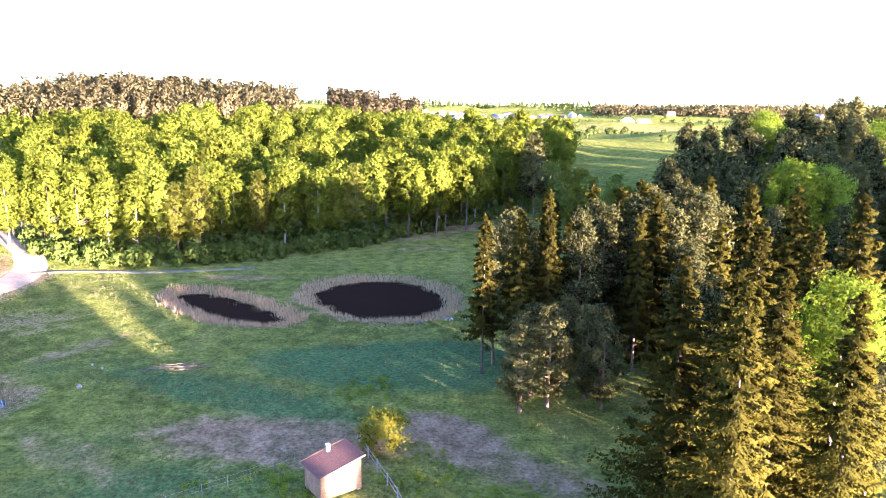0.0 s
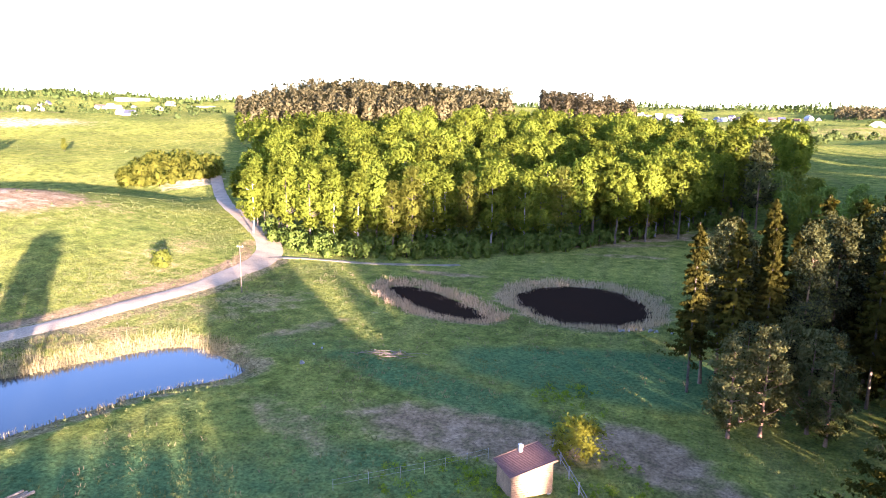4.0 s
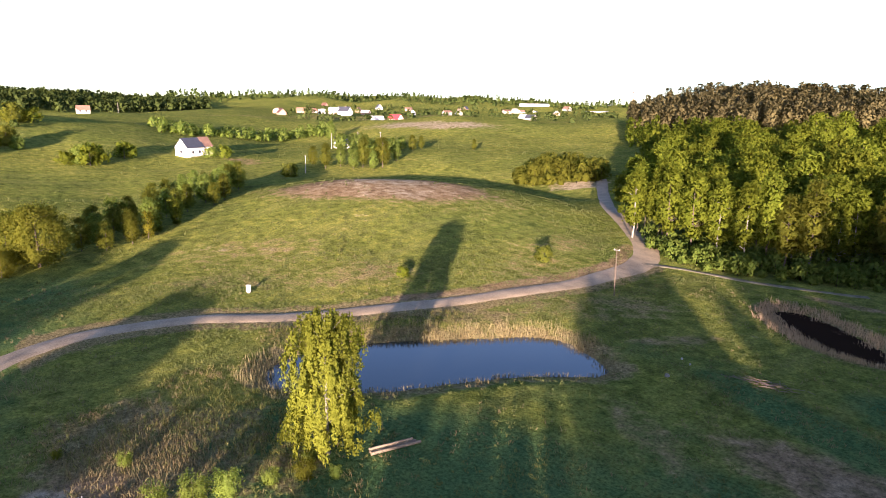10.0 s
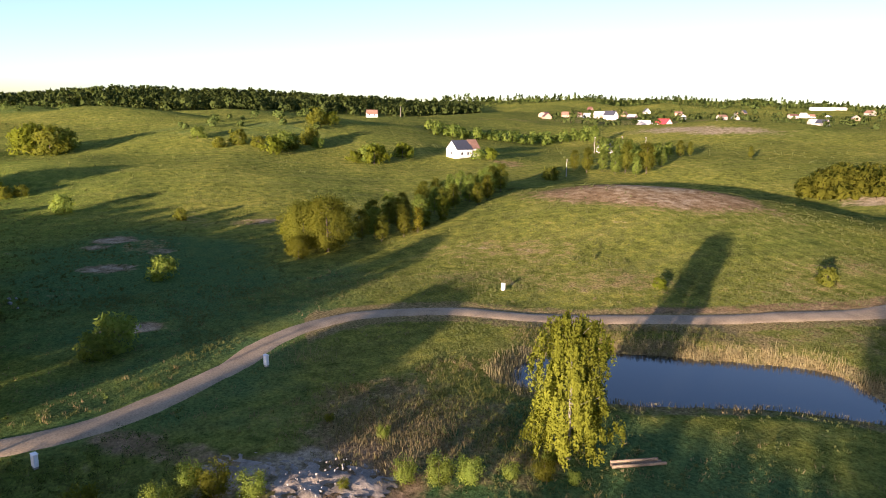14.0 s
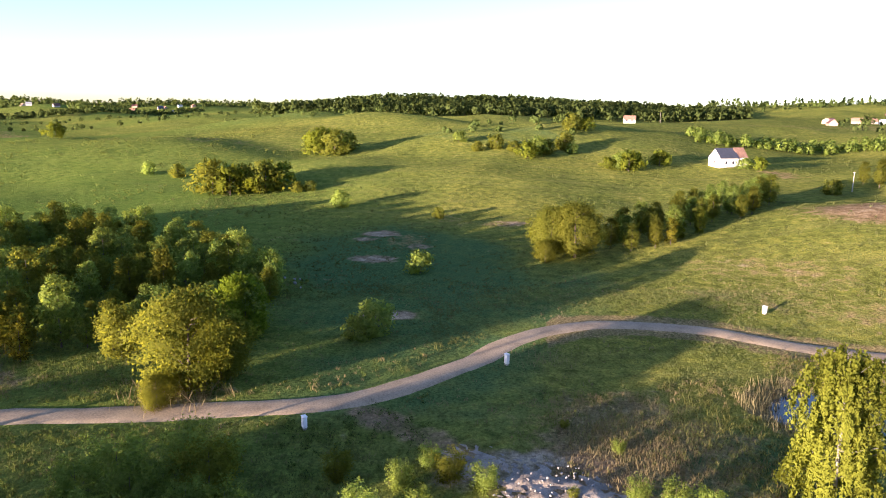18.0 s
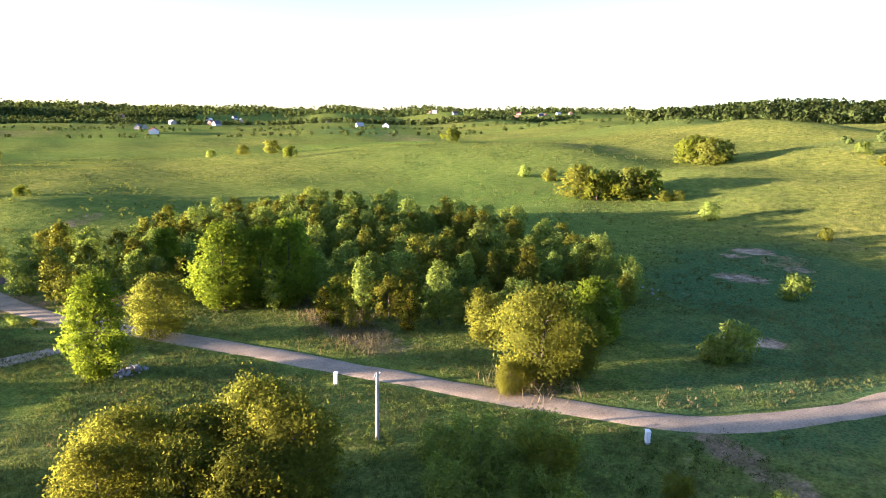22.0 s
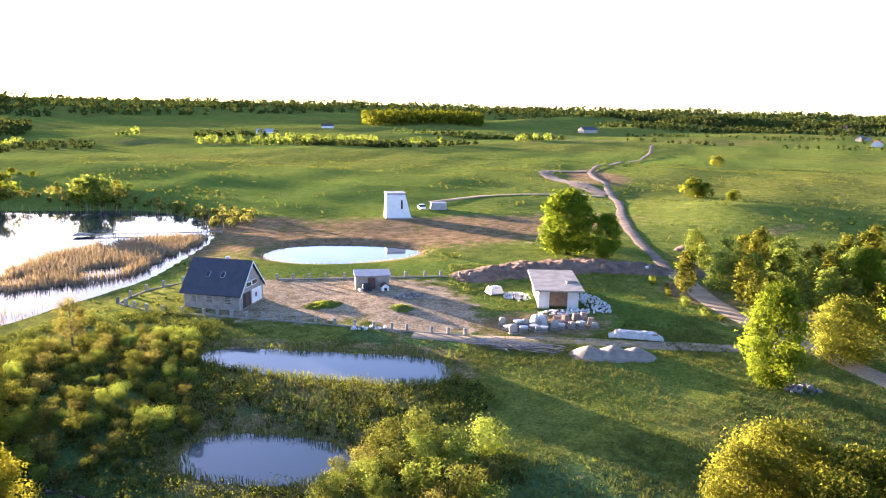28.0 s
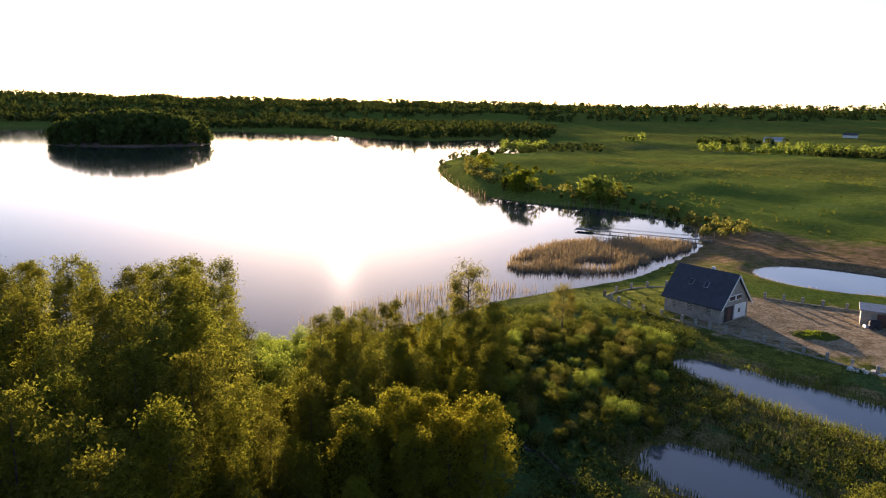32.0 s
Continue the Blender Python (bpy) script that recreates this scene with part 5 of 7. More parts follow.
def island():
    rng = np.random.default_rng(8)
    cx, cy = polar(235.5, 648)
    n = 420
    a, r = rng.uniform(0, 2 * np.pi, n), np.sqrt(rng.uniform(0, 1, n))
    u, w = np.cos(a) * r * 62, np.sin(a) * r * 38
    t = radians(235.5)
    ca, sa = math.cos(t), math.sin(t)
    x, y = cx + u * ca - w * sa, cy + u * sa + w * ca
    dome = 4.0 * (1 - r ** 2)
    m = 34
    k = rng.uniform(0.02, 1, (n, m))
    b = rng.uniform(0, 2 * np.pi, (n, m))
    rr = 3.4 * np.sqrt(np.clip(1 - (2 * k - 1) ** 2 * 0.9, 0.05, 1)) * rng.uniform(0.4, 1, (n, m))
    hh = (11 + 13 * np.sqrt(1 - r ** 2))[:, None]
    p = np.stack([x[:, None] + np.cos(b) * rr, y[:, None] + np.sin(b) * rr, LAKE_Z + dome[:, None] + k * hh], -1).reshape(-1, 3)
    v, f = leaves(rng, p, 1.5, 0, 1.1)
    e = empty("island", cx, cy, LAKE_Z)
    link_part("canopy", np_mesh("canopy", v - [cx, cy, LAKE_Z], f, M_FAR), e, "dense dark trees")
    ang = np.linspace(0, 2 * np.pi, 40, endpoint=False)
    rows = []
    for q, z in ((1.06, -0.8), (1.0, 0.2), (0.8, 1.6), (0.4, 3.6), (0.02, 4.2)):
        wob = 1 + 0.05 * np.sin(ang * 3) + 0.04 * np.sin(ang * 7)
        uu, ww = np.cos(ang) * 64 * q * wob, np.sin(ang) * 40 * q * wob
        rows.append(np.column_stack([uu * ca - ww * sa, uu * sa + ww * ca, ang * 0 + z]))
    v = np.concatenate(rows)
    i, j = np.arange(4)[:, None] * 40, np.arange(40)[None]
    f = np.stack([i + j, i + (j + 1) % 40, i + 40 + (j + 1) % 40, i + 40 + j], -1).reshape(-1, 4)
    link_part("bank", np_mesh("bank", v, f, M_SOIL, True), e)
    tagged(e, "wooded island dark against the light on the lake", "island")


island()


# -- buildings --
def gable_house(name, x, y, turn, length, width, wall, ridge, wall_mat, roof_mat, label, overhang=0.4, windows=(), door=None, z=None, category="house"):
    """Ridge along the house's own x. windows: side, place along it, sill, width, height."""
    e = empty(name, x, y, z, turn, 1.0, 0.05)
    part("wall", prism([(-width / 2, -0.5), (width / 2, -0.5), (width / 2, wall), (0, ridge - 0.12), (-width / 2, wall)], length, axis="x"), wall_mat, e)
    s = (ridge - wall) / (width / 2)
    for side in (-1, 1):
        o = width / 2 + overhang
        zz = wall - s * overhang
        poly = [(0, ridge), (side * o, zz), (side * o, zz + 0.16), (0, ridge + 0.18)]
        part("roof", prism(poly, length + 2 * overhang, axis="x"), roof_mat, e)
    for side, along, sill, w, h in windows:
        if side in ("front", "back"):
            sg = -1 if side == "front" else 1
            f = part("window", box((w + 0.16, 0.1, h + 0.16), (along, sg * width / 2, sill - 0.08)), M_WHITE, e)
            pane = part("pane", box((w, 0.06, h), (along, sg * (width / 2 + 0.04), sill)), M_GLASS, f)
        else:
            sg = 1 if side == "east" else -1
            f = part("window", box((0.1, w + 0.16, h + 0.16), (sg * length / 2, along, sill - 0.08)), M_WHITE, e)
            pane = part("pane", box((0.06, w, h), (sg * (length / 2 + 0.04), along, sill)), M_GLASS, f)
    if door:
        sg = 1 if door[0] == "east" else -1
        part("door", box((0.08, door[2], door[3]), (sg * (length / 2 + 0.02), door[1], 0.05)), door[4], e)
    return tagged(e, label, category)


# the lakeside house: its x runs from the plot's gable towards the lake
def lake_house():
    e = gable_house("house", 20.2, -110.2, -20.0, 9.4, 7.6, 2.7, 6.9, M_LOGWALL, M_DARKROOF, "grey timber house with a steep dark roof beside the plot", 0.45,
                    [("back", -2.8, 1.0, 0.9, 1.1), ("back", 0.3, 1.0, 0.9, 1.1), ("back", 2.9, 1.0, 0.7, 0.8)])
    g = -4.7
    for k in range(11):
        part("log", box((9.3, 0.09, 0.2), (0, 3.83, 0.15 + k * 0.235), 0.04), M_LOGWALL, e)
    part("door", box((0.14, 1.0, 2.05), (g - 0.03, 1.5, 0.1)), M_BROWNROOF, e)
    # flat dark plate on the solid gable, in place of a hollow's shade
    part("recess", box((0.06, 2.6, 2.3), (g - 0.02, 1.7, 0.1)), M_DARK, e, "dark plate painted as the entrance's shade")
    part("lintel", box((0.16, 3.0, 0.18), (g - 0.07, 1.7, 2.4)), M_LOGWALL, e)
    for q in (0.3, 3.1):
        part("door_post", box((0.16, 0.16, 2.35), (g - 0.07, q, 0.05)), M_LOGWALL, e)
    part("panel", box((0.08, 3.2, 2.2), (g - 0.03, -1.6, 0.2)), M_WHITE, e, "white boarded panel")
    f = part("window", box((0.1, 0.6, 0.8), (g - 0.08, -1.2, 1.0)), M_WHITE, e)
    part("pane", box((0.06, 0.45, 0.65), (g - 0.12, -1.2, 1.08)), M_GLASS, f)
    f = part("window", box((0.1, 3.4, 0.8), (g - 0.06, 0.0, 3.1)), M_WHITE, e)
    for q in (-0.9, 0.9):
        part("pane", box((0.06, 1.45, 0.6), (g - 0.1, q, 3.2)), M_GLASS, f)
    slope = math.degrees(math.atan2(4.2, 3.8))
    for q in (1.4, -1.1):
        bm = box((0.7, 1.0, 0.1), (0, 0, 0))
        bm.transform(pose(q, 1.95, 4.95, -slope, 0, 0))
        f = part("skylight", bm, M_GREYROOF, e)
        bm = box((0.55, 0.85, 0.06), (0, 0, 0))
        bm.transform(pose(q, 2.02, 5.02, -slope, 0, 0))
        part("pane", bm, M_GLASS, f)
    part("chimney", box((0.5, 0.5, 1.0), (-0.6, -0.4, 6.4)), M_PALE, e)
    for sg in (-1, 1):
        bm = prism([(0, 7.02), (sg * 4.25, 2.3), (sg * 4.25, 2.02), (0, 6.72)], 0.1, (g - 0.47, 0, 0), "x")
        part("bargeboard", bm, M_WHITE, e, "white bargeboard")


lake_house()


def garden_shed():
    e = empty("garden_shed", -3.2, -118.6, None, 3)
    part("wall", box((5.8, 3.2, 2.4), (0, 0, 0)), M_LOGWALL, e)
    bm = box((6.3, 3.9, 0.16))
    bm.transform(pose(0, 0.1, 2.45, -4, 0, 0))
    part("roof", bm, M_GREYROOF, e)
    part("door", box((1.3, 0.1, 1.9), (0.2, 1.62, 0.05)), M_BROWNROOF, e)
    for k in range(8):
        part("board", box((0.7, 0.04, 2.35), (-2.55 + k * 0.73, 1.63 if abs(-2.55 + k * 0.73 - 0.2) > 0.9 else 1.58, 0.02)), M_LOGWALL, e)
    tagged(e, "small grey board shed with a flat roof on the plot", "shed")
    d = empty("dog_kennel", -5.3, -115.6, None, 10)
    part("wall", prism([(-0.6, 0), (0.6, 0), (0.6, 0.8), (0, 1.25), (-0.6, 0.8)], 1.2), M_WHITE, d)
    for sg in (-1, 1):
        part("roof", prism([(0, 1.28), (sg * 0.8, 0.68), (sg * 0.8, 0.76), (0, 1.38)], 1.4), M_BROWNROOF, d)
    # dark plate on the solid front paints the shade inside the kennel
    part("entrance", box((0.45, 0.06, 0.55), (0, 0.62, 0.05)), M_DARK, d, "dark plate painted as the kennel doorway's shade")
    tagged(d, "white dog kennel with a brown gable roof", "kennel")
    c = empty("machine", -2.2, -115.7, None, 20)
    part("body", box((1.5, 0.9, 0.9), (0, 0, 0.35), 0.1), M_DARK, c)
    part("bucket", box((0.7, 1.1, 0.45), (1.0, 0, 0.1), 0.05, taper=0.8), M_METAL, c)
    for sx_ in (-0.5, 0.5):
        for sy_ in (-0.45, 0.45):
            bm = bmesh.new()
            bmesh.ops.create_cone(bm, cap_ends=True, segments=14, radius1=0.36, radius2=0.36, depth=0.22)
            bm.transform(pose(sx_, sy_, 0.36, 90, 0, 0))
            part("wheel", bm, M_DARK, c)
    tagged(c, "small dark garden machine before the shed", "machine")


garden_shed()


def slab_building():
    e = empty("garage", -32.6, -107.6, None, -10)
    w, l = 6.2, 12.0
    part("wall", box((0.3, l, 2.9), (-w / 2 + 0.15, 0, 0)), M_PALE, e)
    part("wall", box((0.3, l, 2.9), (w / 2 - 0.15, 0, 0)), M_PALE, e)
    part("wall", box((w - 0.6, 0.3, 2.9), (0, -l / 2 + 0.15, 0)), M_PALE, e)
    part("wall", box((1.4, 0.3, 2.9), (-w / 2 + 1.0, l / 2 - 0.15, 0)), M_PALE, e)
    part("wall", box((1.4, 0.3, 2.9), (w / 2 - 1.0, l / 2 - 0.15, 0)), M_PALE, e)
    bm = bmesh.new()
    box((7.7, 14.6, 0.28), (0, 0, 0), 0.03, bm=bm)
    bm.transform(pose(0, -0.3, 2.92))
    part("roof", bm, M_CONCRETE, e, "bare concrete slab roof")
    h = part("hatch", box((1.9, 1.5, 0.3), (-2.6, 1.6, 3.05)), M_CONCRETE, e, "low square roof curb")
    # dark plate on top of the solid curb paints the hatch's inner shade
    part("opening", box((1.5, 1.1, 0.04), (-2.6, 1.6, 3.36)), M_DARK, h)
    for k in range(7):
        part("board", box((3.6, 0.06, 0.3), (0, l / 2 - 0.4 + 0.02 * (k % 2), 0.35 + k * 0.33)), M_TIMBER, e, "brown boarding behind the opening")
    tagged(e, "unfinished concrete garage with a flat slab roof", "garage")


slab_building()


def tower():
    e = empty("tower", -12.4, -193.5, None, 4, (1.0, 1.0, 0.76))
    bm = bmesh.new()
    lo = [(-3.6, -3), (3.4, -3), (3.4, 3), (-3.6, 3)]
    hi = [(-1.9, -2.4), (3.2, -2.4), (3.2, 2.4), (-1.9, 2.4)]
    a = [bm.verts.new((x, y, -0.3)) for x, y in lo]
    b = [bm.verts.new((x, y, 8.6)) for x, y in hi]
    bm.faces.new(a[::-1])
    bm.faces.new(b)
    for k in range(4):
        bm.faces.new((a[k], a[(k + 1) % 4], b[(k + 1) % 4], b[k]))
    bmesh.ops.bevel(bm, geom=bm.edges[:], offset=0.05, segments=1, affect="EDGES")
    part("wall", bm, M_WHITE, e)
    part("cap", box((5.3, 4.95, 0.75), (0.65, 0, 8.45), 0.04), M_GREYROOF, e, "grey flat-roofed cap")
    bm = box((0.5, 0.25, 3.2))
    bm.transform(pose(-0.9, 2.72, 3.4, 3.8, 0, 0))
    part("window", bm, M_GLASS, e, "tall dark window slit")
    part("base", box((7.6, 6.6, 0.5), (-0.1, 0, -0.25), 0.05), M_CONCRETE, e)
    tagged(e, "white tapering tower house with a tall window slit", "tower")
    c = empty("car", -20.6, -207, None, 95)
    part("body", prism([(-2.1, 0.35), (2.1, 0.35), (2.15, 0.8), (1.2, 0.95), (-2.1, 0.95)], 1.75), M_WHITE, c)
    part("cabin", prism([(-1.9, 0.95), (1.1, 0.95), (0.4, 1.5), (-1.5, 1.5)], 1.6), M_GLASS, c)
    for q in (-1.3, 1.3):
        for r in (-0.8, 0.8):
            bm = bmesh.new()
            bmesh.ops.create_cone(bm, cap_ends=True, segments=14, radius1=0.33, radius2=0.33, depth=0.2)
            bm.transform(pose(q, r, 0.33, 90, 0, 0))
            part("wheel", bm, M_DARK, c)
    tagged(c, "white parked car beside the tower", "car")
    c = empty("container", -25.5, -206.5, None, 3)
    part("body", box((4.6, 2.3, 2.0), (0, 0, 0.1)), M_GREYROOF, c)
    part("lid", box((4.8, 2.5, 0.14), (0, 0, 2.1)), M_METAL, c)
    tagged(c, "grey site container beside the tower", "container")


tower()


def white_house():
    x, y = polar(67.5, 311)
    e = gable_house("house", x, y, 109, 9.0, 7.0, 3.6, 7.2, M_PALE, M_DARKROOF, "pale house with a dark gable roof on the hillside", 0.3,
                    [("front", -1.5, 1.0, 1.0, 1.2), ("front", 2.0, 1.0, 1.0, 1.2), ("west", 0, 1.2, 1.2, 1.2)])
    gable_house("annexe", x - 2.2, y + 6.6, 109, 5.0, 6.0, 3.4, 7.0, M_PALE, M_TILEROOF, "pale annexe with a brown tiled roof", 0.2, [("front", 0.5, 1.0, 0.9, 1.6), ("east", 0.0, 3.2, 0.9, 1.0)])


white_house()


def cabin_shed():
    e = empty("shed", -8.5, 51.7, 0.15 + ground_at(-8.5, 51.7), 36)
    w, l = 3.6, 2.8
    poly = [(-w / 2, 0), (w / 2, 0), (w / 2, 2.75), (-w / 2, 1.95)]
    part("wall", prism(poly, l), M_SHEDWOOD, e)
    for k in range(13):
        zz = 0.02 + k * 0.2
        x1 = w / 2
        x0 = -w / 2 if zz + 0.19 < 1.95 else -w / 2 + (zz + 0.19 - 1.95) / 0.8 * w
        if x1 - x0 > 0.3:
            part("board", box((x1 - x0, 0.04, 0.185), ((x0 + x1) / 2, -l / 2 - 0.01, zz), 0.015), M_SHEDWOOD, e)
        if zz < 1.8:
            part("board", box((0.04, l, 0.185), (-w / 2 - 0.01, 0, zz), 0.015), M_SHEDWOOD, e)
        part("board", box((0.04, l, 0.185), (w / 2 + 0.01, 0, zz), 0.015), M_SHEDWOOD, e)
    slope = math.degrees(math.atan2(0.8, 3.6))
    bm = box((4.2, 3.4, 0.06), (0, 0, 0), 0.01)
    bm.transform(pose(0, 0, 2.42, 0, -slope, 0))
    r = part("roof", bm, M_BROWNROOF, e, "brown ribbed metal roof")
    for k in range(17):
        bm = box((4.18, 0.05, 0.035), (0, -1.62 + k * 0.2025, 0), 0.01)
        bm.transform(pose(0, 0, 2.48, 0, -slope, 0))
        part("rib", bm, M_BROWNROOF, r)
    for sg in (-1, 1):
        bm = box((4.24, 0.06, 0.16), (0, sg * 1.72, 0), 0.01)
        bm.transform(pose(0, 0, 2.36, 0, -slope, 0))
        part("bargeboard", bm, M_SHEDWOOD, e)
    for q in (-1.6, 1.6):
        for s in (-1.2, 1.2):
            part("footing", box((0.3, 0.3, 0.75), (q, s, -0.7)), M_CONCRETE, e)
    part("chimney", box((0.28, 0.28, 0.6), (0.2, 1.25, 2.5)), M_PALE, e, "square pale chimney")
    part("cap", box((0.34, 0.34, 0.05), (0.2, 1.25, 3.1)), M_PALE, e)
    tagged(e, "small larch-boarded shed with a brown monopitch roof", "shed")


cabin_shed()


def rail_fence(name, pts, label, post_h=1.1, gap=2.0, rails=(0.5, 0.95), mat=M_POSTWOOD, thick=0.1):
    c = spline(pts, gap)
    e = empty(name, c[0, 0], c[0, 1])
    z0 = e.location.z
    zs = height(c[:, 0], c[:, 1])
    for k, (x, y) in enumerate(c):
        part("post", box((thick, thick, post_h + 0.25), (x - c[0, 0], y - c[0, 1], zs[k] - z0 - 0.25)), mat, e)
    for k in range(len(c) - 1):
        a = Vector((*c[k], zs[k])) - Vector((*c[0], z0))
        b = Vector((*c[k + 1], zs[k + 1])) - Vector((*c[0], z0))
        for r in rails:
            v, f = tube([a + Vector((0, 0, r)), b + Vector((0, 0, r))], [thick * 0.3, thick * 0.3], 4)
            link_part("rail", np_mesh("rail", v, f, mat), e)
    return tagged(e, label, "fence")


rail_fence("fence", [(-7.2, 59.0), (-5.2, 54.5), (-3.2, 50.0), (-2.0, 46.0)], "weathered wooden rail fence beside the shed", thick=0.12)
rail_fence("fence", [(-12.4, 55.6), (-15.5, 52.8), (-18.6, 50.2), (-23, 46.5)], "low wire fence on thin wooden posts", rails=(0.55, 1.0), thick=0.035)


def plot_fence(pts, label, gap=2.45):
    c = spline(pts, gap)
    e = empty("fence", c[0, 0], c[0, 1])
    z0 = e.location.z
    zs = height(c[:, 0], c[:, 1])
    post = box((0.42, 0.42, 1.35), (0, 0, -0.25), 0.03)
    me = bpy.data.meshes.new("post")
    post.to_mesh(me)
    post.free()
    me.materials.append(M_CONCRETE)
    for k, (x, y) in enumerate(c):
        o = link_part("post", me, e)
        o.location = (x - c[0, 0], y - c[0, 1], zs[k] - z0)
    for k in range(len(c) - 1):
        d = c[k + 1] - c[k]
        L = float(np.hypot(*d))
        mid = (c[k] + c[k + 1]) / 2 - c[0]
        part("plinth", box((L - 0.43, 0.2, 0.42), (mid[0], mid[1], (zs[k] + zs[k + 1]) / 2 - z0 - 0.25), 0.02, math.degrees(math.atan2(d[1], d[0]))), M_CONCRETE, e)
    return tagged(e, label, "fence")


plot_fence([(37, -112.5), (31, -106.5), (22, -103.2), (10.3, -99.3), (-7.3, -93), (-15.2, -90.8)], "row of unfinished concrete fence posts on a low plinth")
plot_fence([(13.6, -125), (1.6, -125.4), (-15.9, -124.2), (-21.2, -122.6)], "row of unfinished concrete fence posts behind the plot", 3.0)
plot_fence([(37, -112.5), (35, -121), (27, -127)], "row of unfinished concrete fence posts towards the lake", 3.0)


# -- heaps and stores --
def heap(name, pts_list, mat, label, seed, category="heap", rough=0.25):
    """Soft overlapping mounds: x, y, radius, height."""
    rng = np.random.default_rng(seed)
    xs = [p[0] for p in pts_list]
    ys = [p[1] for p in pts_list]
    rm = max(p[2] for p in pts_list)
    gx = np.arange(min(xs) - rm * 1.5, max(xs) + rm * 1.5, 0.45)
    gy = np.arange(min(ys) - rm * 1.5, max(ys) + rm * 1.5, 0.45)
    X, Y = np.meshgrid(gx, gy, indexing="ij")
    Z = np.full(X.shape, -0.4)
    for x, y, r, h in pts_list:
        Z = np.maximum(Z, h * (1 - np.hypot(X - x, Y - y) / r * 1.05) + 0.06 * h)
    Z = Z + np.where(Z > -0.1, rng.normal(size=Z.shape) * rough * 0.4, 0)
    V = np.stack([X.ravel(), Y.ravel(), (height(X.ravel(), Y.ravel()) + Z.ravel())], 1)
    w = len(gy)
    i, j = np.arange(len(gx) - 1)[:, None] * w, np.arange(w - 1)[None]
    F = np.stack([i + j, i + w + j, i + w + j + 1, i + j + 1], -1).reshape(-1, 4)
    Fz = Z.ravel()[F].max(1)
    F = F[Fz > -0.3]
    used = np.unique(F)
    remap = np.zeros(len(V), int)
    remap[used] = np.arange(len(used))
    o = new(name, np_mesh(name, V[used], remap[F], mat, True))
    return tagged(o, label, category)


heap("soil_bank", [(x, -123.6 - 3.2 * math.sin((x + 21) / -36 * 3.1) + 0.7 * math.sin(x), 4.2, 1.25 + 0.3 * math.sin(x * 0.9)) for x in range(-56, -20, 2)] + [(x, -129 + math.sin(x), 4, 1.0) for x in range(-48, -28, 3)], M_SOIL, "long brown bank of dug soil behind the garage", 3, rough=0.35)
for k, (x, y, r, h) in enumerate(((-29.5, -81, 2.6, 1.3), (-32.5, -80.6, 2.7, 1.4), (-35.4, -80.3, 2.5, 1.2))):
    heap("sand_cone", [(x, y, r, h)], M_SAND, "cone of pale sand beside the track", 40 + k, rough=0.05)
heap("soil_bank", [(-64, -120, 2.2, 0.9), (-66, -126, 2.5, 1.1), (-68, -132, 2.4, 1.1), (-71, -140, 2.2, 0.9)], M_SOIL, "bank of reddish soil along the road", 5, rough=0.4)
heap("rubble_mound", [(-56, 3.5, 2.4, 0.2), (-53, 8.5, 2.8, 0.28), (-51, 13, 2.4, 0.25)], M_RUBBLE, "low heap of pale grey earth", 7, rough=0.3)
heap("grass_mound", [(4, -107.5, 2.2, 0.6), (6, -106.8, 1.8, 0.4)], M_RANK, "small grassy mound on the plot", 8, "mound", 0.25)
heap("grass_mound", [(-7.5, -104, 1.9, 0.45)], M_RANK, "small grassy mound on the plot", 9, "mound", 0.25)


def stone_mesh(seed, mat):
    rng = np.random.default_rng(seed)
    bm = bmesh.new()
    bmesh.ops.create_icosphere(bm, subdivisions=1, radius=0.5)
    for v in bm.verts:
        v.co = v.co * rng.uniform(0.75, 1.15)
        v.co.z *= 0.75
    me = bpy.data.meshes.new("stone")
    bm.to_mesh(me)
    bm.free()
    me.materials.append(mat)
    return me


STONES = [stone_mesh(k, M_STONE) for k in range(4)]
STONES_PALE = [stone_mesh(k + 9, M_PALE) for k in range(3)]


def stone_pile(name, x, y, rx, ry, count, size, label, seed, meshes=STONES, tall=0.7, category="stones"):
    rng = np.random.default_rng(seed)
    e = empty(name, x, y)
    for k in range(count):
        r, a = math.sqrt(rng.uniform()), rng.uniform(0, 2 * np.pi)
        u, w = math.cos(a) * r * rx, math.sin(a) * r * ry
        o = link_part("stone", meshes[rng.integers(0, len(meshes))], e)
        s = size * rng.uniform(0.6, 1.4)
        o.location = (u, w, ground_at(x + u, y + w) - e.location.z + tall * (1 - r) * rng.uniform(0.3, 1) + 0.1)
        o.rotation_euler = tuple(rng.uniform(0, 6, 3))
        o.scale = (s, s, s)
    return tagged(e, label, category)


stone_pile("stone_cairn", -49.6, -67.6, 1.9, 1.3, 46, 0.5, "cairn of grey field stones beneath a tree", 1)
stone_pile("stone_pile", -38.2, -104.0, 1.9, 5.6, 150, 0.45, "spill of pale broken blocks beside the garage", 2, STONES_PALE, 1.0)
stone_pile("stone_pile", -32.5, -99.4, 4.8, 1.4, 120, 0.4, "pale rubble before the garage opening", 3, STONES_PALE, 0.5)
stone_pile("stone_pile", -26.8, -109.5, 2.2, 2.8, 90, 0.45, "small heap of pale blocks in the grass", 4, STONES_PALE, 0.8)
stone_pile("stone_pile", -2.5, -94.6, 3.0, 0.6, 16, 0.6, "broken slabs at the foot of the fence", 6, STONES_PALE, 0.2)
stone_pile("rubble_heap", -9.2, -110.5, 2.7, 1.7, 110, 0.4, "low heap of dark broken rubble on the plot", 12, STONES, 0.7)
stone_pile("rubble_stones", -53, 9, 3.0, 6.0, 80, 0.2, "broken stones strewn over a rubble heap", 7, STONES, 0.7)
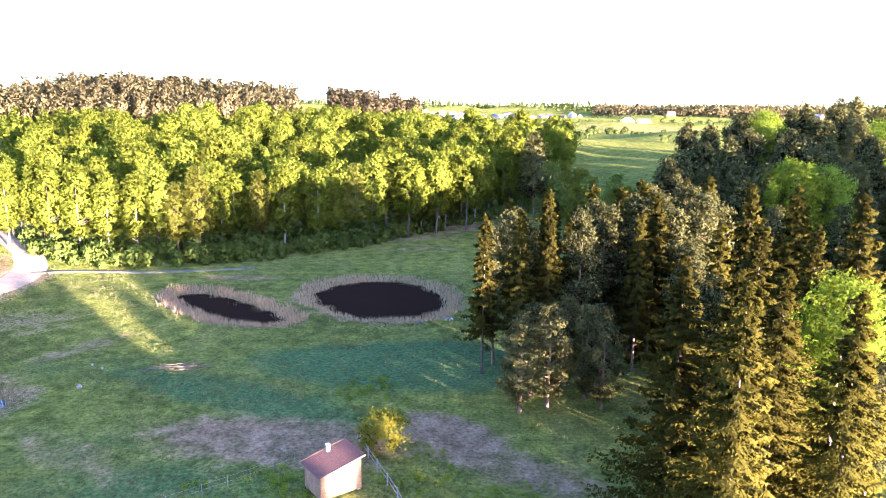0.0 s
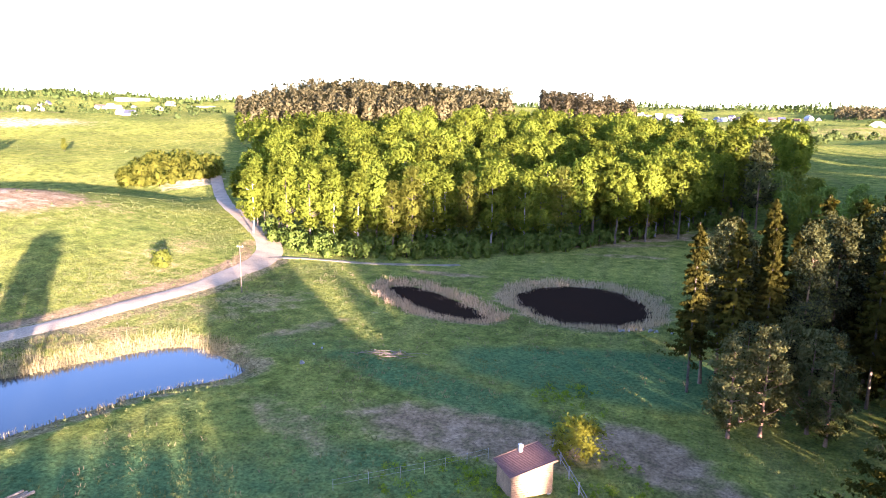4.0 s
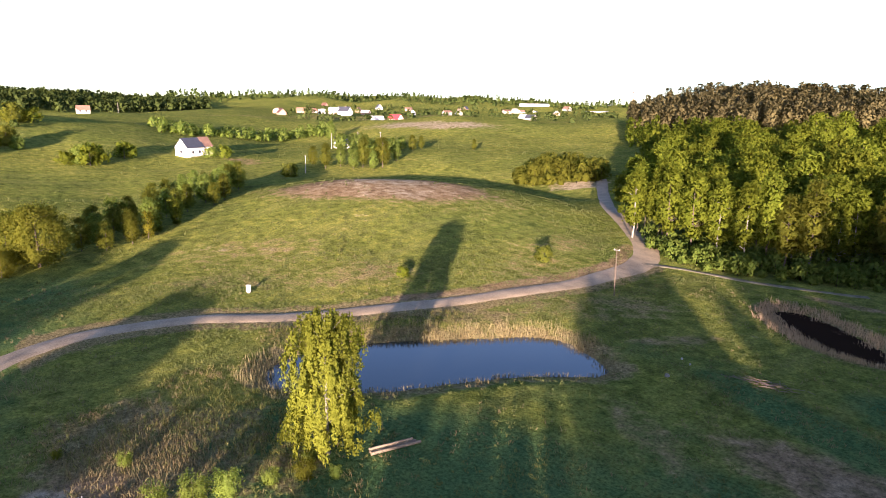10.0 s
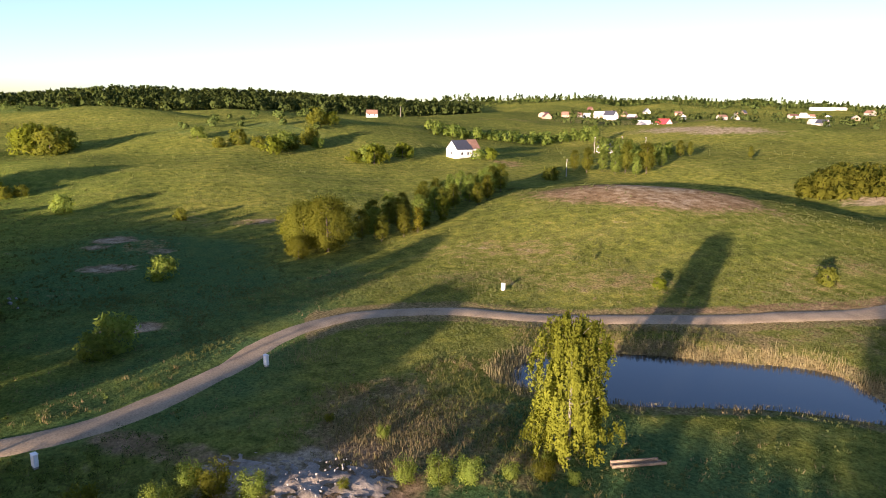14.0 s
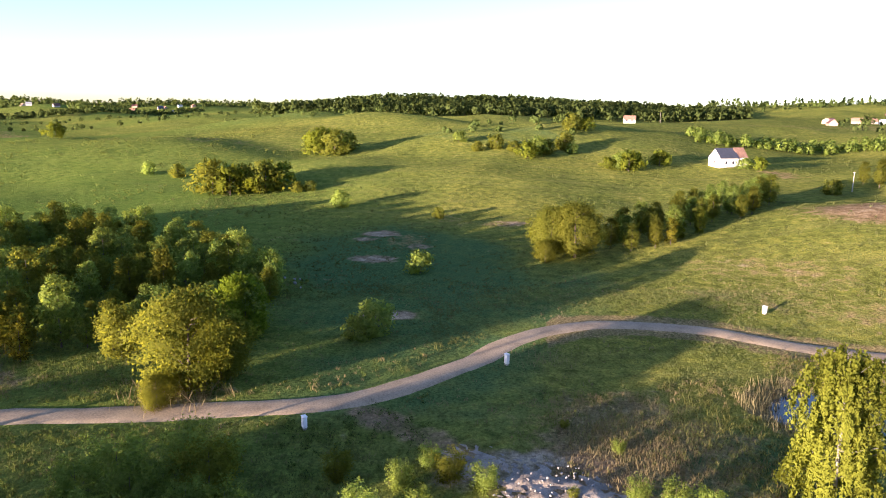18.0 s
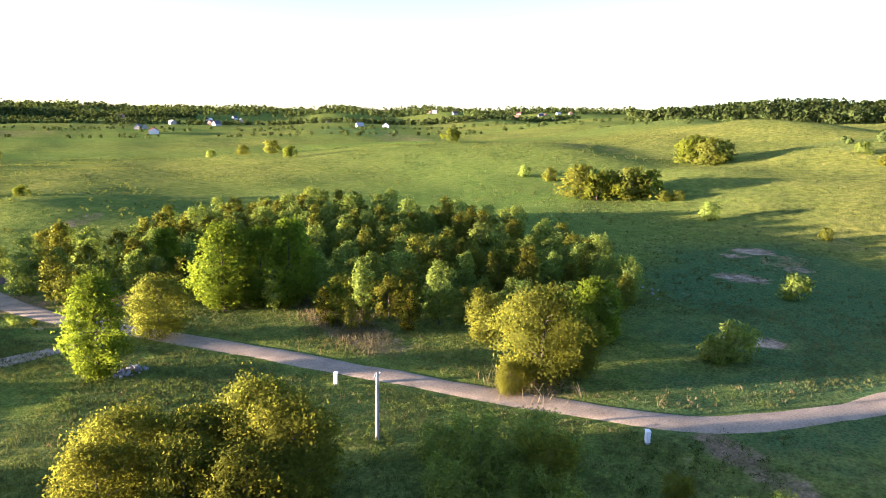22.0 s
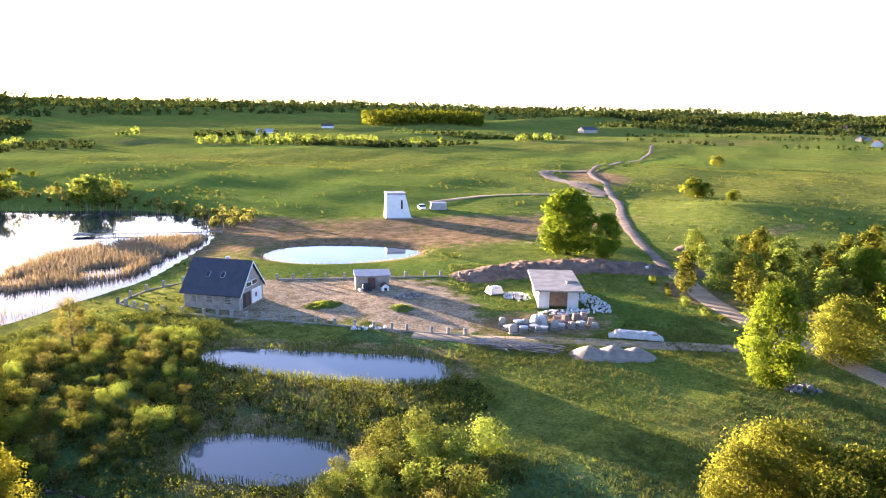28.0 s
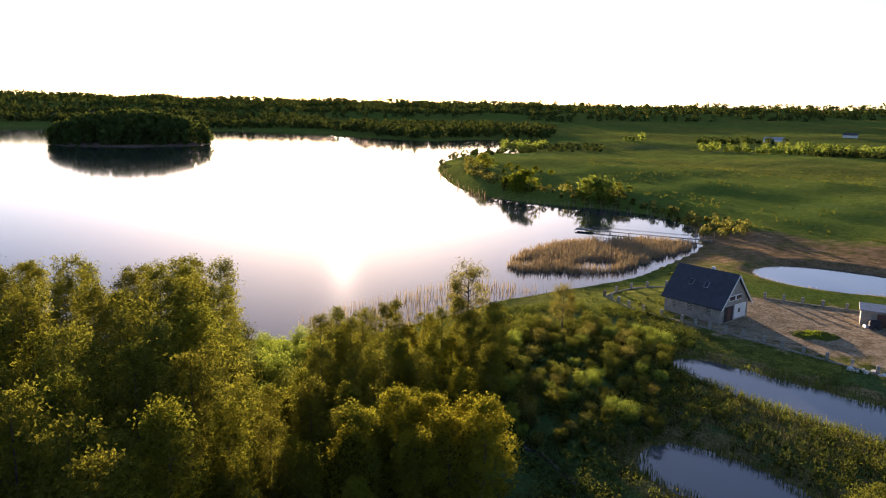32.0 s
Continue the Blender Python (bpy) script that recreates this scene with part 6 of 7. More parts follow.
stone_pile("shore_stones", -2, 98.5, 6.5, 0.9, 18, 0.45, "pale stones along the pond's edge", 8, STONES, 0.1)
stone_pile("field_stones", -42, 72, 5, 6, 3, 0.6, "boulders strewn in the meadow", 10, STONES, 0.1)
stone_pile("dig_stones", -118, -28, 10, 6, 12, 0.7, "boulders in the damp meadow", 11, STONES, 0.05)


def pallet_store():
    rng = np.random.default_rng(12)
    spots = [(-22 - 1.5 * i + rng.normal() * 0.4, -91.6 - 1.6 * j + rng.normal() * 0.4 - 0.1 * i) for i in range(9) for j in range(3)]
    for k, (x, y) in enumerate(spots):
        if k % 9 in (4,):
            continue
        brick = x < -28.5 and y < -92.8
        h = rng.uniform(0.45, 1.3)
        e = empty("brick_pack" if brick else "stone_pack", x, y, None, rng.uniform(-30, 30))
        part("pallet", box((1.15, 1.0, 0.14), (0, 0, 0), 0.02), M_POSTWOOD, e)
        part("load", box((1.1 * rng.uniform(0.8, 1.05), 0.95 * rng.uniform(0.8, 1.05), h), (0, 0, 0.14), 0.06 if brick else 0.22, 0, None, rng.uniform(0.75, 1.0)), M_BRICK if brick else M_CONCRETE, e)
        if not brick and k % 2:
            part("wrap", box((1.16, 1.0, h * 0.5), (0, 0, 0.16 + h * 0.52), 0.15), M_PLASTIC, e, "torn white wrapping")
        tagged(e, "pallet of reddish bricks" if brick else "pallet of pale stone with white wrapping", "pallet", "building material on pallets")


pallet_store()


def covered_stack(name, x, y, turn, l, w, h, label, seed):
    rng = np.random.default_rng(seed)
    e = empty(name, x, y, None, turn)
    bm = bmesh.new()
    bmesh.ops.create_grid(bm, x_segments=16, y_segments=8, size=0.5)
    for v in bm.verts:
        u, q = v.co.x * 2, v.co.y * 2
        edge = max(abs(u), abs(q))
        z = h * (1 - max(0, (edge - 0.72)) / 0.28 * 0.85) + rng.normal() * 0.06
        v.co = Vector((v.co.x * l * (1 + 0.05 * (edge > 0.95)), v.co.y * w, max(z, 0.03)))
    part("sheet", bm, M_PLASTIC, e, "crumpled white plastic sheet")
    part("load", box((l * 0.8, w * 0.75, h * 0.9)), M_TIMBER, e)
    return tagged(e, label, "stack")


covered_stack("covered_stack", -38.3, -87.4, -18, 7.0, 1.9, 1.0, "long stack under white plastic beside the track", 1)
covered_stack("covered_stack", -23.6, -112.2, 20, 2.6, 2.2, 1.3, "small stack under white plastic in the grass", 2)
covered_stack("covered_stack", -26.5, -94.4, 5, 2.2, 2.0, 1.5, "pallet bundle under white and black plastic", 3)


def stick_pile():
    rng = np.random.default_rng(4)
    e = empty("stick_pile", -20.7, -85.4, None, -22)
    for k in range(120):
        l = rng.uniform(2, 4.5)
        a = rng.normal() * 0.25
        c = Vector((rng.uniform(-5.5, 5.5), rng.normal() * 0.9, 0.12 + rng.uniform(0, 0.5)))
        d = Vector((math.cos(a), math.sin(a), rng.normal() * 0.04)) * l / 2
        v, f = tube([c - d, c + d], [0.05, 0.035], 5)
        link_part("stick", np_mesh("stick", v, f, M_POSTWOOD if k % 3 else M_METAL), e)
    tagged(e, "long pile of grey poles and scrap rods", "pile")


stick_pile()


def brush_heap(x, y, count, seed, label):
    rng = np.random.default_rng(seed)
    e = empty("brush_heap", x, y, None, rng.uniform(0, 180))
    for k in range(count):
        l = rng.uniform(0.8, 2.2)
        a = rng.normal() * 0.6
        c = Vector((rng.normal() * 1.5, rng.normal() * 0.6, 0.1 + rng.uniform(0, 0.4)))
        d = Vector((math.cos(a), math.sin(a), rng.normal() * 0.15)) * l / 2
        v, f = tube([c - d, c + d], [0.035, 0.02], 4)
        link_part("branch", np_mesh("branch", v, f, M_OLDWOOD), e)
    return tagged(e, label, "brushwood")


brush_heap(-30.5, 77, 46, 3, "heap of brown cut branches in the meadow")
brush_heap(-66, -92, 40, 5, "tangle of cut branches at the grove's edge")
brush_heap(-78, -88, 50, 6, "tangle of cut branches at the grove's edge")


def water_stakes():
    rng = np.random.default_rng(9)
    for x, y in ((62, -80), (63.5, -83), (61.5, -86), (64, -88)):
        e = empty("stake", x, y, LAKE_Z - 0.8)
        v, f = tube([(0, 0, 0), (rng.normal() * 0.1, rng.normal() * 0.1, 1.8)], [0.09, 0.06], 6)
        link_part("shaft", np_mesh("shaft", v, f, M_OLDWOOD), e)
        v, f = tube([(0, 0, 1.2), (0.5, 0.2, 1.5)], [0.05, 0.03], 5)
        link_part("snag", np_mesh("snag", v, f, M_OLDWOOD), e)
        tagged(e, "dark wooden stake standing in shallow water", "stake", "stakes in the lake")


water_stakes()


def log_pair():
    e = empty("logs", -45.6, 36.4, None, 78)
    for k in range(3):
        r = 0.15 - 0.02 * k
        z = (0.17, 0.17, 0.42)[k]
        v, f = tube([(-2.5, k * 0.42 - 0.4 * (k == 2), z), (2.5 - 0.3 * k, k * 0.42 - 0.4 * (k == 2) + 0.06, z)], [r, r * 0.92], 10)
        bm = bmesh.new()
        vs = [bm.verts.new(p) for p in v]
        for q in f:
            bm.faces.new([vs[i] for i in q])
        bm.faces.new(vs[:10])
        bm.faces.new(vs[-10:][::-1])
        bmesh.ops.recalc_face_normals(bm, faces=bm.faces[:])
        part("log", bm, M_LOG, e)
    tagged(e, "bundle of brown peeled logs lying in the grass", "logs")


log_pair()


def pole(x, y, h, label, mat=M_CONCRETE, r=0.17):
    e = empty("utility_pole", x, y)
    v, f = tube([(0, 0, -0.4), (0, 0, h)], [r, r * 0.6], 8)
    link_part("shaft", np_mesh("shaft", v, f, mat, True), e)
    part("crossarm", box((1.1, 0.09, 0.09), (0, 0, h - 0.35)), M_METAL, e)
    for q in (-0.45, 0, 0.45):
        part("insulator", box((0.08, 0.08, 0.16), (q, 0, h - 0.26)), M_WHITE, e)
    return tagged(e, label, "pole")


pole(-50.5, -34.2, 6.6, "grey concrete utility pole beside the road", r=0.21)
pole(-62.5, 95, 7.8, "thin weathered wooden utility pole by the junction", M_BARK, 0.11)
for a, d, h in ((58.8, 268, 6.5), (54.6, 372, 8), (56.7, 360, 8), (52.8, 366, 8), (72.3, 595, 9), (85.5, 900, 10)):
    x, y = polar(a, d)
    pole(x, y, h, "pale utility pole standing in the fields")


def utility_box(x, y, h, label="white utility box on a concrete foot beside the road"):
    e = empty("utility_box", x, y, None, 30)
    part("foot", box((0.5, 0.35, 0.3), (0, 0, -0.12)), M_CONCRETE, e)
    part("body", box((0.62, 0.4, h), (0, 0, 0.18), 0.04), M_WHITE, e)
    part("lid", box((0.7, 0.48, 0.06), (0, 0, h + 0.18)), M_WHITE, e)
    return tagged(e, label, "utility box", "boxes along the road")


for x, y, h in ((-99.5, 49.5, 1.0), (-80.3, 9.2, 1.2), (-62.4, -12, 1.1), (-59, -45.5, 1.2), (-54.7, -122, 1.0), (-84.5, -78, 1.0)):
    utility_box(x, y, h)


def pier():
    e = empty("pier", 33, -181, LAKE_Z)
    a, b = Vector((0, 0, 0.5)), Vector((30.5, 2.5, 0.45))
    n = 60
    d = (b - a) / n
    t = math.degrees(math.atan2(d.y, d.x))
    for k in range(n):
        c = a + d * (k + 0.5)
        part("plank", box((d.length * 0.86, 1.3, 0.06), (c.x, c.y, c.z), 0.01, t), M_POSTWOOD, e)
    for k in range(0, n + 1, 10):
        c = a + d * k
        for s in (-0.6, 0.6):
            v, f = tube([(c.x, c.y + s, -2.0), (c.x, c.y + s, 0.75)], [0.08, 0.08], 6)
            link_part("pile", np_mesh("pile", v, f, M_POSTWOOD), e)
    p = part("platform", box((4.2, 3.0, 0.2), (b.x + 2, b.y, 0.4), 0.02, t), M_POSTWOOD, e, "wider platform at the end")
    for s in (-0.62, 0.62):
        v, f = tube([a + Vector((0, s, 0.9)), b + Vector((0, s, 0.9))], [0.04, 0.04], 5)
        link_part("handrail", np_mesh("handrail", v, f, M_POSTWOOD), e)
    tagged(e, "long narrow wooden pier with a platform at its end", "pier")


pier()


# -- distant houses --
def far_houses():
    rng = np.random.default_rng(77)
    walls = [M_PALE, M_CONCRETE, M_LOGWALL, M_BRICK]
    roofs = [M_GREYROOF, M_TILEROOF, M_DARKROOF, M_BROWNROOF]
    rows = [(51.6, 700, 14, 9, 3.4, 8, M_PALE, M_REDROOF, "pale house with a bright red roof", 10), (53.0, 690, 13, 10, 3.2, 8, M_WHITE, M_GREYROOF, "white house with a grey gable roof", 60),
            (55.6, 840, 14, 10, 5, 10, M_WHITE, M_DARKROOF, "tall white house among trees", 20), (54.2, 363, 8, 6, 2.5, 5, M_GREYROOF, M_TILEROOF, "grey farm shed with a brown roof", 0),
            (55.9, 366, 7, 6, 2.2, 5.5, M_PALE, M_DARKROOF, "old cottage with a dark roof", 70), (74.6, 602, 9, 6.5, 2.6, 5.8, M_PALE, M_TILEROOF, "pale hillside house with a brown roof", 80),
            (35.7, 1560, 110, 30, 9, 10, M_WHITE, M_GREYROOF, "long white factory hall on the skyline", 55), (40.5, 1500, 60, 20, 8, 9, M_WHITE, M_GREYROOF, "long white factory hall on the skyline", 50),
            (137, 1310, 34, 14, 4, 7, M_WHITE, M_WHITE, "long white barn in the plain", 40), (141, 830, 18, 10, 3, 6, M_PALE, M_REDROOF, "low farmhouse with a red roof", 50),
            (123.4, 1130, 16, 10, 3, 7, M_WHITE, M_TILEROOF, "white farmhouse in the plain", 30), (186.7, 905, 22, 11, 4, 7, M_WHITE, M_GREYROOF, "white farmhouse behind bushes", 0),
            (181.9, 1115, 18, 9, 3.5, 6, M_PALE, M_DARKROOF, "pale farm building behind bushes", 0), (-14.6, 1050, 26, 14, 6, 11, M_WHITE, M_GREYROOF, "large white house on the far rise", 60), (-15.8, 1060, 18, 10, 4, 8, M_WHITE, M_TILEROOF, "white house beside a taller one", 20), (-6.0, 1180, 44, 14, 5, 9, M_BRICK, M_TILEROOF, "row of brick houses with tiled roofs", 85), (-1.5, 1150, 40, 14, 7, 9, M_WHITE, M_GREYROOF, "long white hall at the town's edge", 80),
            (161.1, 1085, 26, 14, 5, 9, M_LOGWALL, M_DARKROOF, "dark barn in the plain", 20)]
    for az, d, l, w, wall, ridge, wm, rm, text, turn in rows:
        x, y = polar(az, d)
        gable_house("house" if "house" in text or "cottage" in text else "barn", x, y, turn, l, w, wall, ridge, wm, rm, text, 0.3, [("front", -l * 0.25, 1, 1.4, 1.4), ("front", l * 0.2, 1, 1.4, 1.4), ("west", 0, 1, 1.2, 1.3)])
    for lo, hi, near, far, count, seed in ((37, 61, 860, 1350, 30, 1), (-11, 1.5, 1150, 1420, 30, 2), (108, 120, 1500, 1850, 14, 3), (125, 146, 1000, 1500, 10, 4), (236, 246, 1260, 1420, 8, 5), (-30, -15, 1100, 1550, 7, 6)):
        for _ in range(count):
            x, y = polar(rng.uniform(lo, hi), rng.uniform(near, far))
            k = rng.integers(0, 4)
            gable_house("house", x, y, rng.uniform(0, 180), rng.uniform(9, 14), rng.uniform(7, 9), rng.uniform(2.6, 4), rng.uniform(6, 8), walls[rng.integers(0, 4)], roofs[k],
                        ("distant pale house with a grey roof", "distant pale house with a brown tiled roof", "distant pale house with a dark roof", "distant pale house with a brown roof")[k], 0.4)
    x, y = polar(32.9, 1700)
    e = empty("chimney_stack", x, y)
    v, f = tube([(0, 0, -1), (0, 0, 38)], [2.2, 1.6], 12)
    link_part("shaft", np_mesh("shaft", v, f, M_BRICK, True), e)
    link_part("rim", np_mesh("rim", *tube([(0, 0, 36), (0, 0, 38.5)], [2.0, 2.0], 12), M_DARK), e)
    tagged(e, "tall slender factory chimney on the skyline", "chimney")


far_houses()


# -- reeds and grass --
def drift(x, y, cell, seed):
    """Soft random patches about cell metres across, -1 to 1."""
    g = np.random.default_rng(seed).uniform(-1, 1, (257, 257))
    u, w = (x / cell) % 256, (y / cell) % 256
    i, j = u.astype(int), w.astype(int)
    a, b = smooth(u - i), smooth(w - j)
    return (g[i, j] * (1 - a) + g[i + 1, j] * a) * (1 - b) + (g[i, j + 1] * (1 - a) + g[i + 1, j + 1] * a) * b


def blades(rng, spots, z, tall, wide, lean=0.25, per=1):
    """Upright thin blades, three corners each, as quads that taper to a point."""
    n = len(spots)
    a = rng.uniform(0, 2 * np.pi, n)
    h = tall * rng.uniform(0.55, 1.2, n)
    w = wide * rng.uniform(0.6, 1.3, n)
    base = np.column_stack([spots, z - 0.05])
    side = np.column_stack([np.cos(a) * w, np.sin(a) * w, 0 * a])
    tip = base + np.column_stack([rng.normal(size=n) * lean * h, rng.normal(size=n) * lean * h, h])
    mid = base * 0.45 + tip * 0.55
    mid[:, 2] += h * 0.06
    v = np.stack([base - side, base + side, mid + side * 0.8, tip], 1).reshape(-1, 3)
    return v, np.arange(n * 4).reshape(-1, 4)


def ring_spots(rng, pts, count, inner, outer, keep=None):
    pa = np.array(pts)
    lo, hi = pa.min(0) - outer, pa.max(0) + outer
    c = rng.uniform(lo, hi, (count * 30, 2))
    s = signed(pts, c[:, 0], c[:, 1])
    s2 = s + 1.1 * np.sin(c[:, 0] * 0.7) * np.sin(c[:, 1] * 0.9) + rng.normal(size=len(c)) * 0.5
    c = c[(s2 > -inner) & (s2 < outer)]
    if keep is not None:
        c = c[keep(c[:, 0], c[:, 1])]
    return c[:count]


def reeds(name, label, seed, spots, tall, wide, mat, lean=0.14, z=None):
    rng = np.random.default_rng(seed)
    zz = height(spots[:, 0], spots[:, 1]) if z is None else np.full(len(spots), z)
    v, f = blades(rng, spots, np.maximum(zz, -1.4), tall, wide, lean)
    return tagged(new(name, np_mesh(name, v, f, mat)), label, "reeds", kind="stuff")


rng_r = np.random.default_rng(20)
# reed colour follows the light: brightened at shaded a and b, darker at sunlit c
for key, count, inner, outer, tall in (("a", 5600, 0.2, 2.7, 0.8), ("b", 5200, 0.2, 2.9, 0.85), ("c", 2400, 0.3, 1.2, 0.6), ("d", 700, 0.1, 0.8, 0.5), ("e", 2400, 0.3, 1.4, 0.9), ("f", 1500, 0.6, 1.2, 0.7)):
    c = ring_spots(rng_r, PONDS_R[key], count, inner, outer)
    reeds("reed_fringe", "fringe of green sedge round a marsh pond" if key in "ef" else "fringe of dry pale reed round a pond", 21, c, tall, 0.04, M_SHADED_REED if key in "ab" else M_RANK if key in "ef" else M_STRAW if key == "c" else M_REED, 0.14)
c = ring_spots(rng_r, PONDS_R["c"], 2000, 0.5, 3.0, lambda x, y: (x * 0.69 - y * 0.72 < -88) | ((x < -62) & (y < 42)))
reeds("reed_bed", "tall dry reed on the pond's roadside bank", 22, c, 1.05, 0.03, M_STRAW, 0.2)
SPIT = [(62, -122), (66, -140), (64, -158), (52, -172), (38, -180), (34, -170), (40, -150), (40, -136), (48, -127)]
c = rng_r.uniform((34, -176), (68, -120), (60000, 2))
c = c[signed(round_poly(SPIT), c[:, 0], c[:, 1]) < 0.8 * np.sin(c[:, 0]) * np.sin(c[:, 1] * 0.8)][:14000]
reeds("reed_bed", "dense bed of brown dry reed standing in the lake", 23, c[drift(c[:, 0], c[:, 1], 5.0, 4) > -0.55], 1.9, 0.075, M_REED, 0.16, LAKE_Z - 0.3)
c = rng_r.uniform((40, -112), (70, -72), (2600, 2))
c = c[(signed(LAKE_R, c[:, 0], c[:, 1]) < 0) & (signed(LAKE_R, c[:, 0], c[:, 1]) > -14)]
reeds("reed_bed", "sparse reed stalks standing in shallow water", 24, c, 1.7, 0.04, M_REED, 0.12, LAKE_Z - 0.2)
c = ring_spots(rng_r, LAKE_R, 6000, 2.0, 3.0, lambda x, y: (np.hypot(x, y) < 430) & (y < -180))
reeds("reed_fringe", "dry reed along the lake's bank", 25, c, 2.0, 0.12, M_REED)
for pts, count, tall, text in (([(-72, -46), (-84, -60), (-92, -70), (-86, -76), (-76, -64), (-68, -52)], 5200, 1.0, "patch of tall russet grass before the grove"), ([(-68, -24), (-72, -24), (-72, -30), (-68, -30)], 900, 1.7, "clump of dry reed beside the willow"),
                               ([(-80, 16), (-84, 16), (-84, 11), (-80, 11)], 500, 0.9, "clump of dry grass by the road"), ([(-62, 26), (-66, 18), (-62, 10), (-54, 14), (-52, 24)], 5200, 0.5, "rough dry stalks in the damp meadow"),
                               ([(18, -66), (-4, -64), (-8, -72), (4, -76), (18, -78)], 3600, 0.8, "dry marsh sedge between the pools")):
    pa = np.array(pts)
    c = rng_r.uniform(pa.min(0) - 4, pa.max(0) + 4, (count * 3, 2))
    c = c[signed(round_poly(pts), c[:, 0], c[:, 1]) < rng_r.normal(size=len(c)) * 2.2 - 1.0][:count]
    reeds("dry_grass", text, 26, c, tall, 0.03, M_STRAW, 0.3)


def tufts(name, label, seed, count, lo, hi, near, far, tall, wide, mat, mask=None):
    rng = np.random.default_rng(seed)
    az = np.radians(rng.uniform(lo, hi, count))
    d = np.sqrt(rng.uniform(near ** 2, far ** 2, count))
    c = np.column_stack([-d * np.sin(az), d * np.cos(az)])
    lump = drift(c[:, 0], c[:, 1], 9.0, seed) + 0.6 * drift(c[:, 0], c[:, 1], 2.6, seed + 50)
    c = c[(lump + rng.normal(size=count) * 0.35 > 0.1) & clear(c[:, 0], c[:, 1])]
    if mask is not None:
        c = c[mask(c[:, 0], c[:, 1])]
    k = 6
    c = np.repeat(c, k, 0) + rng.normal(size=(len(c) * k, 2)) * 0.16
    v, f = blades(rng, c, height(c[:, 0], c[:, 1]), tall, wide, 0.45)
    return tagged(new(name, np_mesh(name, v, f, mat)), label, "grass", kind="stuff")


def off_dirt(x, y):
    return patch(DIRT, x, y) < 0.35


tufts("grass", "uneven tufts of spring grass in the meadow", 1, 26000, -32, 60, 44, 130, 0.34, 0.032, M_GRASS, off_dirt)
tufts("grass", "uneven tufts of spring grass in the meadow", 2, 26000, 60, 130, 44, 120, 0.34, 0.032, M_GRASS, off_dirt)
tufts("grass", "uneven tufts of marsh grass", 3, 30000, 130, 215, 44, 110, 0.42, 0.035, M_GRASS, off_dirt)
tufts("grass", "rough grass on the mound and slopes", 4, 16000, 25, 110, 110, 230, 0.4, 0.06, M_GRASS, off_dirt)
tufts("dry_grass", "last year's dry stalks in the meadow", 5, 9000, -30, 150, 44, 130, 0.42, 0.03, M_STRAW)



def weeds(name, label, seed, count, lo, hi, near, far, tall, leaf, mat, cell=7.0, least=0.15, per=16, mask=None):
    """Low leafy clumps in drifts."""
    rng = np.random.default_rng(seed)
    az = np.radians(rng.uniform(lo, hi, count * 6))
    d = np.sqrt(rng.uniform(near ** 2, far ** 2, count * 6))
    c = np.column_stack([-d * np.sin(az), d * np.cos(az)])
    ok = (drift(c[:, 0], c[:, 1], cell, seed) + 0.7 * drift(c[:, 0], c[:, 1], cell * 0.3, seed + 9) > least) & clear(c[:, 0], c[:, 1])
    if mask is not None:
        ok &= mask(c[:, 0], c[:, 1])
    c = c[ok][:count]
    s = tall * rng.uniform(0.45, 1.5, len(c)) ** 1.3
    p = np.repeat(np.column_stack([c, height(c[:, 0], c[:, 1])]), per, 0)
    k = np.repeat(s, per)
    p = p + rng.normal(size=p.shape) * [0.34, 0.34, 0] * k[:, None]
    p[:, 2] += rng.uniform(0.05, 1.0, len(p)) * k
    v, f = leaves(rng, p, leaf, -0.25, 1.5)
    return tagged(new(name, np_mesh(name, v, f, mat)), label, "weeds", kind="stuff")


def in_patch(x, y, rows):
    return patch(rows, x, y) > 0.35


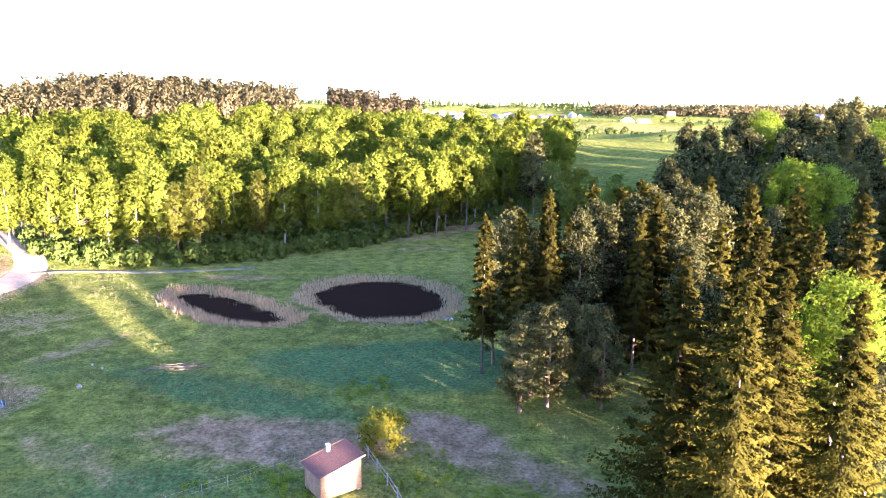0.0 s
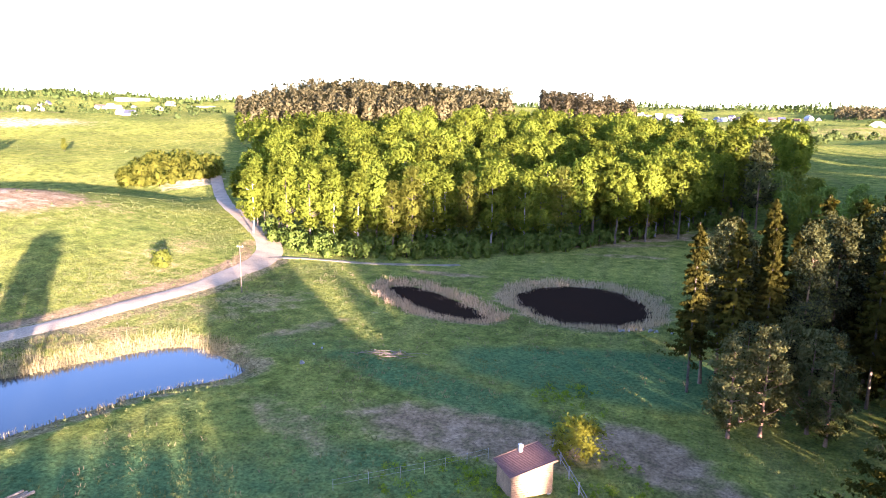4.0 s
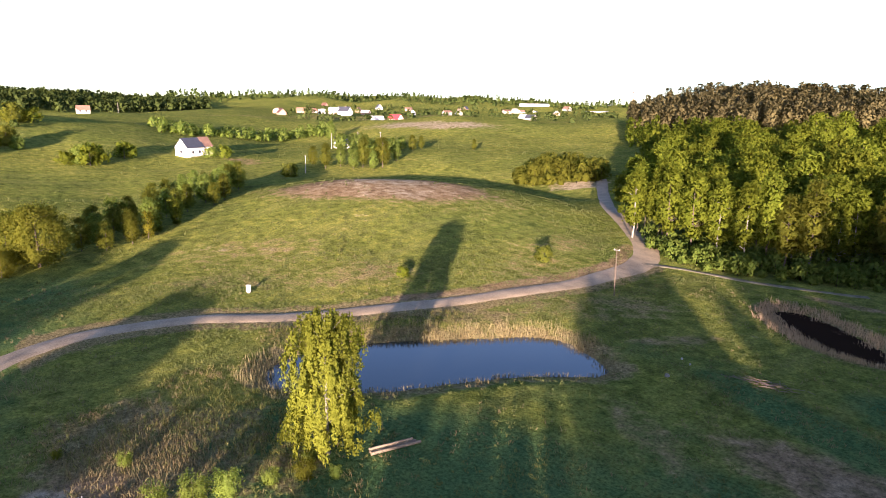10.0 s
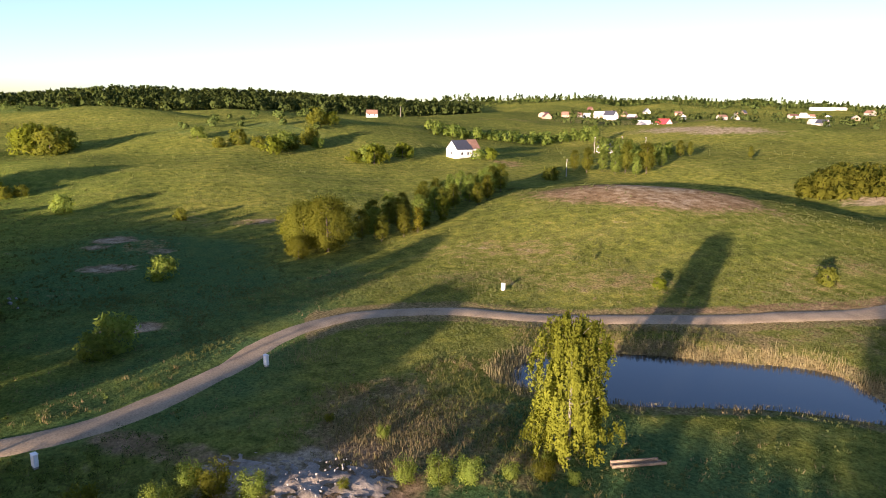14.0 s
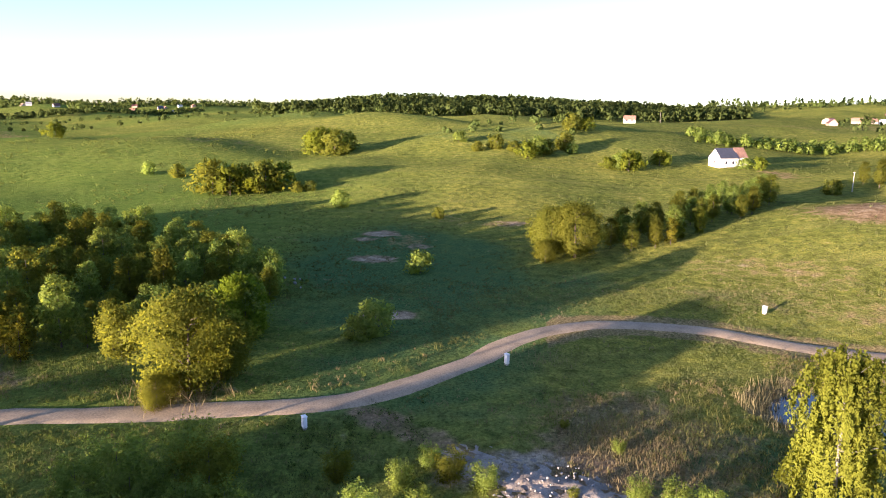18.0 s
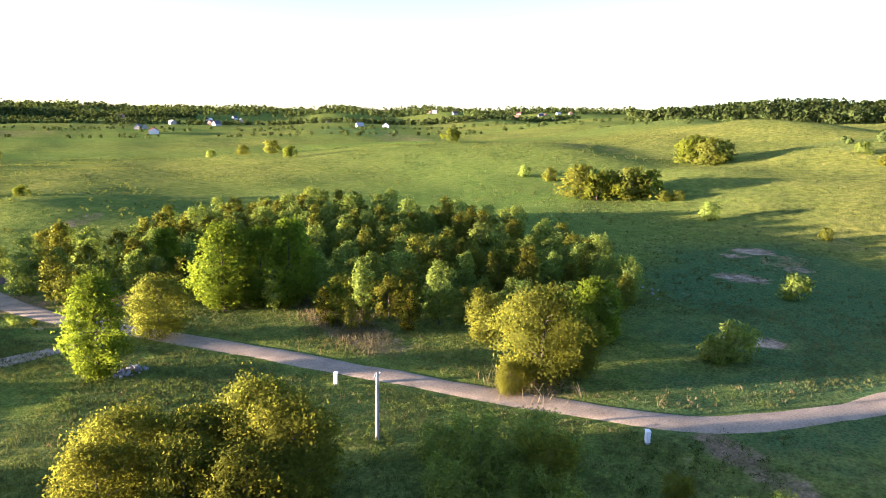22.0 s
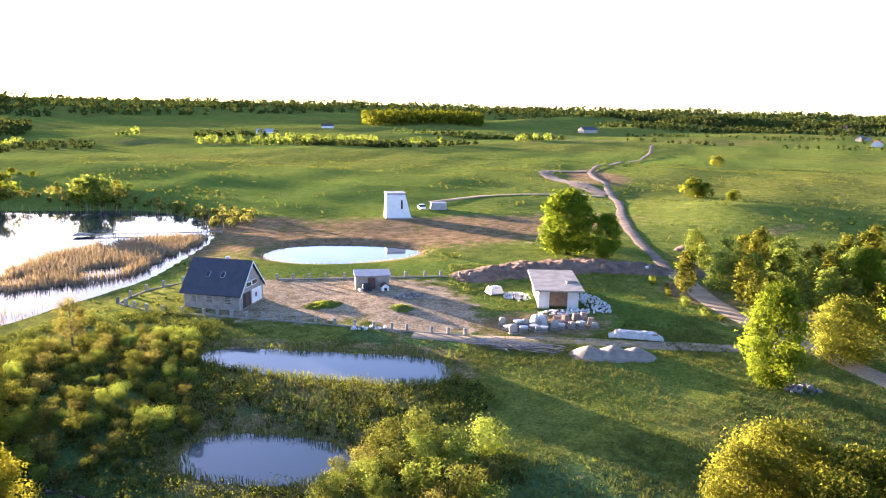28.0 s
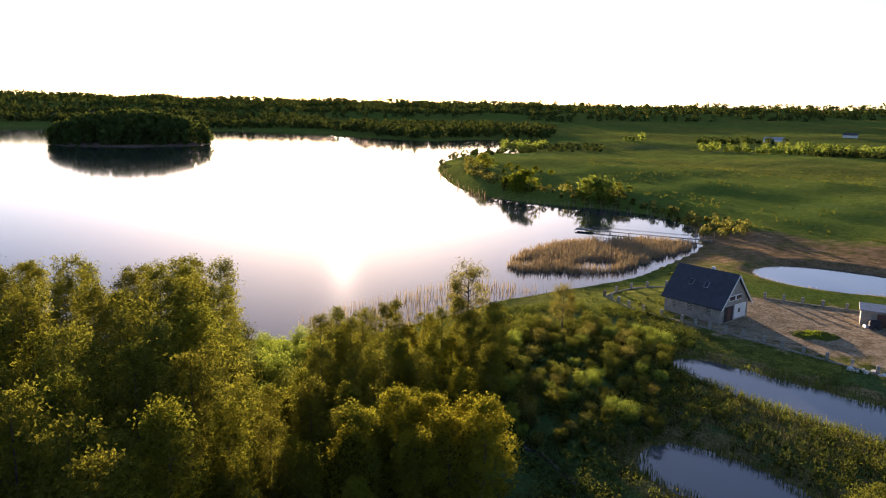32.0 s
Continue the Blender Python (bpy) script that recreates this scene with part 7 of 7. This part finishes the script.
ROUGH = [(-60, 22, 13, 9, 60, 1.0), (-66, 34, 10, 5, 40, 0.9), (-75, 55, 6, 14, -20, 0.7)]
MARSH = [(20, -64, 24, 20, 20, 1.0), (2, -70, 14, 8, 0, 1.0), (34, -90, 14, 12, 30, 1.0), (0, -50, 20, 6, 0, 1.0)]
SHEDSIDE = [(-7.5, 71.5, 5, 3, -50, 1.0), (-16, 50, 5, 3, 0, 0.9), (-12, 52, 4, 3, 20, 1.0), (-2, 55, 3, 4, 0, 0.9), (6, 50, 5, 2, 20, 0.7)]
tufts("scrub", "rough olive scrub and weeds near the pond", 61, 9000, 40, 85, 46, 100, 0.55, 0.03, M_RUSSET, lambda x, y: in_patch(x, y, ROUGH))
tufts("scrub", "brown dead weeds near the pond", 62, 9000, 40, 85, 46, 100, 0.5, 0.025, M_STRAW, lambda x, y: in_patch(x, y, ROUGH))
weeds("marsh_herbs", "dense dark green herbs of the marsh", 63, 6000, 165, 222, 44, 112, 0.7, 0.075, M_SEDGE, 6, -0.35, 26, lambda x, y: in_patch(x, y, MARSH))
weeds("marsh_herbs", "yellow-green willow shoots in the marsh", 64, 1800, 165, 222, 44, 112, 0.9, 0.06, M_MARSH, 6, 0.1, 40, lambda x, y: in_patch(x, y, MARSH))
weeds("weeds", "bright yellow-green weeds round the shed", 65, 420, -12, 22, 44, 76, 0.4, 0.05, M_BRIGHT, 4, -0.1, 34, lambda x, y: in_patch(x, y, SHEDSIDE))
weeds("weeds", "scattered green weeds in the meadow", 66, 1400, -5, 150, 44, 120, 0.3, 0.05, M_GRASS, 12, 0.35, 24, off_dirt)
weeds("weeds", "small dark bushes and herbs on the slopes", 67, 1800, 30, 120, 120, 420, 0.45, 0.14, M_GRASS, 13, 0.25, 10)
weeds("weeds", "scattered herbs in the plain", 68, 4200, 100, 200, 110, 420, 0.5, 0.17, M_RANK, 16, 0.2, 10, off_dirt)
weeds("weeds", "green herbs along the road", 69, 700, 90, 150, 44, 80, 0.5, 0.06, M_SEDGE, 5, 0.1, 30)
tufts("grass", "rough yellow-green grass on the slope below the plot", 7, 15000, 112, 172, 44, 100, 0.36, 0.03, M_RANK, off_dirt)
tufts("grass", "yellow-green grass round the building plot", 8, 9000, 150, 172, 84, 135, 0.3, 0.04, M_RANK, off_dirt)
weeds("weeds", "bright grass and weeds on the plot's small mounds", 70, 260, 172, 190, 96, 112, 0.4, 0.09, M_BRIGHT, 3, -2.0, 20, lambda x, y: in_patch(x, y, [(5, -107, 1.7, 1.2, 0, 1.0), (-7.5, -104, 1.3, 1.0, 0, 1.0)]))
